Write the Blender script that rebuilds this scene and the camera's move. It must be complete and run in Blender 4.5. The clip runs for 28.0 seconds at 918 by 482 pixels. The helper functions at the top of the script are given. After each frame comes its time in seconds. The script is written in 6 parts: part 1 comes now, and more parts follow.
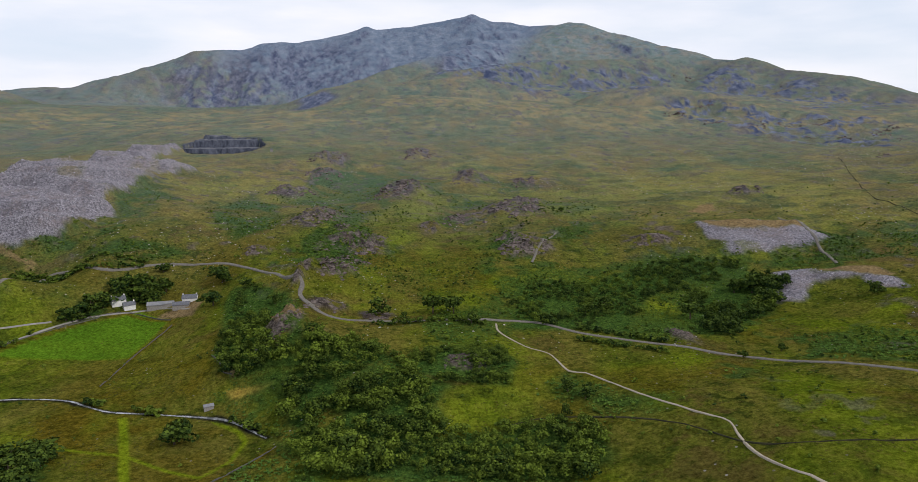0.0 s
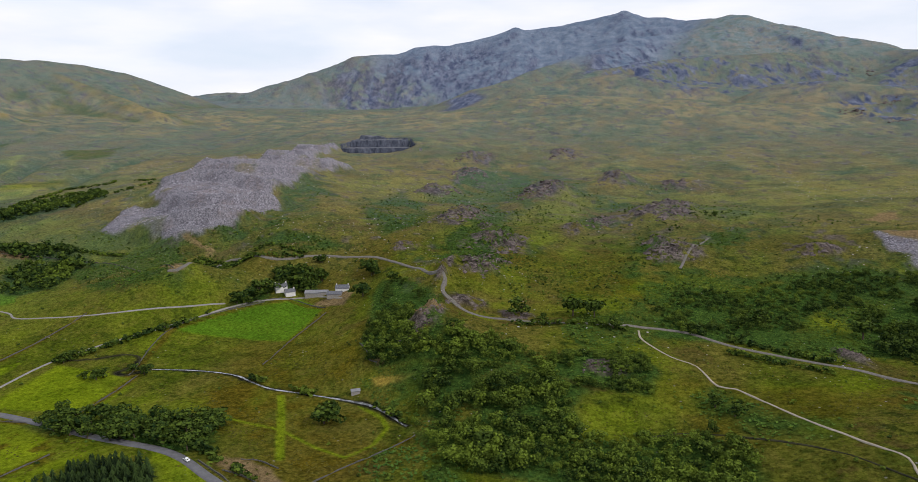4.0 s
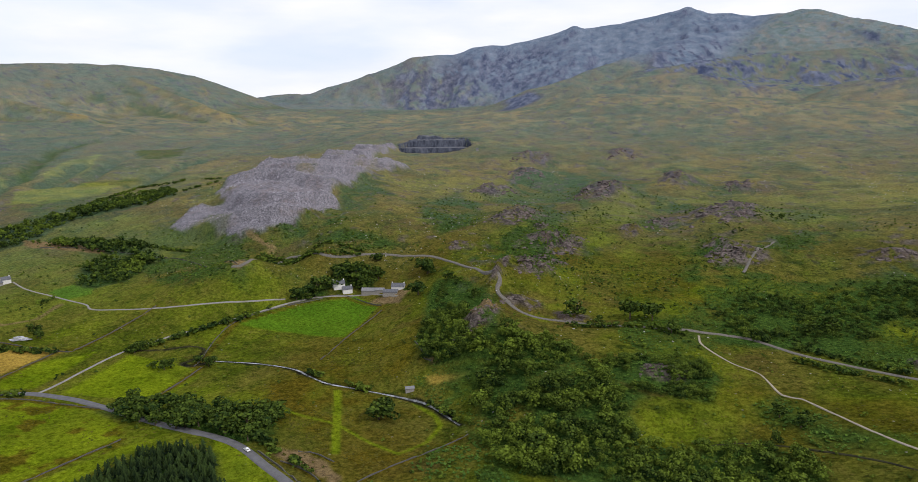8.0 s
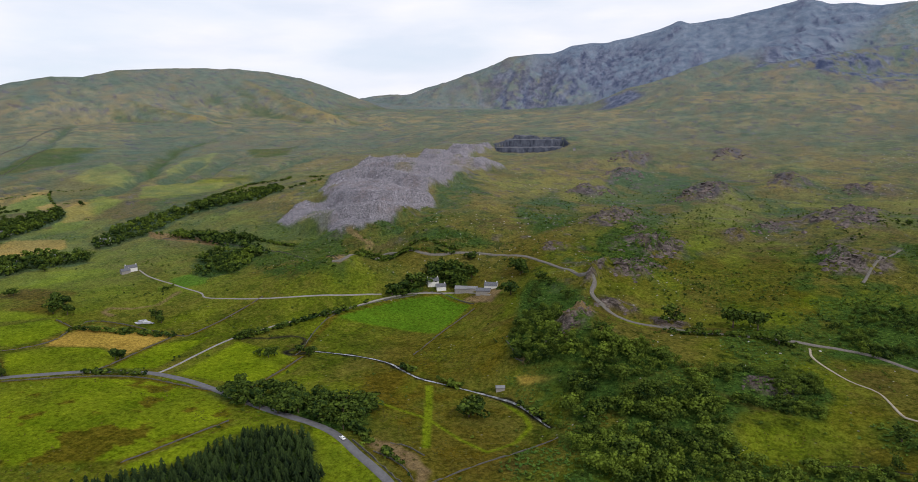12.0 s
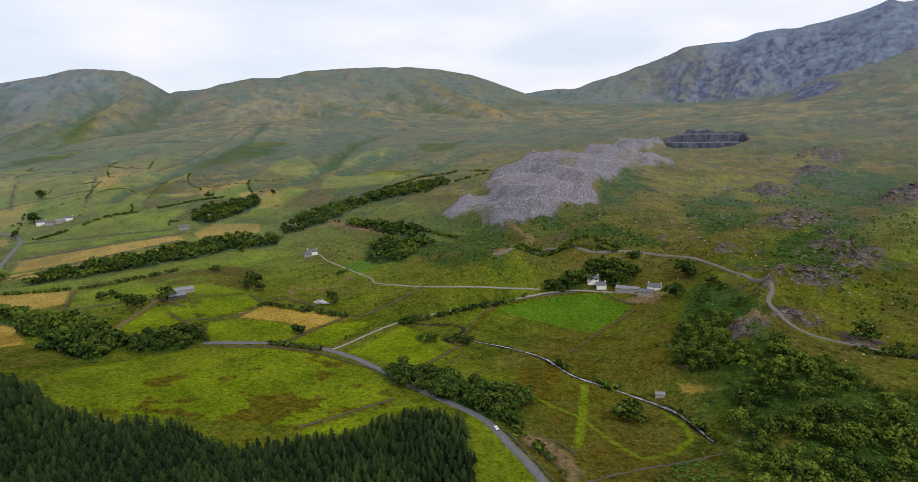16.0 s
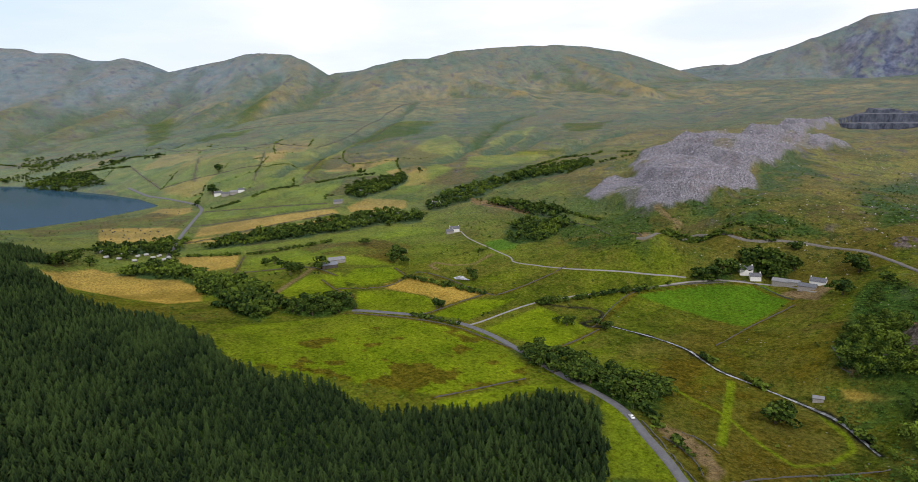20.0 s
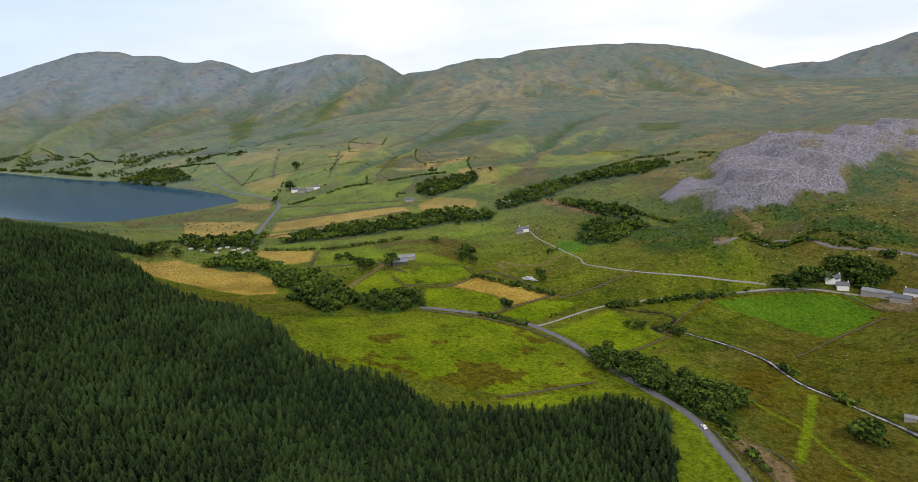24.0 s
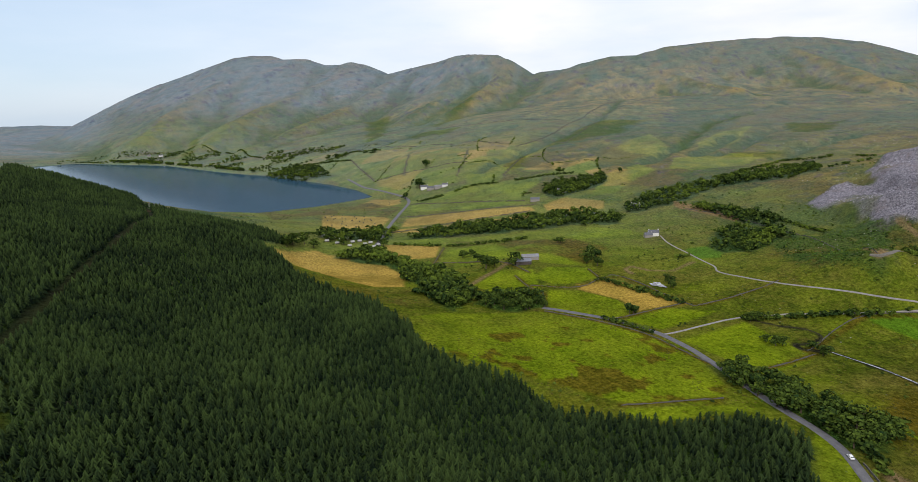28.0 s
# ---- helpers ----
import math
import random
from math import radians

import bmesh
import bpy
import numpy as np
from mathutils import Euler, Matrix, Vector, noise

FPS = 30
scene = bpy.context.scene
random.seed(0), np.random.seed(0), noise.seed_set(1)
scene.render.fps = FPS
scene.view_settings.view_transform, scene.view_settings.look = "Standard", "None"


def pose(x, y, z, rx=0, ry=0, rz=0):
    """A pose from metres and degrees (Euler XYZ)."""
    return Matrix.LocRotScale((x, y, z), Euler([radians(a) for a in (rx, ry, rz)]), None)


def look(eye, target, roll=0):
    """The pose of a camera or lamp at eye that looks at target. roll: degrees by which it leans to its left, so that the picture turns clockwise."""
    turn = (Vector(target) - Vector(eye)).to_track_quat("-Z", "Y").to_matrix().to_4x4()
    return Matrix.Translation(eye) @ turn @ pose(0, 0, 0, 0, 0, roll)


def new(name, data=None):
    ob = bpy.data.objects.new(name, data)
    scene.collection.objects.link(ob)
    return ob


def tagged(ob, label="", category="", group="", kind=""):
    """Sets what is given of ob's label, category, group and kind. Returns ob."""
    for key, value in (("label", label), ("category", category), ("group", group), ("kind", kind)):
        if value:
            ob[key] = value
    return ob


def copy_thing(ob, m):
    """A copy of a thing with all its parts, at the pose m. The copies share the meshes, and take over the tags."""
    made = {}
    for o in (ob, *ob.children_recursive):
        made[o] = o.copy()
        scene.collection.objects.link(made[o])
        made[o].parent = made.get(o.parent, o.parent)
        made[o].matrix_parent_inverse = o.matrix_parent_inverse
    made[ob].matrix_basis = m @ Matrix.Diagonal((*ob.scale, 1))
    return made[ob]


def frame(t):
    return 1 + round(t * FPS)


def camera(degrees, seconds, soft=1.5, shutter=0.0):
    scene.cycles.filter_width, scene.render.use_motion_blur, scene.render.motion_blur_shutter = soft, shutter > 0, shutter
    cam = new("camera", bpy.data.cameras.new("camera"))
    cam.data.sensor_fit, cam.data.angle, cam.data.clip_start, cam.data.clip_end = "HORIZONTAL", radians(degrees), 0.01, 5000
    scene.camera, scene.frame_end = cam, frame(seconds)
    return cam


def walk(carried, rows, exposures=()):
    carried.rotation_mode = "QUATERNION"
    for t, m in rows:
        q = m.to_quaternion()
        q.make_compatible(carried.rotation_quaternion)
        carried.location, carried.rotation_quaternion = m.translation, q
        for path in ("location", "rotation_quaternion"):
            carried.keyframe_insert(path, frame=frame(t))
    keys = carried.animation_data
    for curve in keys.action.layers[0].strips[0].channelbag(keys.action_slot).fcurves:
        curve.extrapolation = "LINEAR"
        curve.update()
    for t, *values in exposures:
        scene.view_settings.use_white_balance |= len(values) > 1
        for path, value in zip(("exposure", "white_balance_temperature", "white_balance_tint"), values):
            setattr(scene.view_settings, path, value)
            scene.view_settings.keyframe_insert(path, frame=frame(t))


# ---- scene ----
cam = camera(70.93, 28.0, soft=0.8)
# a drone that hovers above the valley and turns to its left
PATH = [
    (0, pose(0, 0, 175, 79.00, 0.00, 0.00)),
    (0.5, pose(0, 0, 175, 79.01, 0.08, 0.25)),
    (1, pose(0, 0, 175, 79.02, 0.09, 1.86)),
    (1.5, pose(0, 0, 175, 79.01, 0.20, 3.86)),
    (2, pose(0, 0, 175, 79.01, 0.22, 5.90)),
    (2.5, pose(0, 0, 175, 79.02, 0.37, 8.01)),
    (3, pose(0, 0, 175, 79.03, 0.38, 9.82)),
    (3.5, pose(0, 0, 175, 79.06, 0.44, 11.44)),
    (4, pose(0, 0, 175, 79.06, 0.45, 12.70)),
    (4.5, pose(0, 0, 175, 79.07, 0.50, 13.81)),
    (6.5, pose(0, 0, 175, 79.08, 0.61, 16.58)),
    (7, pose(0, 0, 175, 79.07, 0.62, 16.87)),
    (7.5, pose(0, 0, 175, 79.08, 0.67, 17.24)),
    (8, pose(0, 0, 175, 79.10, 0.69, 17.66)),
    (8.5, pose(0, 0, 175, 79.08, 0.73, 18.24)),
    (9, pose(0, 0, 175, 79.11, 0.75, 18.92)),
    (9.5, pose(0, 0, 175, 79.11, 0.74, 19.80)),
    (10, pose(0, 0, 175, 79.11, 0.78, 20.81)),
    (10.5, pose(0, 0, 175, 79.14, 0.81, 22.00)),
    (11, pose(0, 0, 175, 79.17, 0.85, 23.26)),
    (11.5, pose(0, 0, 175, 79.19, 0.89, 24.68)),
    (12, pose(0, 0, 175, 79.18, 0.97, 26.09)),
    (12.5, pose(0, 0, 175, 79.22, 1.01, 27.83)),
    (14.5, pose(0, 0, 175, 79.38, 1.26, 35.58)),
    (15, pose(0, 0, 175, 79.38, 1.31, 37.18)),
    (15.5, pose(0, 0, 175, 79.23, 1.38, 38.85)),
    (16, pose(0, 0, 175, 79.03, 1.42, 40.46)),
    (16.5, pose(0, 0, 175, 78.76, 1.46, 42.12)),
    (17, pose(0, 0, 175, 78.41, 1.52, 43.54)),
    (17.5, pose(0, 0, 175, 77.91, 1.57, 45.10)),
    (18, pose(0, 0, 175, 77.56, 1.58, 46.68)),
    (18.5, pose(0, 0, 175, 77.49, 1.65, 48.49)),
    (19, pose(0, 0, 175, 77.54, 1.71, 50.20)),
    (19.5, pose(0, 0, 175, 77.59, 1.72, 51.93)),
    (20, pose(0, 0, 175, 77.60, 1.73, 53.08)),
    (20.5, pose(0, 0, 175, 77.63, 1.75, 54.03)),
    (21, pose(0, 0, 175, 77.65, 1.70, 54.58)),
    (21.5, pose(0, 0, 175, 77.64, 1.70, 54.98)),
    (23.5, pose(0, 0, 175, 77.72, 1.76, 58.22)),
    (24, pose(0, 0, 175, 77.74, 1.81, 59.35)),
    (24.5, pose(0, 0, 175, 77.78, 1.90, 60.58)),
    (25, pose(0, 0, 175, 77.80, 1.87, 61.83)),
    (25.5, pose(0, 0, 175, 77.83, 1.88, 63.27)),
    (26, pose(0, 0, 175, 77.89, 1.95, 64.70)),
    (26.5, pose(0, 0, 175, 77.95, 1.91, 66.28)),
    (27, pose(0, 0, 175, 77.98, 1.97, 67.87)),
    (27.5, pose(0, 0, 175, 78.04, 2.05, 69.55)),
    (28, pose(0, 0, 175, 78.06, 2.02, 70.58)),
]
walk(cam, PATH, [(0, 0.04, 6250, 14), (8, 0.10, 6250, 14), (15, 0.0, 6250, 14), (18, 0.14, 6250, 14), (21, 0.2, 6250, 14), (28, 0.12, 6250, 14)])

# ---- sky and sun: bright overcast with thin cloud ----
world = bpy.data.worlds.new("overcast_sky")
scene.world = world
world.use_nodes = True
wn, wl = world.node_tree.nodes, world.node_tree.links
wn.clear()
SUN_HEIGHT, SUN_TURN = radians(40), radians(112)
sky = wn.new("ShaderNodeTexSky")
sky.sky_type, sky.sun_disc = "NISHITA", False
sky.sun_elevation, sky.sun_rotation = SUN_HEIGHT, SUN_TURN
sky.air_density, sky.dust_density, sky.ozone_density = 1.0, 0.8, 2.0
dim = wn.new("ShaderNodeVectorMath")
dim.operation = "SCALE"
dim.inputs["Scale"].default_value = 0.12
coord = wn.new("ShaderNodeTexCoord")
stretch = wn.new("ShaderNodeMapping")
stretch.inputs["Scale"].default_value = (1.6, 1.6, 7.0)
cloud = wn.new("ShaderNodeTexNoise")
cloud.inputs["Scale"].default_value, cloud.inputs["Detail"].default_value = 1.7, 6.0
veil = wn.new("ShaderNodeMapRange")
veil.inputs["From Min"].default_value, veil.inputs["From Max"].default_value = 0.30, 0.62
veil.inputs["To Min"].default_value, veil.inputs["To Max"].default_value = 0.55, 1.0
blend = wn.new("ShaderNodeMix")
blend.data_type = "RGBA"
tone = wn.new("ShaderNodeMix")
tone.data_type = "RGBA"
tone.inputs["A"].default_value, tone.inputs["B"].default_value = (0.84, 0.87, 0.92, 1), (0.96, 0.955, 0.965, 1)
folds = wn.new("ShaderNodeTexNoise")
folds.inputs["Scale"].default_value, folds.inputs["Detail"].default_value = 2.6, 7.0
sharp = wn.new("ShaderNodeMapRange")
sharp.inputs["From Min"].default_value, sharp.inputs["From Max"].default_value = 0.36, 0.56
wl.new(stretch.outputs["Vector"], folds.inputs["Vector"])
wl.new(folds.outputs["Fac"], sharp.inputs["Value"])
wl.new(sharp.outputs["Result"], tone.inputs["Factor"])
wl.new(tone.outputs["Result"], blend.inputs["B"])
back, out = wn.new("ShaderNodeBackground"), wn.new("ShaderNodeOutputWorld")
back.inputs["Strength"].default_value = 1.0
wl.new(sky.outputs["Color"], dim.inputs[0])
wl.new(coord.outputs["Generated"], stretch.inputs["Vector"])
wl.new(stretch.outputs["Vector"], cloud.inputs["Vector"])
wl.new(cloud.outputs["Fac"], veil.inputs["Value"])
# the cloud thins out towards the north-west
aim = wn.new("ShaderNodeVectorMath")
aim.operation = "DOT_PRODUCT"
aim.inputs[1].default_value = (-0.93, -0.37, 0.02)
thin = wn.new("ShaderNodeMapRange")
for key, value in (("From Min", 0.70), ("From Max", 1.0), ("To Min", 1.0), ("To Max", 0.25)):
    thin.inputs[key].default_value = value
both = wn.new("ShaderNodeMath")
both.operation = "MULTIPLY"
wl.new(coord.outputs["Generated"], aim.inputs[0])
wl.new(aim.outputs["Value"], thin.inputs["Value"])
wl.new(veil.outputs["Result"], both.inputs[0])
wl.new(thin.outputs["Result"], both.inputs[1])
wl.new(both.outputs["Value"], blend.inputs["Factor"])
clear = wn.new("ShaderNodeMix")
clear.data_type = "RGBA"
clear.inputs["Factor"].default_value = 0.65
clear.inputs["B"].default_value = (0.50, 0.67, 0.80, 1)
wl.new(dim.outputs["Vector"], clear.inputs["A"])
wl.new(clear.outputs["Result"], blend.inputs["A"])
wl.new(blend.outputs["Result"], back.inputs["Color"])
wl.new(back.outputs["Background"], out.inputs["Surface"])

sun = new("sun", bpy.data.lights.new("sun", "SUN"))
sun.data.energy, sun.data.angle, sun.data.color = 2.0, radians(10), (1.0, 0.94, 0.84)
sun.matrix_world = look((0, 0, 0), (-math.sin(SUN_TURN) * math.cos(SUN_HEIGHT), -math.cos(SUN_TURN) * math.cos(SUN_HEIGHT), -math.sin(SUN_HEIGHT)))


# ---- materials ----
class Nodes:
    """A short way to write a node material."""

    def __init__(self, name, rough=0.9, spec=0.2):
        self.mat = bpy.data.materials.new(name)
        self.mat.use_nodes = True
        self.n, self.l = self.mat.node_tree.nodes, self.mat.node_tree.links
        self.shader = self.n["Principled BSDF"]
        self.shader.inputs["Roughness"].default_value = rough
        self.shader.inputs["Specular IOR Level"].default_value = spec
        self.place = self.n.new("ShaderNodeTexCoord").outputs["Object"]

    def put(self, socket, value):
        if hasattr(value, "is_output"):
            self.l.new(value, socket)
        else:
            socket.default_value = value

    def noise(self, size, detail=4.0, rough=0.55, stretch=(1, 1, 1)):
        m = self.n.new("ShaderNodeMapping")
        m.inputs["Scale"].default_value = [s / size for s in stretch]
        t = self.n.new("ShaderNodeTexNoise")
        t.inputs["Scale"].default_value, t.inputs["Detail"].default_value, t.inputs["Roughness"].default_value = 1.0, detail, rough
        self.l.new(self.place, m.inputs["Vector"])
        self.l.new(m.outputs["Vector"], t.inputs["Vector"])
        return t.outputs["Fac"]

    def cells(self, size):
        m = self.n.new("ShaderNodeMapping")
        m.inputs["Scale"].default_value = [1 / size] * 3
        t = self.n.new("ShaderNodeTexVoronoi")
        t.inputs["Scale"].default_value = 1.0
        self.l.new(self.place, m.inputs["Vector"])
        self.l.new(m.outputs["Vector"], t.inputs["Vector"])
        return t

    def span(self, value, a, b, lo=0.0, hi=1.0):
        m = self.n.new("ShaderNodeMapRange")
        self.put(m.inputs["Value"], value)
        for key, v in (("From Min", a), ("From Max", b), ("To Min", lo), ("To Max", hi)):
            m.inputs[key].default_value = v
        return m.outputs["Result"]

    def mix(self, fac, a, b):
        m = self.n.new("ShaderNodeMix")
        m.data_type = "RGBA"
        self.put(m.inputs["Factor"], fac)
        self.put(m.inputs["A"], a if hasattr(a, "is_output") else (*a, 1))
        self.put(m.inputs["B"], b if hasattr(b, "is_output") else (*b, 1))
        return m.outputs["Result"]

    def sums(self, kind, a, b):
        m = self.n.new("ShaderNodeMath")
        m.operation = kind
        self.put(m.inputs[0], a)
        self.put(m.inputs[1], b)
        return m.outputs["Value"]

    def attribute(self, name):
        a = self.n.new("ShaderNodeAttribute")
        a.attribute_name = name
        return a

    def split(self, colour):
        s = self.n.new("ShaderNodeSeparateColor")
        self.l.new(colour, s.inputs["Color"])
        return s.outputs["Red"], s.outputs["Green"], s.outputs["Blue"]

    def random(self):
        return self.n.new("ShaderNodeObjectInfo").outputs["Random"]

    def bump(self, height, strength, distance):
        b = self.n.new("ShaderNodeBump")
        b.inputs["Strength"].default_value, b.inputs["Distance"].default_value = strength, distance
        self.l.new(height, b.inputs["Height"])
        self.l.new(b.outputs["Normal"], self.shader.inputs["Normal"])

    def done(self, colour):
        self.put(self.shader.inputs["Base Color"], colour if hasattr(colour, "is_output") else (*colour, 1))
        return self.mat


def simple(name, a, b, size, rough=0.8, spec=0.3, bump=0.0):
    """Two close tones, mottled at that size and at a fifth of it."""
    m = Nodes(name, rough, spec)
    big, fine = m.noise(size), m.noise(size / 5)
    both = m.sums("ADD", m.sums("MULTIPLY", big, 0.6), m.sums("MULTIPLY", fine, 0.4))
    if bump:
        m.bump(fine, 0.5, bump)
    return m.done(m.mix(m.span(both, 0.35, 0.65), a, b))


def ground_material():
    m = Nodes("upland_ground", 1.0, 0.0)
    big, mid, fine, grain = m.noise(140), m.noise(32, 5), m.noise(5, 7, 0.75), m.noise(2.4, 6, 0.85)
    streak = m.noise(60, 5, 0.65, (1.0, 0.35, 1.0))
    tone = m.sums("ADD", m.sums("MULTIPLY", mid, 0.5), m.sums("MULTIPLY", fine, 0.5))
    # rough moor grass: green, straw and brown
    green = m.mix(m.span(tone, 0.38, 0.62), (0.045, 0.067, 0.007), (0.138, 0.166, 0.016))
    straw = m.mix(m.span(fine, 0.35, 0.65), (0.092, 0.090, 0.016), (0.190, 0.162, 0.034))
    base = m.mix(m.span(streak, 0.40, 0.60), green, straw)
    base = m.mix(m.span(m.sums("ADD", m.sums("MULTIPLY", big, 0.5), m.sums("MULTIPLY", fine, 0.5)), 0.56, 0.66), base, (0.120, 0.086, 0.022))
    a, b, c = m.attribute("cover_grass"), m.attribute("cover_rough"), m.attribute("cover_stone")
    lush, hay, rush = m.split(a.outputs["Color"])
    fern, heath_haze, soil = m.split(b.outputs["Color"])
    scree, rock, peat_shade = m.split(c.outputs["Color"])
    # crisp patches: dark heather and fern, bleached bents, brown sedge
    speck, sedge = m.noise(13, 7, 0.68), m.noise(75, 7, 0.66)
    base = m.mix(m.span(speck, 0.555, 0.60, 0.0, 0.72), base, (0.030, 0.048, 0.009))
    base = m.mix(m.span(speck, 0.43, 0.39, 0.0, 0.45), base, (0.215, 0.200, 0.034))
    base = m.mix(m.span(sedge, 0.565, 0.60, 0.0, 0.62), base, (0.112, 0.076, 0.026))
    clump = m.noise(4.2, 6, 0.7)
    base = m.mix(m.span(clump, 0.56, 0.60, 0.0, 0.52), base, (0.026, 0.044, 0.008))
    # grazed pasture
    base = m.mix(lush, base, m.mix(m.span(tone, 0.38, 0.62), (0.110, 0.168, 0.006), (0.245, 0.310, 0.012)))
    deep = m.mix(m.span(tone, 0.38, 0.62), (0.072, 0.155, 0.010), (0.118, 0.225, 0.014))
    base = m.mix(a.outputs["Alpha"], base, deep)
    # mown hay and stubble
    base = m.mix(hay, base, m.mix(m.span(tone, 0.35, 0.65), (0.370, 0.245, 0.045), (0.560, 0.380, 0.075)))
    # rushes and sour brown grass
    base = m.mix(rush, base, m.mix(m.span(fine, 0.38, 0.62), (0.060, 0.056, 0.006), (0.168, 0.128, 0.015)))
    # bracken
    base = m.mix(fern, base, m.mix(m.span(fine, 0.38, 0.62), (0.030, 0.070, 0.015), (0.074, 0.128, 0.022)))
    # heath and thin grass of the high ground, with haze painted in as blue
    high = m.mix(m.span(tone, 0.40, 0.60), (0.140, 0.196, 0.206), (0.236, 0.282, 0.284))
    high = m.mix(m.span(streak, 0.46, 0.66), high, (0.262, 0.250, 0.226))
    base = m.mix(heath_haze, base, high)
    base = m.mix(m.sums("MULTIPLY", heath_haze, m.span(sedge, 0.54, 0.60, 0.0, 0.45)), base, (0.225, 0.196, 0.150))
    base = m.mix(m.sums("MULTIPLY", heath_haze, m.span(sedge, 0.44, 0.40, 0.0, 0.6)), base, (0.112, 0.172, 0.160))
    base = m.mix(m.sums("MULTIPLY", heath_haze, m.span(speck, 0.57, 0.61, 0.0, 0.35)), base, (0.105, 0.130, 0.130))
    # stony turf of the mountain, its blue-grey partly haze put into the colour
    alpine_haze = c.outputs["Alpha"]
    base = m.mix(alpine_haze, base, m.mix(m.span(m.noise(60, 7, 0.7), 0.38, 0.62), (0.126, 0.172, 0.248), (0.230, 0.272, 0.345)))
    # grey rock with lichen and heather in its joints
    joint = m.noise(9, 6, 0.75, (1.0, 1.0, 0.25))
    stone = m.mix(m.span(joint, 0.40, 0.60), (0.046, 0.038, 0.032), (0.215, 0.178, 0.160))
    stone = m.mix(m.span(mid, 0.55, 0.68), stone, (0.130, 0.098, 0.080))
    # far rock: slate tones with a bluer cast that stands in for haze
    hazy_stone = m.mix(m.span(m.noise(34, 9, 0.75, (1.0, 0.5, 0.35)), 0.40, 0.66), (0.058, 0.076, 0.140), (0.235, 0.260, 0.335))
    stone = m.mix(heath_haze, stone, hazy_stone)
    base = m.mix(rock, base, stone)
    # broken slate
    chips = m.cells(1.2)
    slate = m.mix(m.span(chips.outputs["Distance"], 0.1, 0.8), (0.450, 0.430, 0.470), (0.140, 0.132, 0.155))
    slate = m.mix(m.span(m.noise(22, 7, 0.75), 0.50, 0.60, 0.0, 0.7), slate, (0.150, 0.142, 0.165))
    slate = m.mix(m.span(m.sums("ADD", m.sums("MULTIPLY", mid, 0.5), m.sums("MULTIPLY", fine, 0.5)), 0.5, 0.62), slate, (0.250, 0.215, 0.222))
    base = m.mix(scree, base, slate)
    base = m.mix(soil, base, m.mix(m.span(fine, 0.3, 0.7), (0.190, 0.130, 0.055), (0.300, 0.220, 0.115)))
    # pale stones lying in the grass
    pebble = m.cells(7.0)
    lone = m.sums("MULTIPLY", m.span(pebble.outputs["Distance"], 0.10, 0.07), m.span(m.noise(50, 3), 0.50, 0.60))
    base = m.mix(m.sums("MULTIPLY", lone, m.sums("SUBTRACT", 1.0, m.sums("MAXIMUM", lush, hay))), base, (0.330, 0.310, 0.280))
    # peat, and the painted tree shade of the ride in the same dark tone
    base = m.mix(peat_shade, base, (0.022, 0.022, 0.016))
    # lighter and darker tufts everywhere
    tuft = m.span(grain, 0.36, 0.64, 0.34, 1.18)
    mul = m.n.new("ShaderNodeVectorMath")
    mul.operation = "SCALE"
    m.l.new(base, mul.inputs[0])
    m.l.new(tuft, mul.inputs["Scale"])
    h = m.sums("ADD", m.sums("ADD", m.sums("MULTIPLY", mid, 1.6), fine), m.sums("MULTIPLY", grain, 0.3))
    m.bump(h, 1.0, 2.6)
    return m.done(mul.outputs["Vector"])


def leaf_material(name, dark, light, hue):
    m = Nodes(name, 0.8, 0.06)
    tint = m.attribute("tint").outputs["Fac"]
    n = m.noise(1.4, 3)
    col = m.mix(tint, dark, light)
    col = m.mix(m.span(n, 0.55, 0.75), col, hue)
    return m.done(col)


GROUND = ground_material()
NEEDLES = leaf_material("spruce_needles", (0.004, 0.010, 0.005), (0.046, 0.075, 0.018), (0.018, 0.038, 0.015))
FERN = leaf_material("bracken_fronds", (0.034, 0.080, 0.014), (0.095, 0.162, 0.022), (0.066, 0.110, 0.018))
TUSSOCK = leaf_material("grass_tussocks", (0.040, 0.046, 0.006), (0.125, 0.108, 0.018), (0.085, 0.064, 0.013))
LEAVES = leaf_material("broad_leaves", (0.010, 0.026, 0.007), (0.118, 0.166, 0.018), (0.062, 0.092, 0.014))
BARK = simple("bark", (0.060, 0.045, 0.030), (0.120, 0.095, 0.070), 0.5, 0.9, 0.1, 0.05)
TARMAC = simple("worn_tarmac", (0.078, 0.077, 0.081), (0.132, 0.130, 0.134), 3.0, 0.8, 0.3, 0.02)
CONCRETE = simple("pale_lane", (0.170, 0.160, 0.142), (0.270, 0.252, 0.222), 3.0, 0.9, 0.2, 0.02)
GRAVEL = simple("path_gravel", (0.230, 0.200, 0.150), (0.370, 0.320, 0.245), 2.0, 0.95, 0.1, 0.05)
BALLAST = simple("track_ballast", (0.095, 0.087, 0.074), (0.175, 0.160, 0.138), 1.5, 0.95, 0.1, 0.05)


def water_material(name, tint, ripple, size):
    m = Nodes(name, 0.07, 0.5)
    m.bump(m.noise(size, 3, 0.5, (1.0, 2.2, 1.0)), ripple, 0.3)
    return m.done(tint)


LAKE_WATER = water_material("lake_water", (0.026, 0.062, 0.096), 0.3, 9.0)
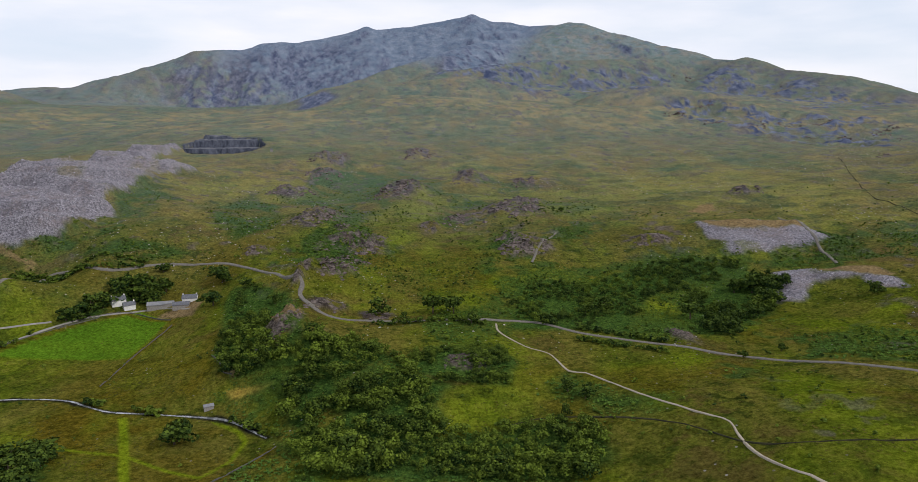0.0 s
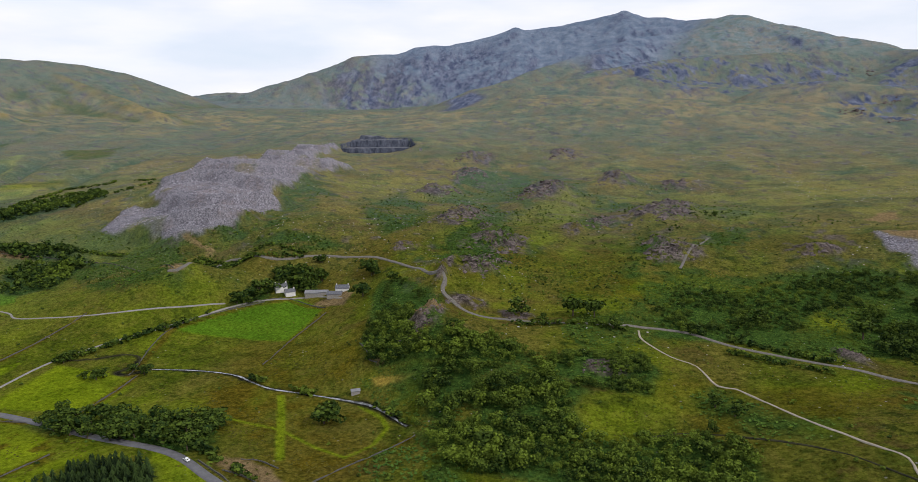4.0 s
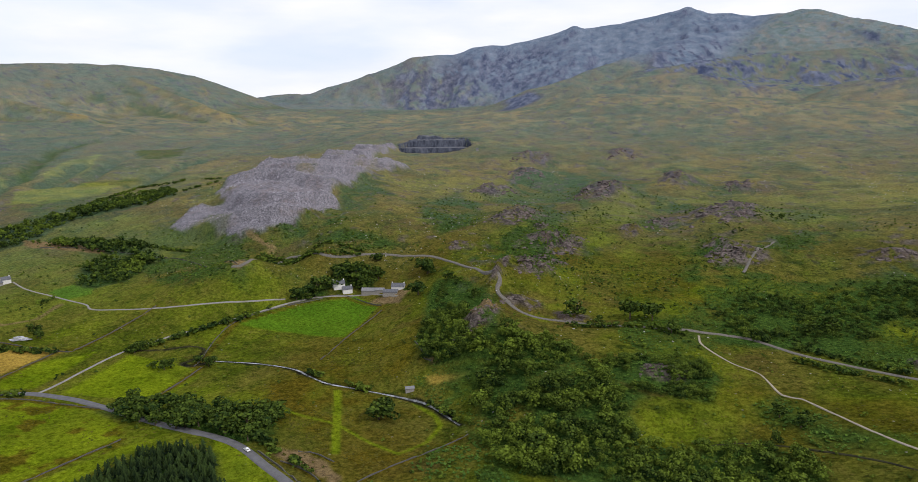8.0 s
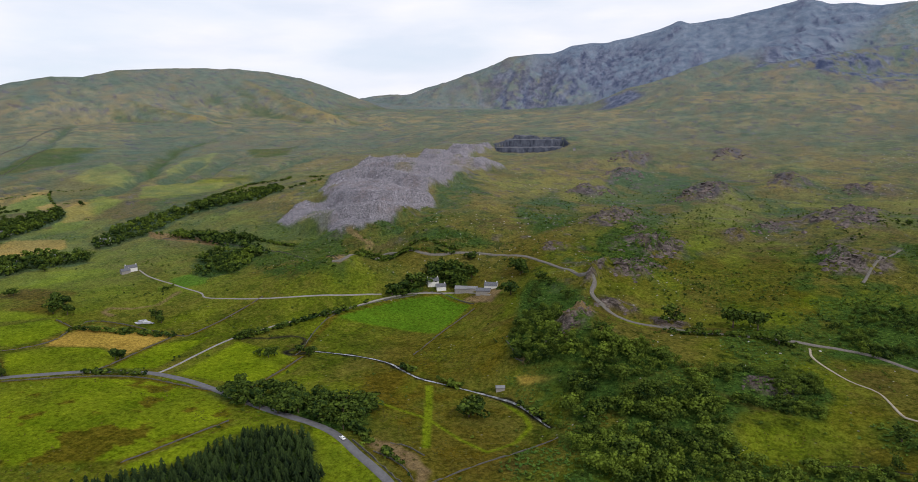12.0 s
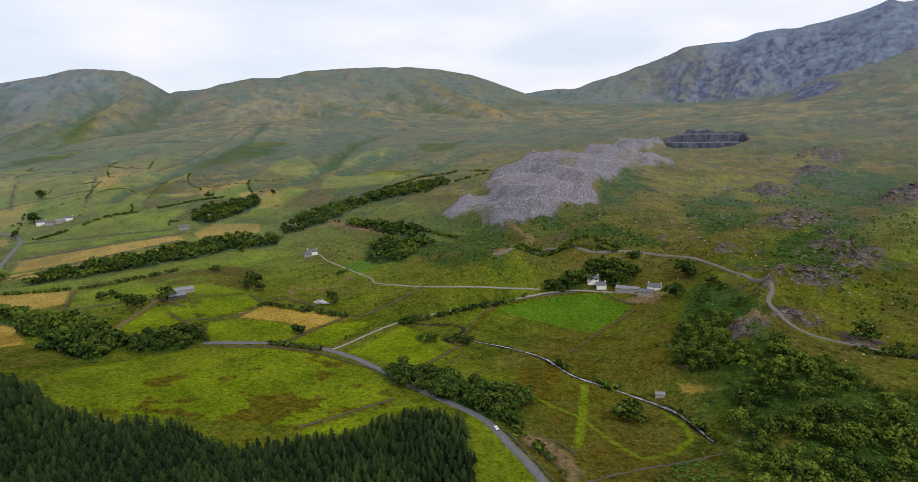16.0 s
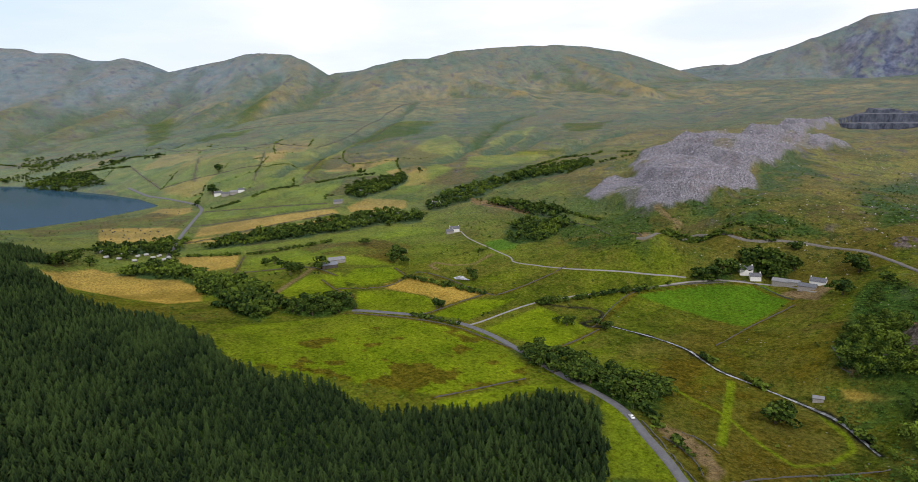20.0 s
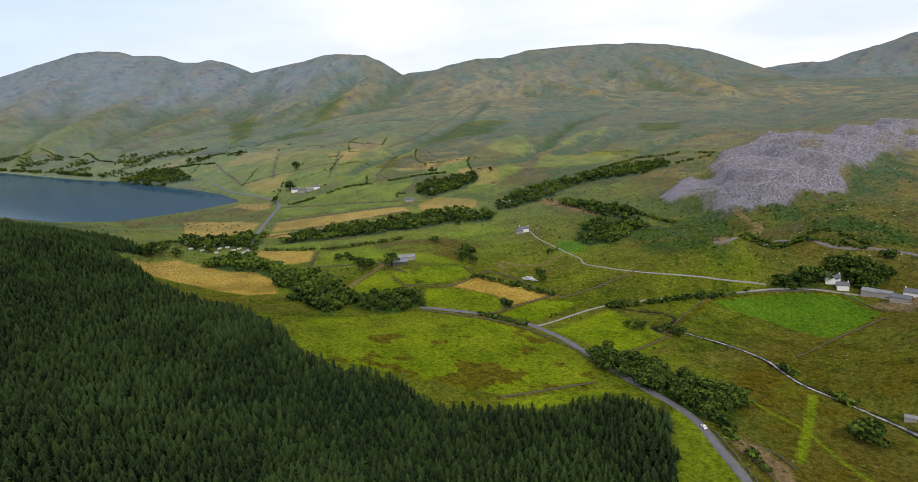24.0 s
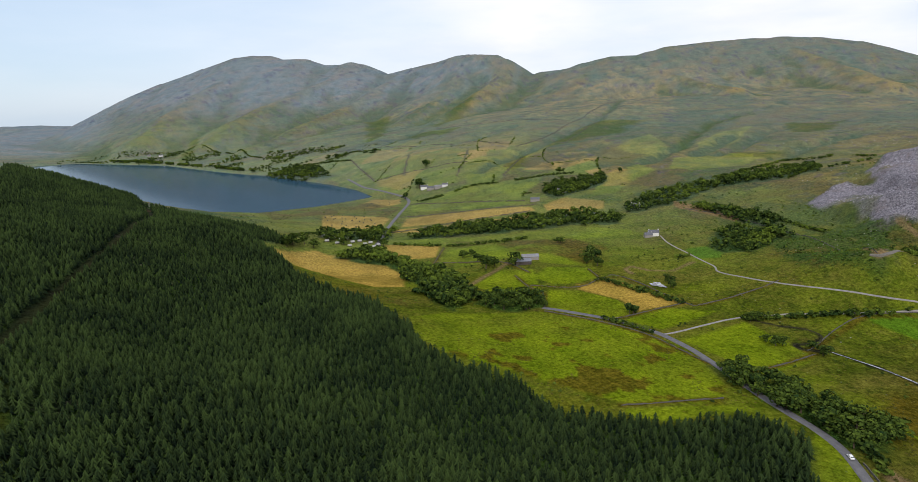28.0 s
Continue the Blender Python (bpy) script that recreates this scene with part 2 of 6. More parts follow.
LAKE_WATER.node_tree.nodes["Principled BSDF"].inputs["IOR"].default_value = 1.05


def river_material():
    m = Nodes("river_water", 0.15, 0.5)
    m.bump(m.noise(1.5, 3), 0.3, 0.2)
    # pale riffles, with the glints of the sky put into the colour
    return m.done(m.mix(m.span(m.noise(5, 5, 0.7), 0.45, 0.58), (0.060, 0.064, 0.060), (0.300, 0.305, 0.300)))


RIVER_WATER = river_material()

CRAG = simple("crag_rock", (0.030, 0.025, 0.024), (0.165, 0.130, 0.120), 3.0, 0.9, 0.2, 0.3)
PEAT = simple("wet_peat", (0.012, 0.013, 0.008), (0.050, 0.048, 0.022), 3.0, 0.95, 0.05, 0.1)


def quarry_material():
    m = Nodes("quarry_slate", 0.85, 0.2)
    # steep faces take darker slate tones than level floors
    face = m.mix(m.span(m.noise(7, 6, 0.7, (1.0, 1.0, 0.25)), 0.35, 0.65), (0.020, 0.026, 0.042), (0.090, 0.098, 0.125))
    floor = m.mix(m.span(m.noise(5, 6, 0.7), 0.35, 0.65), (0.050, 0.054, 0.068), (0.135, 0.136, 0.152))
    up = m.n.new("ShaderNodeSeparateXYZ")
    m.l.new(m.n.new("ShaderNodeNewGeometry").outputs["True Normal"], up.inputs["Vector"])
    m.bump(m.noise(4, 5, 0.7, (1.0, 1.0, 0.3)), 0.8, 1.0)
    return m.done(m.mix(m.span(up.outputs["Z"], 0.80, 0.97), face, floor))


QUARRY_ROCK = quarry_material()
SLATE = simple("slate_waste", (0.150, 0.142, 0.162), (0.460, 0.440, 0.480), 2.6, 0.7, 0.3, 0.1)
PALE_STONE = simple("pale_stone", (0.240, 0.230, 0.215), (0.420, 0.400, 0.370), 0.8, 0.9, 0.2, 0.05)
WALL_STONE = simple("dry_stone", (0.035, 0.036, 0.030), (0.130, 0.122, 0.105), 0.7, 0.95, 0.2, 0.12)
WHITEWASH = simple("whitewash", (0.540, 0.530, 0.505), (0.690, 0.680, 0.655), 1.5, 0.8, 0.3)
STONE_WALL = simple("house_stone", (0.180, 0.165, 0.150), (0.320, 0.300, 0.275), 0.6, 0.9, 0.2, 0.06)
SLATE_ROOF = simple("slate_roof", (0.075, 0.078, 0.090), (0.135, 0.138, 0.152), 1.2, 0.75, 0.2, 0.03)
SHEET_ROOF = simple("sheet_roof", (0.150, 0.152, 0.160), (0.230, 0.230, 0.235), 2.0, 0.7, 0.2, 0.03)
DARK_SHEET = simple("dark_sheet", (0.110, 0.120, 0.145), (0.170, 0.180, 0.205), 2.0, 0.5, 0.4, 0.03)
DARK_WOOD = simple("dark_boards", (0.050, 0.042, 0.036), (0.095, 0.080, 0.068), 0.8, 0.8, 0.2)
CLAY = simple("chimney_clay", (0.220, 0.120, 0.080), (0.320, 0.180, 0.120), 0.4, 0.9, 0.2)
PAINT = simple("white_paint", (0.700, 0.700, 0.690), (0.780, 0.780, 0.770), 1.0, 0.4, 0.5)
CARAVAN_SHELL = simple("caravan_shell", (0.360, 0.360, 0.350), (0.520, 0.520, 0.505), 1.5, 0.5, 0.4)
BALE_WRAP = simple("bale_wrap", (0.020, 0.022, 0.022), (0.045, 0.048, 0.046), 0.5, 0.5, 0.4)
RUBBER = simple("tyre_rubber", (0.018, 0.018, 0.018), (0.030, 0.030, 0.030), 0.3, 0.8, 0.3)
METAL = simple("rail_steel", (0.160, 0.120, 0.095), (0.260, 0.200, 0.160), 0.5, 0.5, 0.5)


def glass_material():
    m = Nodes("window_glass", 0.08, 0.5)
    return m.done((0.020, 0.024, 0.030))


GLASS = glass_material()


# ---- the plan: heights, outlines and lines in metres, placed to fit the camera's view ----
LAND = {
    "far_saddle": [(-2578, 3688, 305), (-2616, 4024, 334), (-2461, 4121, 335)],
    "corrie_foot": [(-1374, 2554, 197), (-1030, 2604, 188), (-843, 2670, 181), (-674, 2666, 197)],
    "brow_hollow": [(-422, 2586, 207), (-193, 2593, 220), (37, 2600, 221), (264, 2566, 206), (475, 2475, 187)],
    "crag_foot": [(-565, 2844, 268), (-354, 2778, 302), (286, 2785, 290), (684, 2612, 283), (933, 2534, 269), (1082, 2364, 242), (1420, 2058, 207)],
    "moor_brow": [(-531, 2443, 191), (-387, 2369, 228), (-175, 2343, 242), (33, 2350, 242), (241, 2338, 227), (434, 2259, 210)],
    "craggy_band": [(582, 2070, 189), (652, 1996, 171), (838, 1816, 147), (974, 1631, 128), (1058, 1518, 118)],
    "moor_slope": [(-263, 1016, 54), (-151, 1241, 62), (18, 1250, 61), (259, 1325, 78), (467, 1105, 74), (588, 930, 82), (-262, 1781, 124), (109, 1847, 139), (500, 1520, 105)],
    "quarry": [(-568, 1301, 97), (-486, 1334, 95), (-421, 1356, 98), (-539, 1016, 82), (-534, 786, 82), (-423, 631, 53), (-423, 749, 59), (-658, 1513, 125), (-553, 1607, 136)],
    "knolls": [(105, 712, 46), (-124, 689, 49), (-123, 587, 39), (300, 698, 57), (294, 624, 40), (339, 554, 43), (265, 505, 24), (350, 487, 48), (-3, 740, 39), (-50, 638, 34)],
    "railway": [(-379, 516, 41), (-345, 574, 37), (-271, 602, 36), (-212, 593, 38), (-134, 518, 41), (-121, 485, 32), (-94, 466, 25), (-59, 461, 23), (24, 459, 27), (90, 436, 23), (138, 407, 25), (184, 372, 29), (241, 319, 44)],
    "footpath": [(28, 451, 24), (68, 369, 22), (104, 318, 28), (126, 283, 34), (129, 254, 34), (139, 226, 39)],
    "wood_knoll": [(-2, 415, 27), (-20, 394, 26), (23, 364, 22), (-64, 359, 24), (-112, 415, 35), (-49, 266, 13), (34, 298, 13), (80, 256, 21)],
    "river_flat": [(-150, 360, 2), (-178, 315, 2), (-283, 376, 1), (-227, 368, 2), (-107, 325, 3), (-234, 459, 6), (-277, 539, 13), (-239, 522, 14)],
    "valley_floor": [(-379, 288, 3), (-771, 534, 24), (-602, 281, 9), (-647, 469, 15), (-1171, 305, 3), (-502, 438, 13), (-381, 377, 4), (-390, 231, 8), (-424, 162, 12), (-430, 313, 5), (-497, 337, 8), (-345, 472, 16), (-363, 569, 24), (-550, 612, 30), (-416, 543, 28)],
    "north_moor": [(-1649, 2386, 207), (-1806, 2140, 204), (-1852, 1679, 182), (-1841, 1204, 162), (-1199, 902, 85), (-1290, 1395, 100), (-1192, 634, 56), (-1172, 434, 45), (-929, 644, 48), (-1439, 424, 63), (-1858, 397, 72), (-1187, 1852, 118), (-1349, 2105, 153), (-891, 877, 60), (-825, 1069, 77), (-2081, 980, 142)],
    "north_slope": [(-2942, -219, 35), (-2494, 174, 47), (-2489, 1046, 150), (-2572, 820, 118), (-2904, 519, 118)],
    "north_root": [(-4400, -500, 60), (-4100, 100, 80), (-3600, 600, 110), (-3000, 1000, 140), (-2700, 1500, 190), (-2300, 2200, 205), (-2100, 2700, 225), (-2500, 2900, 200)],
    "mountain_root": [(-2300, 4300, 180), (-1300, 4800, 180), (0, 5000, 180), (900, 4700, 180), (1500, 3600, 200), (1700, 3000, 180), (2258, 2338, 200), (-1200, 3600, 195), (-300, 3700, 210), (600, 3400, 230), (1100, 2900, 225)],
    "lake_head": [(-1269, 253, 1), (-1193, 124, 1), (-1180, 35, 1), (-1390, 245, 1), (-1526, 210, 1), (-1849, 85, 1), (-2044, -19, 1), (-2500, -231, 1), (-2721, -423, 1), (-2935, -598, 1), (-2836, -626, 1)],
    # far lowland, raised so that it meets the horizon in the camera's view
    "lowland": [(-5590, -1530, 122), (-5700, -1330, 124), (-5650, -1700, 120), (-4560, -1290, 30), (-3668, -991, 40), (-3204, -789, 20), (-5000, -1100, 30)],
    "forest_hill": [(-1009, -290, 117), (-1001, -242, 107), (-981, -193, 88), (-949, -148, 71), (-913, -117, 62), (-876, -84, 57), (-799, -43, 55), (-760, -5, 46), (-700, 18, 36), (-640, 45, 26), (-798, 59, 14), (-535, -165, 75), (-380, -125, 58), (-597, -56, 49), (-427, -47, 28), (-396, 60, 22), (-422, 106, 22), (-259, -93, 45), (-268, -13, 21), (-248, 86, 8), (-234, 203, 8), (-212, 246, 10), (-635, 78, 12), (-719, 39, 10)],
    "lake_west": [(-1241, -152, -2), (-1559, -360, -2), (-1997, -649, 0), (-1249, -44, 0)],
    "behind": [(283, 283, 45), (849, 849, 140), (606, 350, 90), (1732, 1000, 260), (591, -104, 90), (1970, -347, 300), (350, -606, 90), (1250, -2165, 350), (0, -900, 110), (-306, -257, 60), (-919, -771, 190), (-1250, -2165, 380), (-1060, -563, 130), (-2266, -1057, 60), (-4172, -1686, 100), (3323, 3323, 300), (4629, 816, 300), (4070, -2350, 300), (0, -4700, 350), (-3021, -3600, 300), (0, 5700, 250), (-1424, 5313, 200), (-2800, 4850, 150), (-3536, 3536, 120), (-4157, 2400, 60), (-4565, 1483, 60), (-5280, 462, 60), (-5280, -462, 60), (1986, 4260, 120), (1123, 5282, 200), (-5326, -1730, 60), (0, 100, 3), (-100, 0, 8), (120, 0, 20), (0, -150, 20)],
}
# crests and spurs of the hills: how steeply they fall, and their line
RIDGES = {
    "west_hill": (0.48, [(-4371, -1069, 39), (-4379, -947, 73), (-4374, -820, 104), (-4307, -610, 208), (-4272, -487, 284), (-4237, -334, 359), (-4149, -98, 433), (-4049, 84, 486), (-3997, 164, 491), (-3952, 257, 487), (-3889, 299, 459), (-3825, 438, 456), (-3742, 537, 420), (-3670, 607, 414), (-3621, 654, 426), (-3591, 705, 411), (-3576, 780, 375), (-3552, 839, 354)]),
    "west_spur": (0.5, [(-3621, 654, 423), (-3456, 552, 342), (-3280, 363, 268), (-3075, 168, 202), (-2900, 23, 140), (-2718, -93, 62), (-2560, -180, 5)]),
    "west_face": (0.5, [(-3995, 195, 484), (-3800, 56, 385), (-3579, -97, 289), (-3342, -228, 192), (-3102, -338, 95), (-2930, -400, 15)]),
    "middle_hill": (0.85, [(-3465, 818, 346), (-3357, 919, 371), (-3198, 1029, 391), (-3066, 1078, 408), (-3000, 1114, 411), (-2880, 1200, 398), (-2830, 1216, 373), (-2800, 1235, 337), (-2775, 1267, 291)]),
    "middle_spur_low": (0.5, [(-3357, 919, 368), (-3154, 697, 263), (-2960, 489, 177), (-2783, 309, 123), (-2595, 162, 72), (-2449, 69, 51)]),
    "middle_spur": (0.48, [(-3038, 1098, 406), (-2846, 1011, 302), (-2652, 834, 195), (-2497, 649, 124), (-2333, 473, 76), (-2206, 325, 49)]),
    "middle_spur_high": (0.7, [(-2827, 1221, 375), (-2686, 1145, 291), (-2586, 1021, 236), (-2425, 820, 151), (-2287, 659, 98), (-2125, 488, 53)]),
    "east_hill": (0.42, [(-2820, 1335, 292), (-2748, 1390, 310), (-2664, 1465, 317), (-2600, 1517, 337), (-2524, 1603, 358), (-2478, 1691, 356), (-2460, 1752, 371), (-2441, 1828, 389), (-2407, 1985, 404), (-2374, 2176, 415), (-2331, 2265, 411), (-2306, 2305, 416), (-2232, 2458, 408), (-2154, 2605, 380), (-2120, 2633, 365), (-2039, 2671, 324), (-1970, 2709, 301)]),
    "east_hill_end": (0.42, [(-2130, 2586, 381), (-2015, 2651, 326), (-1890, 2705, 275)]),
    "east_spur": (0.6, [(-2504, 1634, 356), (-2349, 1632, 318), (-2146, 1638, 258), (-2000, 1630, 228), (-1805, 1641, 198)]),
    "east_spur_far": (0.6, [(-2314, 2282, 407), (-2145, 2224, 355), (-1951, 2172, 299), (-1794, 2124, 259), (-1649, 2062, 220), (-1541, 2019, 197)]),
    "summit_ridge": (0.62, [(-2086, 3817, 375), (-2005, 3894, 403), (-1879, 4001, 464), (-1743, 4105, 520), (-1646, 4188, 573), (-1573, 4238, 581), (-1401, 4339, 595), (-1288, 4416, 647), (-1082, 4522, 662), (-899, 4603, 705), (-699, 4668, 763), (-643, 4681, 785), (-580, 4694, 767), (-347, 4747, 793), (-120, 4778, 829), (25, 4800, 860), (91, 4799, 879), (158, 4787, 854), (231, 4744, 824), (350, 4687, 813), (486, 4624, 777), (643, 4454, 762)]),
    "summit_west": (0.5, [(-2272, 3710, 325), (-2181, 3729, 331), (-2088, 3782, 367), (-1981, 3850, 401), (-1859, 3933, 443)]),
    "shoulder": (0.42, [(633, 4385, 753), (696, 4264, 758), (750, 4193, 742), (808, 4111, 700), (947, 3938, 642), (1048, 3798, 593), (1117, 3695, 554), (1219, 3515, 506), (1241, 3401, 464), (1326, 3207, 436), (1348, 3143, 444), (1364, 3071, 423), (1415, 2892, 376), (1464, 2698, 347), (1499, 2552, 324), (1514, 2426, 284), (1526, 2360, 279), (1533, 2259, 255)]),
    "shoulder_edge": (0.5, [(696, 4264, 755), (528, 4147, 663), (339, 4046, 631), (158, 3937, 605), (20, 3800, 559), (-109, 3658, 513), (-228, 3513, 458), (-365, 3340, 399), (-461, 3187, 348), (-595, 3002, 299), (-650, 2888, 262), (-699, 2763, 201)]),
    "shoulder_step": (0.45, [(1213, 3496, 498), (935, 3373, 458), (624, 3291, 443), (329, 3233, 430), (127, 3147, 407), (-118, 3048, 369)]),
    "moor_nose": (0.4, [(-591, 2982, 293), (-369, 2897, 307), (-160, 2825, 321), (39, 2780, 342), (205, 2692, 309), (356, 2576, 259)]),
    "grass_brow": (0.45, [(586, 2492, 278), (658, 2433, 282), (726, 2372, 281), (847, 2245, 254), (895, 2119, 226)]),
}
LAKE = [(-1275, 255), (-1200, 125), (-1187, 35), (-1264, -78), (-1549, -300), (-2100, -669), (-2850, -898), (-2900, -721), (-2889, -638), (-2933, -598), (-2737, -425), (-2514, -232), (-2035, -19), (-1860, 85), (-1535, 211), (-1398, 246)]
QUARRY_PIT = [(-616, 1453), (-599, 1559), (-474, 1541), (-443, 1473), (-437, 1358), (-509, 1367), (-566, 1353)]
SCREE = [(-600, 663), (-614, 718), (-592, 722), (-561, 728), (-626, 793), (-641, 873), (-715, 1030), (-720, 1139), (-633, 1083), (-672, 1179), (-666, 1296), (-662, 1378), (-604, 1397), (-591, 1385), (-569, 1210), (-514, 1068), (-476, 1114), (-448, 1102), (-482, 1023), (-452, 875), (-450, 815), (-408, 746), (-402, 655), (-426, 617), (-451, 607), (-497, 624), (-535, 650), (-573, 651)]
TIP_UPPER = [(262, 711), (282, 712), (323, 708), (372, 691), (368, 630), (353, 629), (327, 628), (303, 619), (277, 624), (267, 643), (268, 679)]
TIP_LOWER = [(285, 571), (306, 565), (333, 548), (356, 538), (343, 476), (331, 484), (327, 496), (336, 520), (320, 524), (303, 528), (276, 499), (258, 502), (272, 540)]
ENCLOSED = [(-1828, 105), (-1945, 268), (-1828, 455), (-1468, 661), (-1115, 787), (-862, 567), (-875, 441), (-935, 440), (-1130, 412), (-1214, 308), (-1553, 266)]
CRAG_BAND = [(695, 2263), (882, 2132), (991, 2000), (1129, 1900), (1216, 1802), (867, 1258), (823, 1416), (778, 1587), (734, 1759), (634, 1939)]
MOUNT_CRAGS = [(-139, 3613), (53, 3815), (322, 3837), (551, 3201), (893, 3211), (1211, 3315), (1326, 2980), (1417, 2607), (1467, 2314), (1493, 2182), (1292, 1918), (1099, 2002), (1052, 2391), (665, 2379), (509, 2655), (256, 2482), (38, 2706), (-116, 3000)]
CORRIE_CLIFF = [(-1823, 3719), (-1715, 4033), (-1601, 4112), (-1354, 4243), (-1094, 4401), (-878, 4486), (-529, 4180), (-254, 3433), (-411, 3238), (-795, 4020), (-993, 3951), (-1148, 3754), (-1149, 3046), (-1601, 3729)]
BUTTRESS_CLIFF = [(-685, 2679), (-684, 2865), (-598, 2950), (-514, 2734), (-573, 2640)]
HILL_FOOT = [(-2905, -722), (-3044, -607), (-2952, -333), (-2555, 9), (-2146, 298), (-1857, 392), (-1741, 366), (-1779, 308), (-1842, 122), (-2134, -33), (-2628, -320)]
# crags: place, half width, half depth, height
CRAGS = [(-87, 1015, 37, 60, 56), (17, 1155, 27, 60, 42), (-264, 1020, 29, 44, 30), (-246, 1184, 29, 49, 22), (-267, 1348, 31, 60, 22), (-90, 1441, 34, 56, 22), (-175, 780, 25, 60, 24), (-126, 704, 13, 11, 11), (-105, 658, 28, 33, 24), (-102, 593, 17, 8, 10), (-109, 556, 21, 23, 22), (-131, 532, 5, 34, 15), (-102, 482, 16, 5, 7), (97, 916, 29, 27, 12), (68, 859, 40, 56, 26), (72, 673, 26, 28, 26), (6, 379, 13, 5, 9), (-119, 428, 12, 27, 14), (-35, 775, 11, 27, 13), (5, 829, 23, 30, 12), (203, 673, 22, 11, 13), (123, 1121, 37, 35, 14), (-196, 612, 15, 9, 7), (-64, 471, 14, 12, 7), (57, 712, 17, 12, 13), (154, 425, 10, 19, 7), (402, 905, 25, 20, 22)]
# burns that cut the northern slopes
BURNS = {
    "wall_burn": [(-1471, 1394), (-1477, 1308), (-1376, 1154), (-1155, 925), (-1100, 846), (-1055, 745)],
    "side_burn": [(-1166, 1050), (-1080, 923), (-1036, 851)],
    "col_burn": [(-2106, 1390), (-1749, 1113), (-1548, 904), (-1447, 779), (-1334, 651), (-1243, 532), (-1162, 448)],
    "far_burn": [(-1247, 1301), (-1148, 1115), (-1057, 984), (-1015, 882)],
    "moor_burn": [(-983, 1227), (-960, 1108), (-941, 1014), (-920, 938)],
    "spur_burn": [(-1717, 774), (-1603, 621), (-1553, 506), (-1574, 420)],
    "low_burn": [(-2008, 578), (-1819, 418), (-1858, 323)],
}
LUSH = {
    "strip_above": [(-1013, 269), (-1077, 286), (-1084, 386), (-1075, 432), (-960, 458), (-909, 432), (-962, 339)],
    "farm_rise": [(-1111, 298), (-1110, 415), (-1063, 446), (-995, 394)],
    "strip_below": [(-837, 198), (-795, 269), (-760, 335), (-743, 383), (-738, 422), (-674, 461), (-661, 452), (-677, 378), (-730, 329), (-769, 266), (-799, 213)],
    "barn_top": [(-735, 240), (-736, 281), (-664, 355), (-594, 348), (-559, 333), (-593, 296), (-643, 301), (-639, 230), (-683, 207)],
    "barn_low": [(-548, 199), (-591, 248), (-574, 277), (-499, 248), (-507, 213)],
    "barn_side": [(-551, 264), (-576, 293), (-553, 333), (-519, 319), (-514, 289), (-520, 269)],
    "mid_green": [(-506, 258), (-493, 283), (-457, 299), (-428, 296), (-418, 270), (-460, 233)],
    "corner": [(-424, 297), (-425, 328), (-403, 357), (-388, 293), (-413, 277)],
    "big_field": [(-453, 114), (-466, 146), (-453, 227), (-381, 277), (-319, 280), (-281, 260), (-265, 241), (-285, 194), (-343, 152), (-380, 118), (-411, 105)],
    "wall_strip": [(-282, 188), (-265, 242), (-251, 255), (-260, 202), (-270, 187)],
    "river_field": [(-366, 294), (-378, 362), (-310, 358), (-299, 343), (-292, 300), (-333, 295)],
    "farm_field": [(-339, 437), (-308, 492), (-273, 529), (-236, 506), (-237, 438), (-281, 442)],
    "small_green": [(-565, 454), (-560, 477), (-528, 473), (-512, 455), (-526, 437)],
    "verge": [(-222, 261), (-204, 256), (-143, 232), (-175, 202)],
    "enclosure_west": [(-1206, 306), (-1406, 292), (-1501, 430), (-1307, 617), (-1232, 588), (-1111, 463), (-1178, 357)],
    "lakeshore": [(-2778, -480), (-2780, -358), (-2381, -129), (-1848, 107), (-1952, 32), (-2345, -182)],
    "upper_green": [(-862, 504), (-984, 611), (-1038, 720), (-941, 688), (-895, 588)],
    "spring_green": [(-2216, -33), (-2176, 131), (-1945, 268), (-1696, 324), (-1632, 221), (-1828, 105)],
    "valley_edge": [(-1600, 216), (-1555, 325), (-1226, 311), (-1279, 276), (-1443, 245)],
    "slope_green": [(-2149, 2), (-2029, 208), (-1824, 250), (-1706, 171)],
    "slope_green_b": [(-1549, 443), (-1343, 576), (-1233, 515), (-1341, 409)],
    "slope_green_c": [(-981, 754), (-1017, 851), (-946, 929), (-912, 862), (-942, 788)],
    "north_a": [(-1168, 724), (-1273, 912), (-1091, 839), (-1055, 745), (-1075, 641)],
    "north_b": [(-1037, 798), (-984, 945), (-905, 857), (-914, 692)],
    "north_c": [(-1946, 268), (-1812, 382), (-1622, 433), (-1379, 393), (-1515, 316), (-1591, 244)],
    "north_d": [(-1122, 921), (-1225, 1070), (-1295, 1238), (-1095, 1003), (-1037, 866)],
}
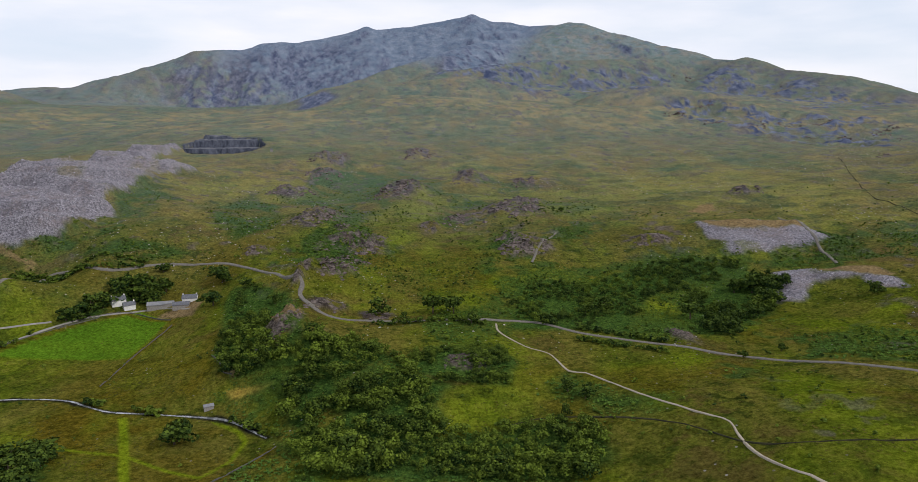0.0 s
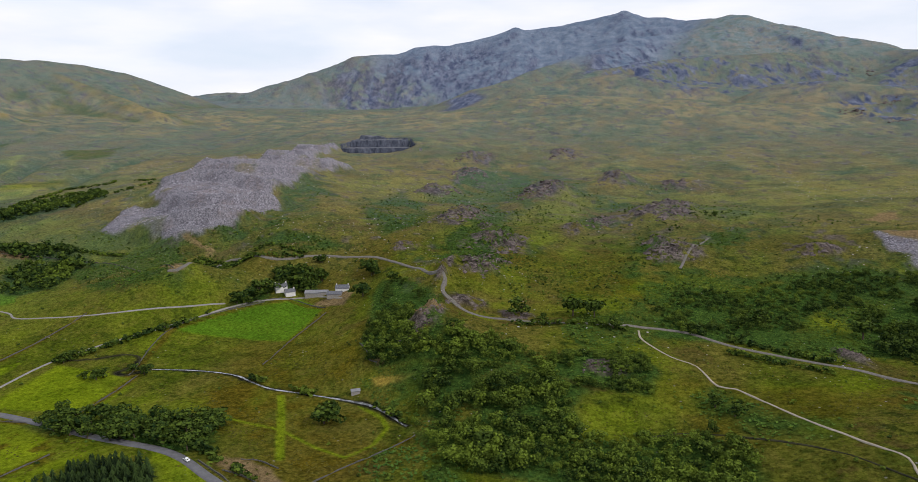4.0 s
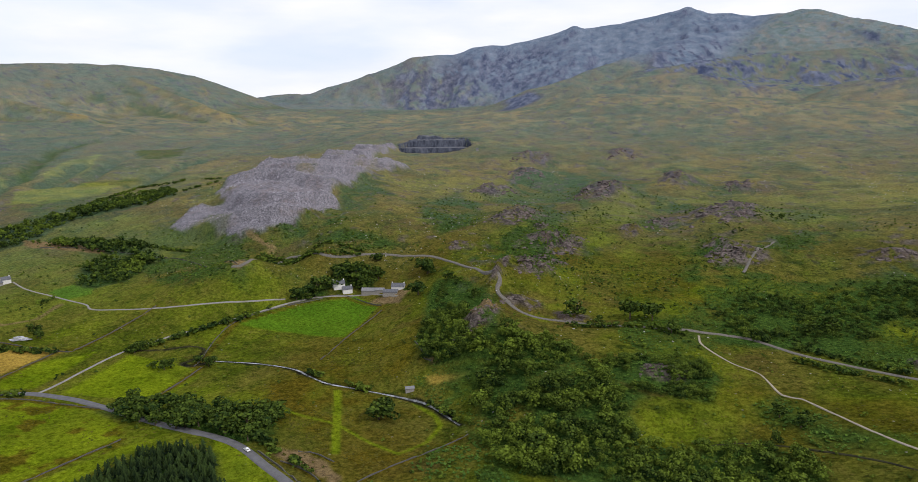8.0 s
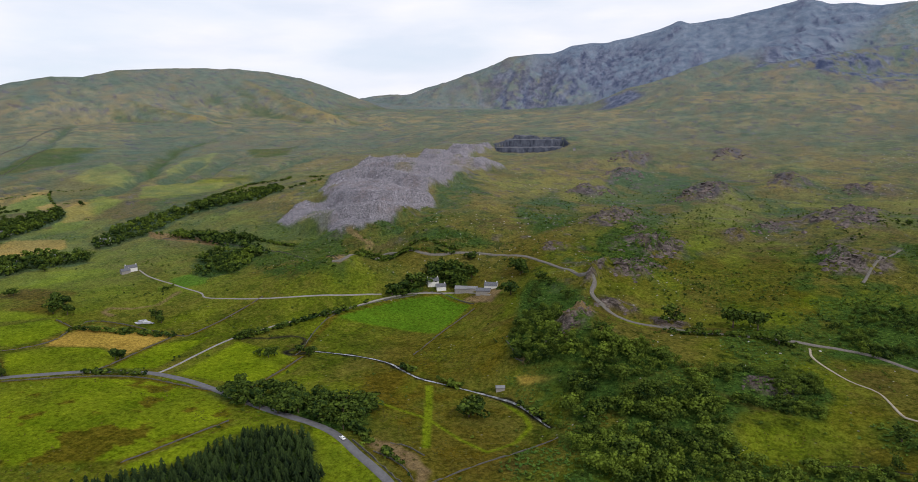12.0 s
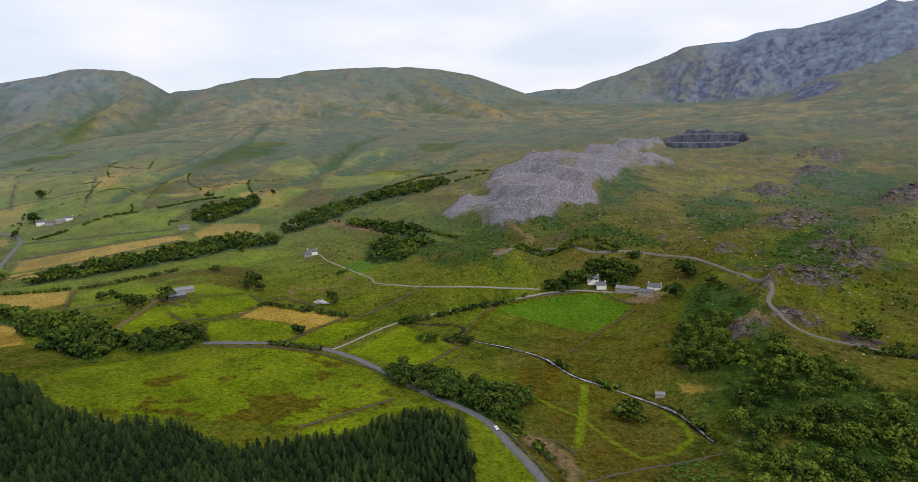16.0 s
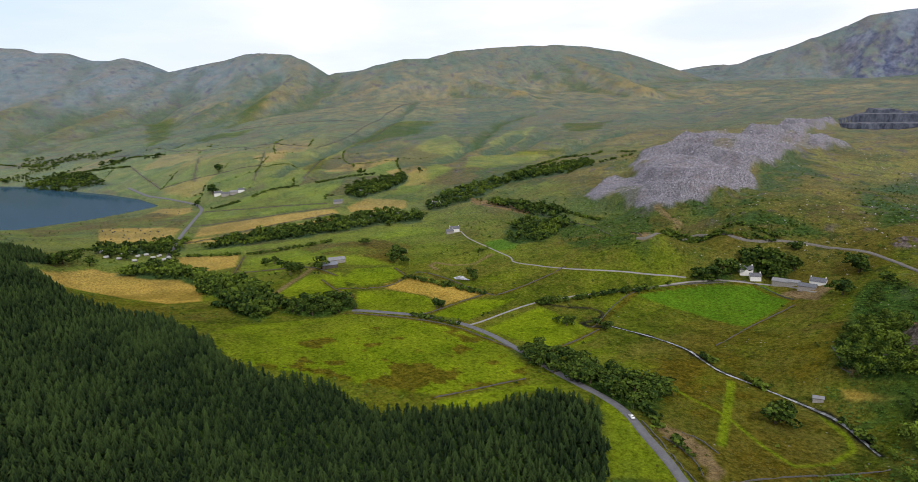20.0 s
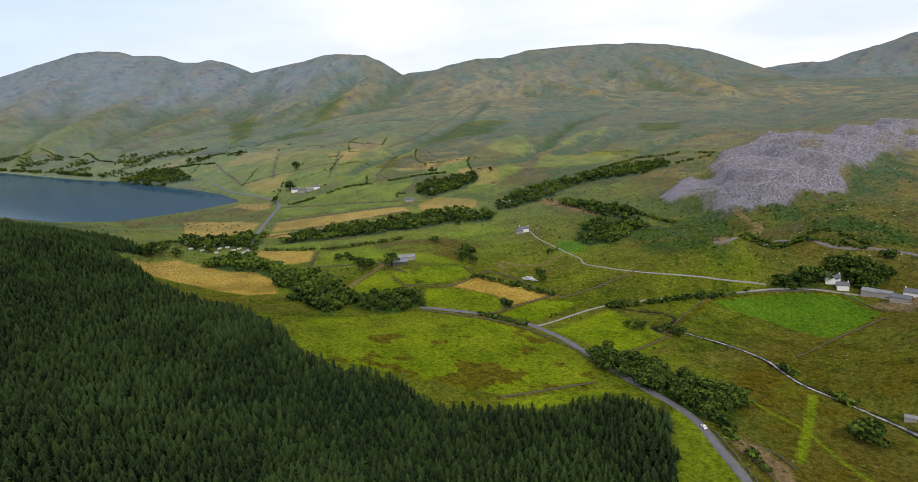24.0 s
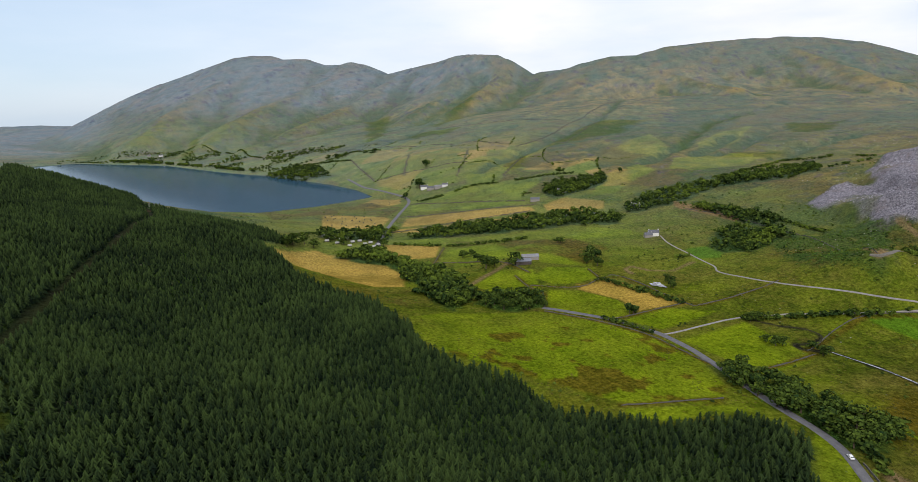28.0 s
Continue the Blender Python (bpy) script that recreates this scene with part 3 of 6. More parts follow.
HAY = {
    "lakeside": [(-1069, 132), (-996, 219), (-972, 222), (-899, 189), (-909, 138), (-909, 109)],
    "causeway": [(-1173, 212), (-1229, 253), (-1188, 294), (-1149, 286), (-1127, 254), (-1123, 221)],
    "long_strip": [(-959, 246), (-949, 334), (-890, 424), (-862, 419), (-883, 317), (-902, 222)],
    "mill_field": [(-806, 175), (-763, 237), (-706, 213), (-712, 179), (-747, 169)],
    "forest_field": [(-765, 36), (-792, 86), (-733, 146), (-642, 158), (-571, 140), (-575, 113), (-641, 79), (-644, 46)],
    "lower_tan": [(-510, 290), (-508, 330), (-472, 332), (-425, 347), (-428, 300), (-457, 302), (-495, 284)],
    "barn_field": [(-882, 443), (-897, 486), (-837, 522), (-801, 499), (-805, 472), (-850, 432)],
    "far_tan": [(-1056, 617), (-1054, 692), (-976, 653), (-1008, 601)],
    "slope_tan": [(-1128, 519), (-1240, 668), (-1216, 711), (-1127, 699), (-1097, 578)],
    "slope_tan_b": [(-1393, 481), (-1395, 569), (-1316, 522), (-1305, 477)],
    "long_strip_low": [(-890, 216), (-866, 311), (-846, 411), (-820, 402), (-845, 310), (-868, 198)],
    "wood_straw": [(-144, 372), (-123, 369), (-112, 368), (-121, 363), (-138, 364)],
}
RUSH = {
    "cross_field": [(-259, 377), (-193, 361), (-108, 322), (-118, 282), (-142, 257), (-199, 289), (-230, 309)],
    "shore": [(-1229, 23), (-1156, 131), (-1195, 245), (-1082, 273), (-980, 223), (-1072, 179), (-974, 51)],
    "brown_mid": [(-744, 308), (-686, 385), (-614, 389), (-571, 335), (-690, 301)],
    "track_brown": [(-235, 379), (-212, 403), (-165, 430), (-138, 381), (-158, 370), (-197, 369)],
    "slope_brown": [(-1074, 447), (-1281, 624), (-1160, 739), (-1163, 652), (-1108, 605), (-1069, 520)],
    "slope_brown_b": [(-917, 599), (-947, 727), (-929, 777), (-851, 626)],
}
DIRT = {
    "layby": [(-188, 264), (-171, 267), (-154, 261), (-141, 251), (-137, 241), (-142, 239), (-149, 250), (-162, 251), (-180, 255)],
    "clearing": [(-905, -118), (-880, -92), (-868, -66), (-846, -64), (-850, -84), (-868, -104), (-886, -122)],
    "farmyard": [(-251, 512), (-235, 536), (-217, 526), (-216, 499)],
    "tip_top": [(267, 711), (298, 710), (370, 691), (365, 670), (321, 673), (282, 685), (271, 699)],
    "tip_spoil": [(287, 798), (319, 847), (337, 852), (325, 809), (299, 782)],
    "tip_low_top": [(315, 562), (335, 551), (356, 541), (359, 516), (341, 512), (327, 536), (311, 543)],
    "cutting": [(-737, 569), (-745, 591), (-627, 589), (-622, 572)],
    "knoll_tan": [(-135, 432), (-121, 468), (-108, 434), (-121, 411)],
    "scree_foot": [(-767, 590), (-745, 588), (-726, 577), (-736, 571)],
    "bank_top": [(-397, 505), (-382, 507), (-372, 504), (-377, 494)],
    "wood_tan": [(-149, 390), (-141, 388), (-139, 383), (-145, 384)],
}
BRACKEN = {
    "fern_corner": [(-113, 270), (-95, 307), (-59, 276), (-50, 249), (-115, 248)],
    "crag_fern": [(-159, 602), (-142, 685), (-91, 682), (-114, 543)],
    "mid_fern": [(-138, 980), (-109, 1272), (-25, 1155), (-37, 911), (-91, 867)],
    "east_fern": [(123, 917), (193, 980), (172, 820), (114, 797)],
    "gully_fern": [(14, 591), (45, 743), (67, 687), (51, 570)],
    "wood_fern": [(31, 433), (50, 552), (84, 576), (113, 560), (185, 627), (256, 618), (285, 557), (257, 498), (186, 429), (148, 425), (118, 418), (92, 446)],
    "north_fern": [(-1347, 652), (-1586, 1033), (-1344, 915), (-1245, 638)],
    "north_fern_low": [(-1922, 325), (-2232, 610), (-2223, 785), (-1854, 513), (-1750, 359)],
    "scree_fern": [(-462, 610), (-417, 774), (-332, 689), (-397, 609)],
    "flank_fern": [(-2682, 524), (-2646, 872), (-2516, 928), (-1996, 537)],
    "path_fern": [(59, 349), (79, 359), (96, 329), (83, 320), (63, 336)],
    "verge_fern": [(-203, 249), (-191, 248), (-143, 227), (-160, 205), (-184, 227)],
    "rail_fern": [(-547, 567), (-454, 581), (-357, 490), (-426, 462)],
    "bank_fern": [(-374, 617), (-300, 632), (-270, 612), (-324, 568)],
    "slope_dark": [(-322, 808), (-301, 980), (-198, 739), (-240, 653)],
    "scree_side": [(-445, 819), (-449, 947), (-375, 872), (-366, 703)],
    "tip_fern": [(111, 610), (186, 640), (255, 619), (276, 590), (239, 558), (192, 522), (153, 441), (117, 477)],
    "bank_slope": [(-147, 381), (-112, 369), (-96, 346), (-98, 324), (-112, 332), (-127, 357)],
    "crag_green": [(-251, 932), (-262, 1183), (-190, 1276), (-117, 1237), (-113, 923), (-178, 951)],
    "gully_green": [(9, 591), (20, 692), (55, 695), (55, 617), (36, 579)],
    "tip_green": [(116, 863), (179, 972), (188, 888), (158, 794)],
    "path_green": [(56, 351), (72, 360), (98, 330), (92, 318), (68, 325)],
}
TEAL = {
    "long_bank": [(-1587, 982), (-1534, 1089), (-1394, 913), (-1349, 765), (-1322, 653), (-1468, 791)],
    "gully": [(-1348, 1113), (-1460, 1244), (-1456, 1389), (-1418, 1246), (-1127, 910), (-1100, 846)],
    "low_bank": [(-1024, 911), (-957, 1003), (-929, 947), (-989, 867)],
    "upper": [(-1297, 1353), (-1234, 1457), (-1114, 1300), (-1110, 1143)],
    "west": [(-2800, 564), (-2769, 651), (-2107, 469), (-1946, 380)],
    "west_low": [(-1913, 491), (-2000, 573), (-1945, 693), (-1846, 617), (-1831, 520)],
    "west_gully": [(-2208, 674), (-2558, 910), (-2608, 1008), (-2228, 753), (-2062, 653)],
    "strip": [(-1161, 487), (-1303, 606), (-1295, 636), (-1133, 509)],
    "shore_hill": [(-2578, -198), (-3012, -160), (-3007, -95), (-2825, -125), (-2500, -168)],
}
MEADOW = {
    "slope_meadow": [(-114, 498), (-88, 573), (-52, 662), (-31, 765), (11, 732), (30, 638), (8, 566), (27, 491), (-11, 467), (-73, 469), (-101, 478)],
    "path_meadow": [(26, 420), (47, 402), (55, 366), (38, 334), (15, 334), (-1, 347), (23, 358), (35, 377)],
    "ridge_meadow": [(-112, 850), (-59, 1012), (-12, 951), (-32, 777), (-59, 679), (-78, 629), (-94, 705)],
    "east_meadow": [(167, 335), (220, 293), (185, 243), (154, 254), (141, 292)],
    "west_meadow": [(-184, 458), (-148, 398), (-133, 364), (-154, 358), (-206, 383), (-203, 433)],
    "upper_meadow": [(239, 1217), (431, 1202), (539, 1050), (513, 807), (406, 717), (291, 802), (223, 951)],
}
WOOD = {
    "river_wood": [(-166, 408), (-167, 445), (-150, 461), (-111, 410), (-85, 398), (-54, 395), (-29, 365), (-8, 350), (-14, 331), (-7, 306), (20, 307), (36, 317), (55, 321), (69, 298), (71, 281), (54, 261), (-60, 267), (-84, 298), (-99, 323), (-96, 346), (-112, 369), (-141, 379)],
    "roadside_wood": [(-315, 278), (-280, 266), (-251, 263), (-238, 267), (-205, 259), (-197, 277), (-211, 303), (-231, 300), (-256, 296), (-280, 293), (-306, 291)],
    "valley_wood": [(-704, 155), (-702, 185), (-608, 196), (-533, 194), (-496, 181), (-474, 157), (-500, 150), (-565, 154), (-656, 158)],
    "barn_wood": [(-957, 477), (-996, 583), (-970, 607), (-940, 583), (-898, 473)],
    "bank_wood": [(-713, 580), (-639, 600), (-567, 585), (-600, 574)],
    "bank_wood_low": [(-586, 506), (-575, 567), (-527, 553), (-502, 489), (-548, 485)],
    "shore_wood": [(-1857, 83), (-1892, 159), (-1776, 219), (-1613, 226), (-1668, 151)],
    "camp_wood": [(-893, 107), (-884, 139), (-891, 184), (-892, 207), (-836, 189), (-839, 153), (-851, 100)],
    "camp_low": [(-785, 112), (-784, 158), (-723, 166), (-687, 154), (-722, 128), (-758, 107)],
    "hedge_trees": [(-825, 206), (-858, 275), (-823, 405), (-794, 396), (-807, 267)],
    "tip_wood_east": [(165, 444), (201, 526), (232, 554), (272, 563), (278, 543), (257, 498), (221, 470), (183, 430)],
    "stream_wood": [(-790, 523), (-821, 577), (-822, 633), (-802, 701), (-835, 760), (-802, 835), (-768, 865), (-702, 795), (-730, 762), (-753, 714), (-774, 677), (-749, 597), (-745, 549), (-755, 507)],
    "cutting_wood": [(-715, 570), (-679, 608), (-613, 607), (-558, 588), (-518, 567), (-512, 551), (-596, 586), (-648, 581)],
    "lane_clump": [(-561, 484), (-599, 532), (-600, 561), (-575, 565), (-539, 536), (-513, 491), (-527, 470)],
    "hay_belt": [(-854, 295), (-811, 365), (-835, 400), (-805, 451), (-746, 492), (-711, 469), (-752, 421), (-762, 365), (-803, 277)],
    "upper_clump": [(-985, 497), (-1013, 537), (-992, 617), (-964, 604), (-924, 518), (-938, 477)],
    "farm_clump": [(-301, 533), (-304, 557), (-291, 573), (-269, 570), (-261, 546), (-267, 538), (-284, 541), (-292, 532)],
    "farm_clump_b": [(-321, 483), (-324, 500), (-314, 526), (-300, 528), (-296, 514), (-311, 491)],
    "valley_wood_low": [(-523, 192), (-511, 215), (-490, 241), (-460, 233), (-460, 206), (-484, 179)],
    "scrub_wood": [(36, 442), (52, 543), (83, 566), (111, 549), (166, 599), (216, 616), (258, 608), (283, 564), (265, 522), (247, 567), (201, 570), (146, 505), (114, 434), (84, 449)],
    "rail_scrub": [(-190, 499), (-191, 531), (-148, 503), (-123, 475), (-116, 432), (-152, 453), (-169, 440)],
    "knoll_scrub": [(-34, 379), (-13, 399), (26, 406), (35, 379), (27, 355), (-5, 355), (-24, 360)],
}
GLADE = {
    "fern_bank": [(-153, 370), (-130, 380), (-98, 377), (-102, 364), (-114, 358), (-102, 339), (-85, 323), (-89, 311), (-106, 328), (-132, 349)],
    "fern_corner": [(-113, 269), (-94, 306), (-59, 272), (-54, 257)],
    "tan_crag": [(-132, 420), (-119, 466), (-102, 417), (-102, 387), (-123, 400)],
    "upper_fern": [(-70, 353), (-43, 376), (-35, 362), (-60, 347)],
    "meadow_edge": [(-12, 344), (25, 346), (23, 312), (11, 305), (-5, 311)],
    "small_gap": [(-83, 321), (-73, 333), (-64, 321), (-74, 308)],
}
CONIFER = {
    "forest_main": [(-862, 8), (-805, 60), (-764, 13), (-655, 35), (-550, 67), (-498, 98), (-418, 106), (-396, 101), (-364, 114), (-330, 143), (-285, 155), (-268, 186), (-255, 201), (-244, 240), (-209, 246), (-162, 189), (-184, -73), (-389, -127), (-453, -126), (-533, -118), (-630, -104), (-753, -86), (-913, -112)],
    "forest_west": [(-913, -112), (-753, -86), (-630, -104), (-533, -118), (-453, -126), (-389, -127), (-206, -82), (-239, -160), (-575, -341), (-868, -337), (-945, -273), (-2151, -452)],
}
MAIN_ROAD = [(-86, 196), (-116, 214), (-144, 227), (-161, 237), (-180, 246), (-207, 259), (-239, 265), (-262, 269), (-291, 276), (-317, 282), (-346, 287), (-373, 287), (-389, 283), (-414, 270), (-438, 250), (-461, 230)]
FARM_LANE = [(-379, 288), (-384, 366), (-348, 433), (-318, 485), (-292, 518), (-258, 532), (-224, 516)]
HILL_LANE = [(-629, 469), (-594, 455), (-542, 443), (-494, 431), (-468, 420), (-405, 434), (-357, 462), (-323, 489)]
LAKE_ROAD = [(-800, 161), (-838, 177), (-907, 204), (-998, 242), (-1113, 289), (-1186, 305), (-1264, 289), (-1384, 265), (-1524, 253)]
RAILWAY = [(-382, 494), (-374, 507), (-382, 585), (-323, 567), (-290, 587), (-265, 596), (-231, 593), (-200, 578), (-165, 541), (-141, 514), (-132, 510), (-126, 502), (-125, 489), (-114, 475), (-94, 461), (-58, 459), (-10, 456), (24, 457), (59, 458), (90, 436), (138, 406), (184, 372), (206, 349), (235, 311), (250, 303)]
FOOTPATH = [(27, 451), (29, 435), (45, 410), (59, 398), (67, 370), (76, 366), (89, 346), (104, 317), (118, 291), (126, 278), (125, 265), (126, 246), (135, 220), (140, 213)]
RIVER = [(-308, 372), (-275, 376), (-244, 373), (-227, 365), (-208, 357), (-182, 356), (-162, 354), (-142, 350), (-126, 341), (-113, 330), (-104, 322)]
RIVER_BEND = [(-383, 365), (-360, 377), (-345, 389), (-332, 389), (-324, 376), (-329, 360), (-320, 358), (-308, 372)]
CROSS_A = [(-196, 349), (-179, 317), (-157, 274)]
CROSS_B = [(-218, 311), (-194, 306), (-174, 306), (-145, 292), (-126, 285), (-117, 302), (-116, 323), (-123, 333), (-142, 347)]
INCLINE = [(111, 724), (87, 668), (71, 615)]
INCLINE_TIP = [(363, 724), (364, 673), (352, 616), (339, 563)]
DITCH = [(27, 314), (42, 319), (66, 315), (93, 300), (113, 278), (128, 257), (149, 245), (183, 238), (201, 236)]
LOOP_TRACK = [(-519, 428), (-506, 394), (-518, 375), (-539, 368), (-533, 357), (-516, 354)]
BARN_TRACK = [(-551, 198), (-580, 227), (-602, 252), (-617, 267)]
SCREE_TRACK = [(-446, 612), (-424, 602), (-405, 598), (-405, 591)]
MOOR_TRACK = [(-764, 986), (-764, 1100), (-796, 1239)]
RIDE = [(-913, -112), (-753, -86), (-630, -104), (-533, -118), (-453, -126), (-389, -127)]
MOOR_STREAM = [(709, 1212), (617, 1019), (559, 895), (508, 788), (503, 747), (494, 686), (492, 640)]
WALLS = {
    "hay_middle": [(-871, 199), (-883, 311), (-866, 412)],
    "hay_top": [(-976, 240), (-941, 341), (-896, 434)],
    "strip_top": [(-1102, 291), (-1032, 333), (-928, 433)],
    "mill_side": [(-750, 238), (-677, 202)],
    "barn_top": [(-683, 207), (-627, 261), (-566, 268)],
    "barn_low": [(-563, 251), (-520, 246), (-499, 249), (-461, 232)],
    "tan_top": [(-525, 249), (-503, 286), (-516, 319), (-514, 340), (-429, 346), (-419, 356)],
    "barn_side": [(-551, 326), (-516, 319)],
    "tan_low": [(-429, 346), (-425, 309), (-418, 269)],
    "meadow": [(-419, 356), (-417, 434)],
    "farm_field": [(-228, 490), (-234, 444), (-233, 392)],
    "farm_head": [(-317, 484), (-283, 525), (-234, 502)],
    "fern_wall": [(-96, 311), (-119, 278), (-135, 244), (-141, 226)],
    "field_foot": [(-285, 190), (-278, 219), (-271, 248)],
    "road_north": [(-453, 227), (-410, 261), (-378, 277), (-319, 280)],
    "slope_a": [(-1945, 268), (-1719, 460), (-1424, 611)],
    "slope_b": [(-1406, 292), (-1354, 386), (-1292, 472)],
    "slope_c": [(-1577, 421), (-1356, 346)],
    "slope_d": [(-1419, 520), (-1178, 406)],
    "slope_e": [(-1722, 298), (-1406, 292)],
    "slope_f": [(-1307, 617), (-1106, 473)],
    "slope_g": [(-2011, 1303), (-1710, 999), (-1444, 729), (-1357, 611)],
    "slope_h": [(-1863, 1219), (-1552, 938), (-1342, 732)],
    "slope_i": [(-713, 571), (-629, 583), (-506, 563), (-379, 499)],
    "slope_j": [(-2027, 625), (-1881, 789), (-1679, 904)],
    "lower_pasture": [(-316, 358), (-340, 437), (-297, 510)],
    "river_wall": [(-310, 360), (-303, 322), (-300, 295)],
    "layby_rubble": [(-174, 266), (-165, 268), (-152, 264)],
    "layby_inner": [(-176, 253), (-165, 252), (-153, 247), (-144, 239)],
    "wood_corner": [(-167, 412), (-156, 398), (-152, 390), (-144, 385)],
}
HEDGES = {
    "strip": [(-797, 185), (-752, 252), (-727, 320), (-723, 339)],
    "rise": [(-1114, 293), (-1094, 353), (-1095, 399), (-1069, 445)],
    "barn": [(-512, 317), (-464, 331), (-427, 344)],
    "lane": [(-380, 363), (-347, 430), (-315, 485)],
    "rail_west": [(-379, 516), (-350, 582), (-293, 590)],
    "rail_bank": [(-61, 448), (-36, 453), (-2, 453), (19, 446)],
    "rail_east": [(59, 462), (91, 445), (127, 420), (158, 396)],
    "rail_low": [(72, 431), (108, 408), (133, 391)],
    "road_east": [(-203, 270), (-174, 256), (-150, 244)],
    "river_upper": [(-107, 327), (-126, 343), (-138, 351)],
    "river_mid": [(-229, 368), (-192, 358), (-151, 354)],
    "rail_town": [(-453, 564), (-401, 581), (-329, 570), (-263, 600)],
    "moor_stream": [(-720, 755), (-720, 821), (-712, 902)],
    "shore_line": [(-2840, -448), (-2628, -281), (-2308, -107), (-1976, 49)],
    "hill_line": [(-1705, 232), (-1779, 308), (-1741, 366)],
    "rise_line": [(-1063, 477), (-1064, 537), (-1046, 587)],
    "lower_bank": [(-351, 274), (-323, 283)],
    "corner": [(-419, 264), (-402, 272), (-385, 280)],
    "camp": [(-843, 64), (-873, 97), (-892, 148)],
    "slope_low": [(-467, 571), (-561, 602), (-630, 606)],
    "bush_line": [(-736, 584), (-684, 604), (-606, 607)],
    "shore_far": [(-2961, -593), (-2759, -416), (-2611, -279)],
    "shore_far_b": [(-1866, 108), (-1861, 189), (-1716, 296)],
    "slope_trees": [(-2802, -210), (-2605, -33), (-2238, 97), (-2050, 175)],
    "slope_trees_b": [(-1829, 251), (-1825, 317), (-1751, 385)],
    "valley_stream": [(-567, 425), (-540, 427), (-542, 440)],
    "slope_wall_trees": [(-835, 760), (-869, 904), (-807, 954), (-750, 959)],
}
TREES = {
    "valley": [(-606, 237, 9), (-610, 249, 8), (-651, 245, 7), (-602, 269, 11), (-483, 223, 9), (-475, 231, 10), (-490, 213, 9), (-586, 350, 8), (-571, 336, 8), (-671, 359, 6), (-841, 257, 8), (-835, 238, 8), (-1182, 303, 9), (-556, 339, 7), (-683, 239, 6), (-682, 249, 6), (-426, 290, 7), (-423, 292, 6), (-466, 360, 5), (-462, 360, 5)],
    "lakeside": [(-1219, 341, 11), (-1363, 399, 10), (-1803, 296, 9), (-1835, 277, 9), (-1853, 254, 8), (-1741, 366, 8), (-1951, 51, 9), (-816, 261, 8), (-808, 305, 9), (-805, 321, 9), (-2134, -33, 8), (-2422, -149, 8), (-1064, 567, 8), (-732, 428, 7)],
    "farm": [(-283, 552, 11), (-273, 550, 10), (-293, 552, 10), (-299, 543, 9), (-266, 542, 8), (-309, 505, 9), (-305, 514, 9), (-315, 495, 8), (-301, 524, 9), (-262, 558, 8), (-200, 505, 9), (-207, 552, 8), (-213, 562, 7), (-273, 584, 6)],
    "flat": [(-153, 324, 9), (-154, 321, 8), (-152, 328, 7), (-319, 366, 4), (-332, 347, 5), (-331, 352, 5), (-341, 347, 4), (-306, 362, 6), (-374, 370, 5), (-375, 365, 6), (-579, 351, 8), (-594, 354, 8), (-1383, 405, 8), (-1235, 347, 9), (-971, 636, 8), (-675, 357, 6), (-480, 369, 5), (-474, 369, 5)],
    "slope": [(-58, 470, 8), (-20, 473, 10), (-4, 470, 9), (-41, 461, 5), (-209, 552, 8), (-275, 583, 6), (134, 830, 5), (9, 449, 7), (97, 474, 7), (114, 489, 7), (176, 470, 8), (203, 385, 4), (175, 375, 4), (239, 541, 9), (254, 539, 10), (252, 518, 9), (-178, 521, 6), (-141, 476, 6), (322, 479, 6), (70, 334, 6), (62, 344, 6)],
    "camp": [(-809, 74, 8), (-801, 84, 8), (-821, 124, 8), (-840, 138, 8), (-844, 151, 8), (-834, 161, 9), (-826, 171, 8), (-840, 108, 8), (-852, 100, 8), (-800, 59, 9), (-787, 51, 9), (-798, 172, 7), (-756, 137, 7)],
}
OUTCROPS = {
    "far": [(674, 2068, 40, 40), (793, 2144, 40, 40), (725, 1884, 36, 40), (814, 1797, 34, 40), (900, 1810, 34, 40), (963, 1792, 36, 45), (1047, 1844, 34, 30), (949, 1588, 30, 45), (1052, 1640, 34, 45), (1122, 1681, 34, 40), (1035, 1524, 28, 30), (873, 1605, 26, 30), (653, 1377, 24, 16), (744, 1159, 24, 20), (1296, 2683, 60, 30), (1052, 3172, 60, 25)],
}
SITES = {
    "farmhouse": (-289, 533),
    "farm_barn": (-260, 534),
    "farm_shed": (-235, 525),
    "farm_cottage": (-231, 534),
    "farm_store": (-250, 535),
    "barn_pale": (-615, 292),
    "barn_dark": (-600, 277),
    "hill_house": (-634, 463),
    "hill_cottage": (-633, 455),
    "white_house": (-767, 529),
    "far_farm_a": (-1201, 346),
    "far_farm_b": (-1177, 354),
    "far_farm_c": (-1163, 364),
    "far_farm_d": (-1156, 374),
    "stream_house_a": (-785, 423),
    "stream_house_b": (-766, 462),
    "stream_house_c": (-757, 465),
    "wood_house": (-930, 499),
    "shore_house_a": (-2842, -311),
    "shore_house_b": (-2785, -263),
    "hut": (-150, 360),
    "moor_hut": (-391, 1356),
    "pond": (-476, 354),
    "car": (-196, 255),
    "road_house": (-914, 444),
}
CAMP = [(-856, 104), (-848, 110), (-850, 118), (-843, 125), (-847, 133), (-831, 138), (-834, 148), (-818, 152), (-823, 160), (-797, 160), (-804, 167), (-832, 105), (-825, 117), (-813, 131)]


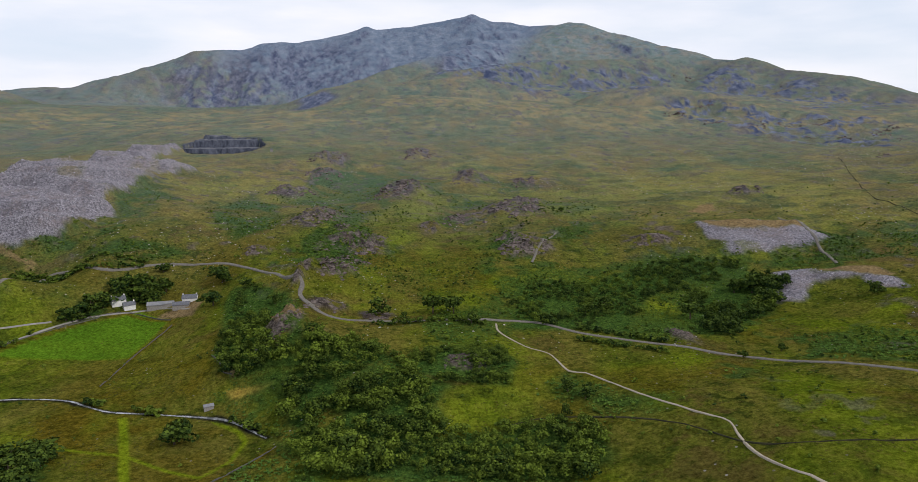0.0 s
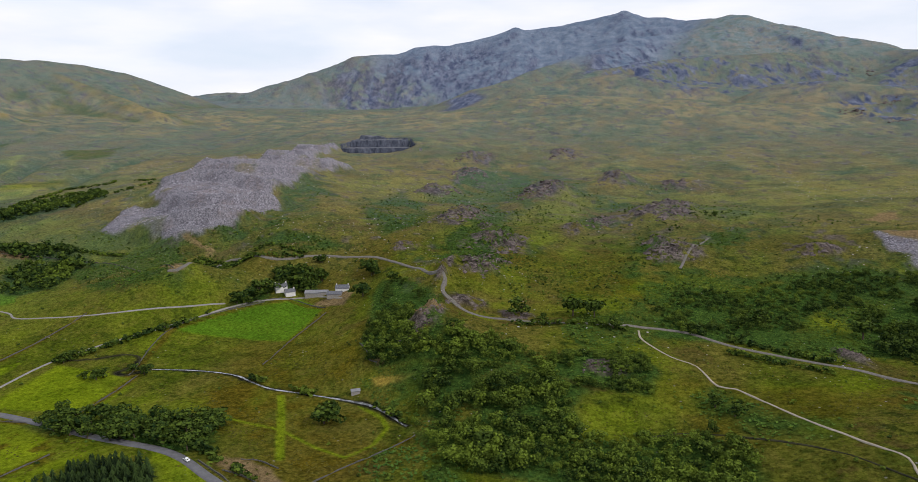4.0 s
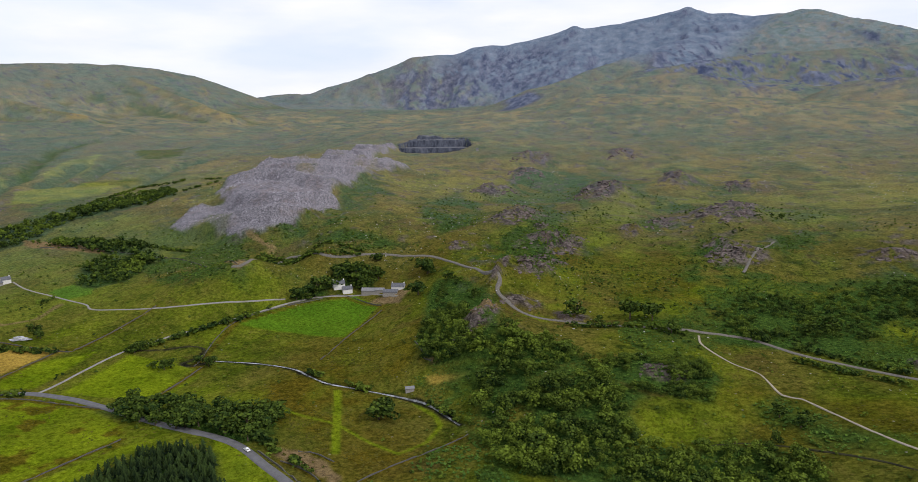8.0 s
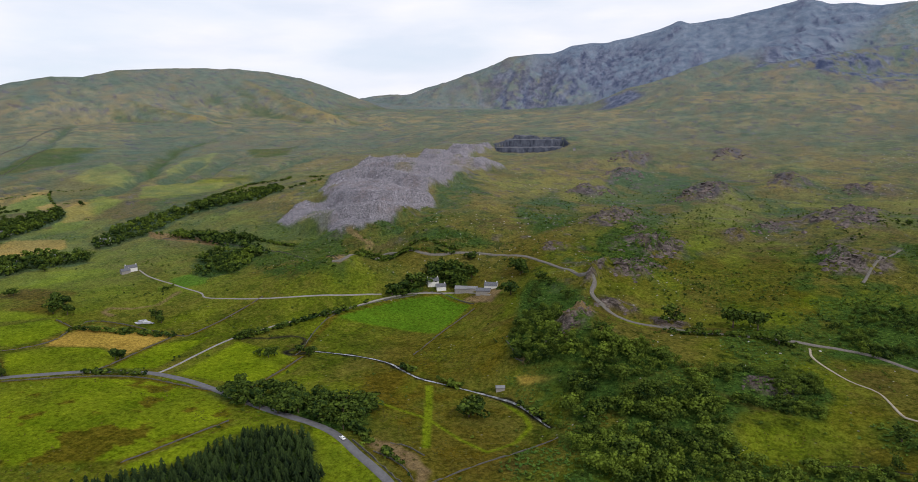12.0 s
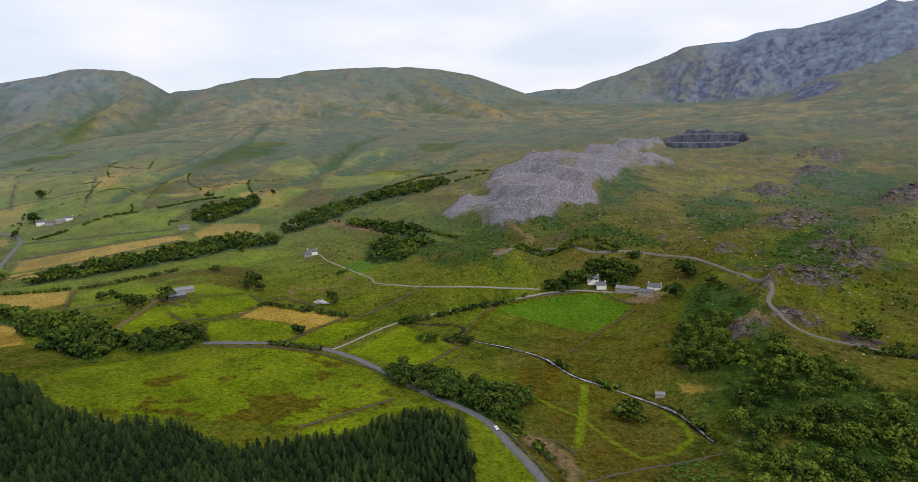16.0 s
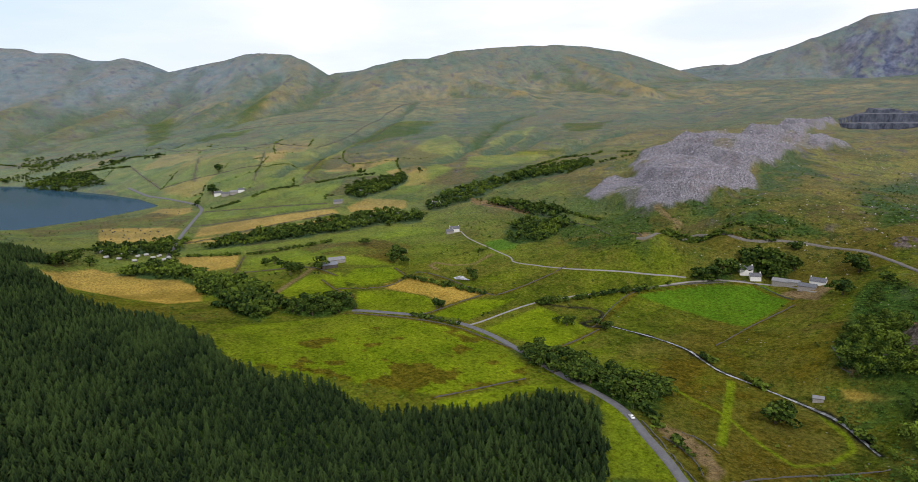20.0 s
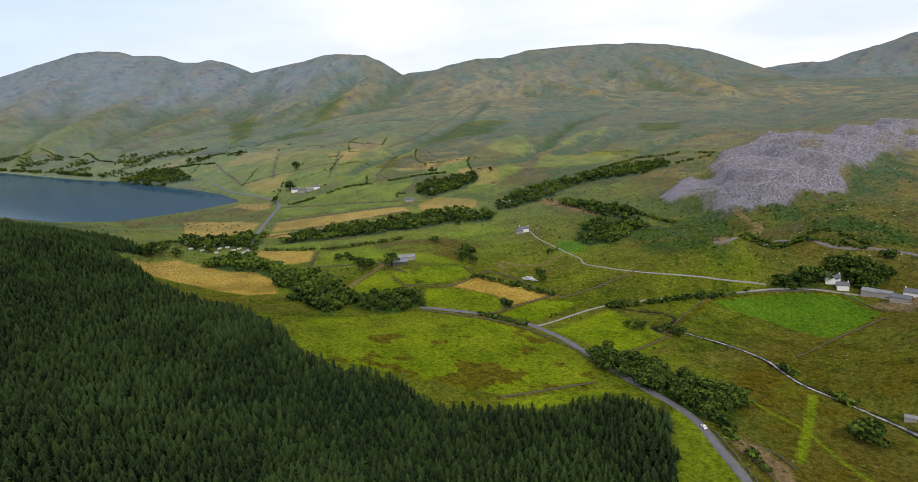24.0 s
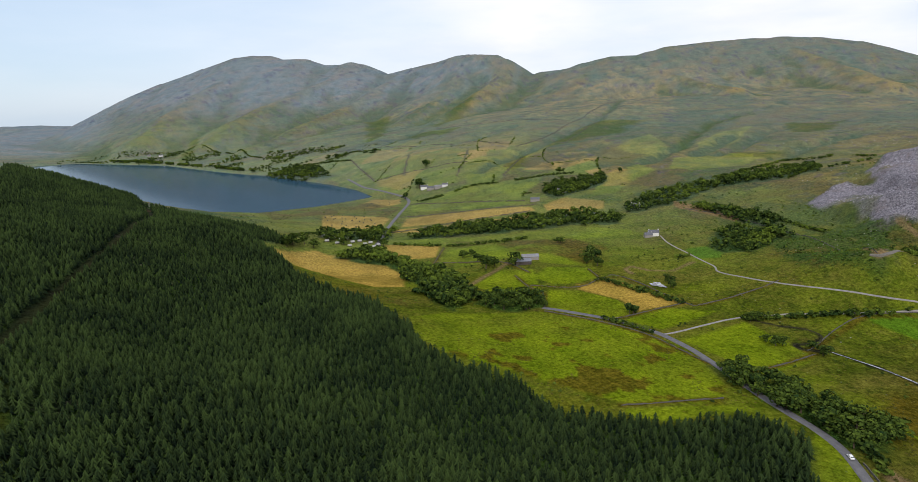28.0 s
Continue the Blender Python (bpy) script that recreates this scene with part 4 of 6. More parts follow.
def hash2(ix, iy, seed):
    h = (ix * 374761393 + iy * 668265263 + seed * 974634777) & 0x7FFFFFFF
    h = ((h ^ (h >> 13)) * 1274126177) & 0x7FFFFFFF
    return ((h ^ (h >> 16)) & 0xFFFF) / 65535.0


def value_noise(x, y, size, seed=0):
    """Smooth noise from 0 to 1 with cells of that size in metres."""
    u, v = x / size, y / size
    iu, iv = np.floor(u).astype(np.int64), np.floor(v).astype(np.int64)
    fu, fv = u - iu, v - iv
    fu, fv = fu * fu * fu * (fu * (6 * fu - 15) + 10), fv * fv * fv * (fv * (6 * fv - 15) + 10)
    a, b = hash2(iu, iv, seed), hash2(iu + 1, iv, seed)
    c, d = hash2(iu, iv + 1, seed), hash2(iu + 1, iv + 1, seed)
    return (a + (b - a) * fu) * (1 - fv) + (c + (d - c) * fu) * fv


def fractal(x, y, size, octaves=4, seed=0):
    """Fractal noise, about -1 to 1."""
    out, amp, total = 0.0, 1.0, 0.0
    for k in range(octaves):
        turn = 0.6 * k
        xr, yr = x * math.cos(turn) - y * math.sin(turn), x * math.sin(turn) + y * math.cos(turn)
        out = out + amp * (2 * value_noise(xr, yr, size / 2**k, seed + 11 * k) - 1)
        total, amp = total + amp, amp * 0.5
    return out / total * 1.6


def ridged(x, y, size, octaves=4, seed=0):
    """Noise with sharp crests, 0 to 1."""
    out, amp, total = 0.0, 1.0, 0.0
    for k in range(octaves):
        turn = 0.7 * k
        xr, yr = x * math.cos(turn) - y * math.sin(turn), x * math.sin(turn) + y * math.cos(turn)
        n = 1 - np.abs(2 * value_noise(xr, yr, size / 2**k, seed + 7 * k) - 1) * 1.6
        out = out + amp * np.clip(n, 0, 1)
        total, amp = total + amp, amp * 0.5
    return out / total


def smooth(a, b, v):
    t = np.clip((v - a) / (b - a), 0, 1)
    return t * t * (3 - 2 * t)


def inside(poly, x, y):
    """Which of the places lie within a closed outline on the map."""
    hit = np.zeros(x.shape, bool)
    for (x0, y0), (x1, y1) in zip(poly, poly[1:] + poly[:1]):
        if y0 != y1:
            hit ^= ((y0 > y) != (y1 > y)) & (x < (x1 - x0) * (y - y0) / (y1 - y0) + x0)
    return hit


def from_line(line, x, y):
    """Distance in metres from a line on the map."""
    best = np.full(x.shape, 1e9)
    for (x0, y0), (x1, y1) in zip(line[:-1], line[1:]):
        dx, dy = x1 - x0, y1 - y0
        t = np.clip(((x - x0) * dx + (y - y0) * dy) / (dx * dx + dy * dy + 1e-9), 0, 1)
        best = np.minimum(best, np.hypot(x - x0 - t * dx, y - y0 - t * dy))
    return best


def area(poly, x, y, edge=3.0, ragged=0.0, seed=3):
    """1 within an outline on the map, fading to 0 over the edge in metres; ragged: how far the edge wanders."""
    xs, ys = [p[0] for p in poly], [p[1] for p in poly]
    grow = edge + ragged + 1
    near = (x > min(xs) - grow) & (x < max(xs) + grow) & (y > min(ys) - grow) & (y < max(ys) + grow)
    out = np.zeros(x.shape)
    if near.any():
        px, py = x[near], y[near]
        if ragged:
            qx = px + ragged * fractal(px, py, 5 * ragged, 3, seed)
            qy = py + ragged * fractal(px, py, 5 * ragged, 3, seed + 50)
        else:
            qx, qy = px, py
        d = from_line(poly + poly[:1], qx, qy)
        out[near] = smooth(-edge, edge, np.where(inside(poly, qx, qy), d, -d))
    return out


# the lie of the land: heights along crests, brows, hill feet and the valley floor
SPOTS = np.array([p for line in LAND.values() for p in line], float)
SOFT = 35.0


def solve_land():
    d = np.hypot(SPOTS[:, None, 0] - SPOTS[None, :, 0], SPOTS[:, None, 1] - SPOTS[None, :, 1])
    k = np.sqrt(d * d + SOFT * SOFT)
    k -= np.eye(len(k)) * 1.0
    return np.linalg.solve(k, SPOTS[:, 2] - SPOTS[:, 2].mean())


WEIGHTS = solve_land()


def base_height(x, y):
    z = np.full(x.shape, SPOTS[:, 2].mean())
    for (sx, sy, _), w in zip(SPOTS, WEIGHTS):
        z += w * np.sqrt((x - sx) ** 2 + (y - sy) ** 2 + SOFT * SOFT)
    return z


def crest(line, slope, x, y):
    """The two flanks of a ridge, and the distance from its crest."""
    z, near = np.full(x.shape, -1e9), np.full(x.shape, 1e9)
    for (x0, y0, z0), (x1, y1, z1) in zip(line[:-1], line[1:]):
        dx, dy = x1 - x0, y1 - y0
        t = np.clip(((x - x0) * dx + (y - y0) * dy) / (dx * dx + dy * dy), 0, 1)
        d = np.hypot(x - x0 - t * dx, y - y0 - t * dy)
        z = np.maximum(z, z0 + t * (z1 - z0) - slope * (np.sqrt(d * d + 900) - 30))
        near = np.minimum(near, d)
    return z, near


def hills(x, y, z, far):
    """Height of the hills over the moor, and how far the ground is hill (0 to 1)."""
    base, near = z, np.full(x.shape, 1e9)
    for slope, line in RIDGES.values():
        own, d = crest(line, slope, x, y)
        blend = np.clip(0.5 + (own - z) / 20, 0, 1)
        z = np.maximum(z * (1 - blend) + own * blend + 5 * blend * (1 - blend), np.maximum(z, own))
        near = np.minimum(near, d)
    rough = smooth(4, 50, z - base)
    along = np.arctan2(-x, y) * 3200
    east = smooth(-2300, -1700, x - 0.25 * (y - 2700))
    steady = 0.22 + 0.78 * smooth(20, 230, near)
    rib = ridged(along + 0.25 * far, 0.22 * far, 210, 5, 5) - 0.5
    crag = np.round(4 * ridged(x + 0.3 * y, 0.7 * y, 190, 4, 8)) / 4 * 0.5 + 0.5 * ridged(x + 0.3 * y, 0.7 * y, 190, 5, 8) - 0.5
    corrie = smooth(3300, 3700, y) * smooth(300, -300, x + 0.2 * (y - 3900))
    relief = east * (corrie * 60 * rib + (1 - corrie) * (34 * crag + 16 * fractal(x, y, 240, 4, 9)))
    relief = relief + (1 - east) * smooth(90, 260, z) * (26 * rib + 9 * fractal(x, y, 330, 4, 15))
    band = area(CRAG_BAND, x, y, 40, 30, 55)
    z = z + band * 26 * (np.round(3 * ridged(x, y, 120, 3, 12)) / 3 * 0.6 + 0.4 * ridged(x, y, 60, 4, 13) - 0.45)
    z = z + rough * steady * relief
    for line in BURNS.values():
        cut = from_line(line, x + 12 * fractal(x, y, 60, 2, 14), y)
        z = z - 9 * np.exp(-((cut / 15) ** 2))
    return z, rough


PITS = ((QUARRY_PIT, 86.0, 17.0),)


def benches(outline, floor, step, x, y, set_back=0.0):
    """Level floors and steep faces of a quarry, rising to its back."""
    mx, my = sum(p[0] for p in outline) / len(outline), sum(p[1] for p in outline) / len(outline)
    deep = max(math.hypot(p[0] - mx, p[1] - my) for p in outline) / 110
    turn = math.atan2(mx, my)
    back = (math.cos(turn) * (y - my) + math.sin(turn) * (x - mx)) / deep - set_back + 6 * fractal(x, y, 60 * deep, 2, 63) + 1.6 * fractal(x, y, 14, 2, 64)
    z = np.full(x.shape, floor)
    for at in (8, 47, 84):
        z = z + step * smooth(at, at + 6, back)
    return z + 0.5 * fractal(x, y, 7, 2, 65)


def height(x, y):
    """Height of the ground in metres above the lake."""
    x, y = np.asarray(x, float), np.asarray(y, float)
    z = base_height(x, y)
    lake = area(LAKE, x, y, 6.0)
    # small knolls and outcrops
    for kx, ky, wide, deep, high in CRAGS:
        d = np.hypot((x - kx) / wide, (y - ky) / max(deep, 0.7 * wide))
        near = d < 3.2
        if near.any():
            body = smooth(1.3, 0.4, d[near])
            step = ridged(x[near] + 0.4 * y[near], 0.45 * y[near], 22, 4, 25)
            z[near] += 0.36 * high * np.exp(-((d[near] / 1.35) ** 2)) + body * min(high, 20) * (0.4 * (step - 0.35) + 0.2 * np.round(3 * step) / 3)
    # hills and mountains: spurs that meet in gullies, then crags, moor hummocks, level pasture
    far = np.hypot(x, y)
    hill = far > 1200
    rough = np.zeros(x.shape)
    if hill.any():
        z[hill], rough[hill] = hills(x[hill], y[hill], z[hill], far[hill])
    moor = smooth(18, 50, z) * (1 - rough)
    z = z + moor * (3.4 * fractal(x, y, 80, 5, 21) + 5.0 * fractal(x, y, 300, 2, 23)) + (0.25 + 0.75 * moor) * 0.9 * fractal(x, y, 16, 3, 31) * (1 - rough)
    # the slate quarry: a sunken pit with benches, and tips built up in lifts
    for outline, floor, step in PITS:
        m = area(outline, x, y, 3.0, 5.0, 61)
        z = np.where(m > 0, z * (1 - m) + (np.minimum(z, benches(outline, floor, step, x, y, 14.0)) - 4.0) * m, z)
    for outline, lift, tier in ((SCREE, 5.0, 95.0), (TIP_UPPER, 7.0, 0.0), (TIP_LOWER, 6.0, 0.0)):
        m = area(outline, x, y, 14.0, 6.0, 71)
        z = z + lift * m + m * (3.0 * fractal(x, y, 48, 5, 77))
        if tier:
            # tipped in lifts: level treads with steep fronts
            s = (0.92 * y - 0.39 * x + 30 * fractal(x, y, 150, 2, 79)) / tier
            part_way = s - np.floor(s)
            z = z + m * 20.0 * (smooth(0.0, 0.16, part_way) - part_way)
    z = np.where(lake > 0, np.minimum(z, 0.5) * (1 - lake) - 4.0 * lake, np.maximum(z, 0.5))
    return z


# ---- the land as one sheet ----
def mesh_of(name, verts, tris, material, tint=None, smooth_faces=True):
    me = bpy.data.meshes.new(name)
    verts, tris = np.asarray(verts, np.float32), np.asarray(tris, np.int32)
    me.vertices.add(len(verts))
    me.vertices.foreach_set("co", verts.ravel())
    me.loops.add(tris.size)
    me.loops.foreach_set("vertex_index", tris.ravel())
    me.polygons.add(len(tris))
    me.polygons.foreach_set("loop_start", np.arange(0, tris.size, tris.shape[1], dtype=np.int32))
    me.polygons.foreach_set("use_smooth", np.full(len(tris), smooth_faces))
    me.materials.append(material)
    if tint is not None:
        me.attributes.new("tint", "FLOAT", "POINT").data.foreach_set("value", np.asarray(tint, np.float32))
    me.update(calc_edges=True)
    me.validate()
    return me


def spread(groups, x, y, edge, ragged=0.0):
    out = np.zeros(x.shape)
    for k, outline in enumerate(groups.values()):
        out = np.maximum(out, area(outline, x, y, edge, ragged, 90 + k))
    return out


def build_ground():
    turns = np.radians(np.r_[np.arange(-46, 118, 0.2), np.arange(118, 314, 4.0)])
    rings = np.r_[0.5, np.arange(20, 200, 20.0), np.geomspace(200, 6000, 510)]
    az, far = np.meshgrid(turns, rings)
    x, y = -far * np.sin(az), far * np.cos(az)
    z = height(x.ravel(), y.ravel()).reshape(x.shape)
    rows, cols = x.shape
    verts = np.stack([x, y, z], -1).reshape(-1, 3)
    i = np.arange((rows - 1) * cols).reshape(rows - 1, cols)
    j = np.roll(i, -1, 1)
    quads = np.stack([i, j, j + cols, i + cols], -1).reshape(-1, 4)
    # steepness
    gr = np.gradient(z, axis=0) / np.gradient(far, axis=0)
    ga = np.gradient(z, axis=1) / (far * np.maximum(np.gradient(az, axis=1), 1e-4))
    steep = np.hypot(gr, ga).ravel()
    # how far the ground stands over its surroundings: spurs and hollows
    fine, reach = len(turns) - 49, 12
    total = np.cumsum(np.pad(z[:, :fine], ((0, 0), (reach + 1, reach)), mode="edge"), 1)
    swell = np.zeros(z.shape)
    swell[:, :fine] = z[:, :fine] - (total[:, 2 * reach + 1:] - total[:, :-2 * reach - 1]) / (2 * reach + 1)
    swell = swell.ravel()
    x, y, z, far = verts[:, 0], verts[:, 1], verts[:, 2], far.ravel()
    patch, spots, bits, fleck = fractal(x, y, 170, 4, 101), fractal(x, y, 45, 4, 103), fractal(x, y, 14, 3, 107), fractal(x, y, 5, 2, 109)
    glade = spread(GLADE, x, y, 4, 4)
    woods = np.maximum(spread(WOOD, x, y, 5, 5) * (1 - glade), spread(CONIFER, x, y, 6, 0))
    # pasture
    lush = spread(LUSH, x, y, 2.0) * np.clip(0.85 + 0.3 * spots, 0, 1)
    low = smooth(40, 12, z) * smooth(1700, 1300, far)
    # more pasture beyond 480 m, which also lifts the distance as haze would
    lush = np.maximum(lush, (0.16 + 0.42 * smooth(480, 800, far)) * low * (0.45 + 0.55 * smooth(-0.4, 0.4, patch + 0.4 * spots)))
    lush = np.maximum(lush, 0.38 * spread(MEADOW, x, y, 12, 14) * smooth(-0.6, 0.1, spots + 0.4 * bits))
    lush = np.maximum(lush, 0.4 * smooth(120, 30, z) * smooth(0.05, 0.45, patch + 0.6 * spots))
    hay = spread(HAY, x, y, 2.0) * np.clip(0.9 + 0.12 * bits, 0, 1)
    # bleached grass on the high moor, also paler with distance to paint in haze
    north = smooth(-1000, -1600, x)
    lush = np.maximum(lush, 0.5 * north * smooth(170, 90, z) * smooth(1000, 1300, far) * smooth(-0.5, 0.3, patch + 0.7 * spots))
    # paler grass on spurs, the light on the folds partly put into colour
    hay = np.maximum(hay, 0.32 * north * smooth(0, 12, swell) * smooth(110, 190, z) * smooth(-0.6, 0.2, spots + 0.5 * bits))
    hay = np.maximum(hay, 0.55 * smooth(1500, 2000, far) * (1 - smooth(2700, 3000, far)) * smooth(105, 150, z) * smooth(-0.35, 0.3, spots + 0.5 * patch))
    hay = np.maximum(hay, 0.26 * smooth(560, 900, far) * (1 - smooth(1500, 1900, far)) * smooth(36, 66, z) * smooth(-0.7, 0.2, spots + 0.6 * bits))
    rush = spread(RUSH, x, y, 6, 6) * np.clip(0.72 + 0.7 * spots + 0.5 * bits, 0, 1)
    # small walled fields on the lower slopes, each grazed or mown in its own way
    walled = area(ENCLOSED, x, y, 10, 20, 40)
    u = (0.52 * x + 0.85 * y + 18 * fractal(x, y, 160, 2, 44)) / 95
    v = (0.85 * x - 0.52 * y + 14 * fractal(x, y, 160, 2, 45)) / 120
    iu = np.floor(u).astype(np.int64)
    iv = np.floor(v + 0.37 * (iu % 3)).astype(np.int64)
    own = hash2(iu + 500, iv + 500, 8)
    lush = np.maximum(lush, walled * np.clip(own * 1.5 - 0.35, 0, 0.9))
    hay = np.maximum(hay, walled * np.where((own > 0.12) & (own < 0.24), 0.55, 0))
    rush = np.maximum(rush, walled * np.where(own < 0.12, 0.7, 0))
    # sour patches in the big field, rough tufts elsewhere
    sour = area(LUSH["big_field"], x, y, 4) * smooth(0.45, 0.62, 0.7 * spots + 0.8 * bits)
    rush = np.maximum(rush, 0.9 * sour)
    # more rushes near the camera, to keep close ground darker than the hazed distance
    rush = np.maximum(rush, np.maximum(0.5, 0.6 * smooth(600, 400, far)) * smooth(0.2 - 0.12 * smooth(620, 420, far), 0.5, fractal(x, y, 70, 5, 113)) * (1 - lush))
    for line in WALLS.values():
        d = from_line(line, x, y)
        verge = smooth(3.2, 1.4, d + 0.8 * bits)
        rush, lush, hay = np.maximum(rush, 0.85 * verge), lush * (1 - 0.7 * verge), hay * (1 - 0.7 * verge)
    # mown strips over the river flat
    for line, wide in ((CROSS_A, 2.6), (CROSS_B, 1.5)):
        d = from_line(line, x, y)
        lush, rush = np.maximum(lush, 0.9 * smooth(wide + 1, wide - 1, d)), rush * smooth(wide - 1, wide + 1, d)
    # bracken
    fern = spread(BRACKEN, x, y, 10, 16) * smooth(-0.5, 0.0, spots + 0.4 * bits)
    fern = np.maximum(fern, (0.85 - 0.45 * smooth(900, 1500, far)) * smooth(0.36, 0.54, fractal(x, y, 120, 5, 117) + 0.3 * bits) * smooth(15, 30, z) * (1 - smooth(150, 220, z)))
    fern = np.maximum(fern, 0.6 * spread(TEAL, x, y, 12, 18))
    gully = smooth(0.66, 0.82, ridged(0.55 * x + 0.83 * y, 0.22 * (0.83 * x - 0.55 * y), 240, 3, 119)) * smooth(-900, -1300, x) * smooth(25, 60, z)
    fern = np.maximum(fern, 0.7 * gully)
    fern = np.maximum(fern, 0.9 * glade * smooth(-0.3, 0.1, spots + 0.4 * bits) * (1 - area(GLADE["meadow_edge"], x, y, 5)))
    fern = fern * (1 - 0.85 * spread(MEADOW, x, y, 12, 10))
    fern = np.maximum(fern * (1 - 0.9 * lush * (1 - woods)), woods)
    for line in BURNS.values():
        fern = np.maximum(fern, 0.9 * smooth(24, 8, from_line(line, x, y) + 8 * bits))
    # darker fern in hollows, partly shade painted into the folds
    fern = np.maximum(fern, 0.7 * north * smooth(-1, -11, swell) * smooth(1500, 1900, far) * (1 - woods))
    east = smooth(-2300, -1700, x - 0.25 * (y - 2700))
    # how much heath, and haze tint, the ground takes: grows with height and distance
    heath_haze = smooth(55, 260, z + 35 * patch) * smooth(900, 2500, far) * (0.6 + 0.4 * smooth(3300, 3800, far) * east + 0.35 * smooth(-2500, -3100, x))
    # bare rock
    rock = np.zeros(x.shape)
    for kx, ky, wide, deep, high in CRAGS:
        d = np.hypot((x - kx) / wide, (y - ky) / max(deep, 0.7 * wide))
        rock = np.maximum(rock, smooth(1.3, 0.7, d + 0.4 * spots) * smooth(-0.42, -0.05, 0.5 * bits + 0.8 * fleck))
    crags = smooth(120, 200, z) * smooth(1700, 2300, far)
    rock = np.maximum(rock, crags * east * smooth(0.66, 0.95, steep + 0.14 * spots + 0.10 * bits + 0.004 * swell))
    buttress = area(BUTTRESS_CLIFF, x, y, 25, 30, 58)
    rock = np.maximum(rock, buttress)
    rock = np.maximum(rock, area(CORRIE_CLIFF, x, y, 120, 90, 57) * smooth(-0.55, 0.05, spots + 0.6 * bits - 0.02 * swell))
    band = np.maximum(area(CRAG_BAND, x, y, 30, 40, 55), area(MOUNT_CRAGS, x, y, 60, 60, 56))
    rock = np.maximum(rock, band * smooth(0.0, 0.25, 0.7 * spots + 0.6 * bits + 0.03 * swell))
    rock = np.maximum(rock, 0.7 * smooth(0.62, 0.85, bits + 0.4 * spots) * smooth(30, 50, z) * (1 - lush))
    pit = area(QUARRY_PIT, x, y, 8, 5)
    rock = np.maximum(rock, 0.8 * pit)
    scree = spread({"a": SCREE, "c": TIP_UPPER, "d": TIP_LOWER}, x, y, 2.5, 5) * (1 - 0.5 * smooth(0.4, 0.65, spots))
    soil = spread(DIRT, x, y, 2, 2)
    scree = scree * (1 - 0.92 * np.maximum(area(DIRT["tip_top"], x, y, 3, 3), area(DIRT["tip_low_top"], x, y, 3, 3)))
    for line, wide in ((LOOP_TRACK, 1.6), (BARN_TRACK, 2.2), (SCREE_TRACK, 1.8), (MOOR_TRACK, 2.5)):
        soil = np.maximum(soil, 0.8 * smooth(wide + 1.5, wide, from_line(line, x, y)))
    # peaty banks, and the trees' shade on the forest ride painted as dark ground
    peat_shade = 0.8 * smooth(8, 5, from_line(RIDE, x, y))
    for line, wide in ((RIVER, 0.8), (RIVER_BEND, 0.7)):
        peat_shade = np.maximum(peat_shade, smooth(wide + 2, wide, from_line(line, x, y) + 1.5 * bits))
    lush, hay = lush * (1 - woods), hay * (1 - woods)
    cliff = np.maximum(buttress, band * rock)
    heath_haze = np.maximum(heath_haze, cliff)
    # haze tint that rises with distance from the camera
    heath_haze = np.maximum(heath_haze, 0.18 * smooth(550, 1000, far) + 0.32 * smooth(900, 2000, far))
    heath_haze = heath_haze * (1 - 0.6 * spread(TEAL, x, y, 14, 18))
    # far western lowland and hill foot take the full haze blue
    heath_haze = np.maximum(heath_haze, smooth(-2600, -3500, x) * smooth(-300, -750, y))
    # hollows and spurs lose some tint, which paints relief into the folds
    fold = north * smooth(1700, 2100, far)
    heath_haze = heath_haze * (1 - 0.38 * fold * smooth(-0.5, -9, swell)) * (1 - 0.3 * fold * smooth(1, 12, swell))
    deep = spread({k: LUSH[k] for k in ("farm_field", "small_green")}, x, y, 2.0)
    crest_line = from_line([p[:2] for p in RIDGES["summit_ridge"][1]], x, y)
    # mask of the mountain turf, which carries the painted haze too
    alpine_haze = east * smooth(3150, 3450, y + 0.55 * x + 120 * patch) * smooth(1500, 1100, crest_line) * smooth(500, 250, x - 0.35 * (y - 3900))
    alpine_haze = np.maximum(alpine_haze, 0.3 * smooth(-2900, -3700, x - 0.4 * y))
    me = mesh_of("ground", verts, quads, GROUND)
    for name, parts in (("cover_grass", (lush, hay, rush)), ("cover_rough", (fern, heath_haze, soil)), ("cover_stone", (scree, rock, peat_shade))):
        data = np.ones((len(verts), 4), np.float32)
        data[:, 3] = np.clip(alpine_haze if name == "cover_stone" else deep, 0, 1)
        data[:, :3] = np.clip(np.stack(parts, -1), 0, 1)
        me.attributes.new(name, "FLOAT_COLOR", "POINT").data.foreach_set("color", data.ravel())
    return tagged(new("ground", me), "rough green and straw upland valley with grey mountains", "ground", kind="structure")


build_ground()


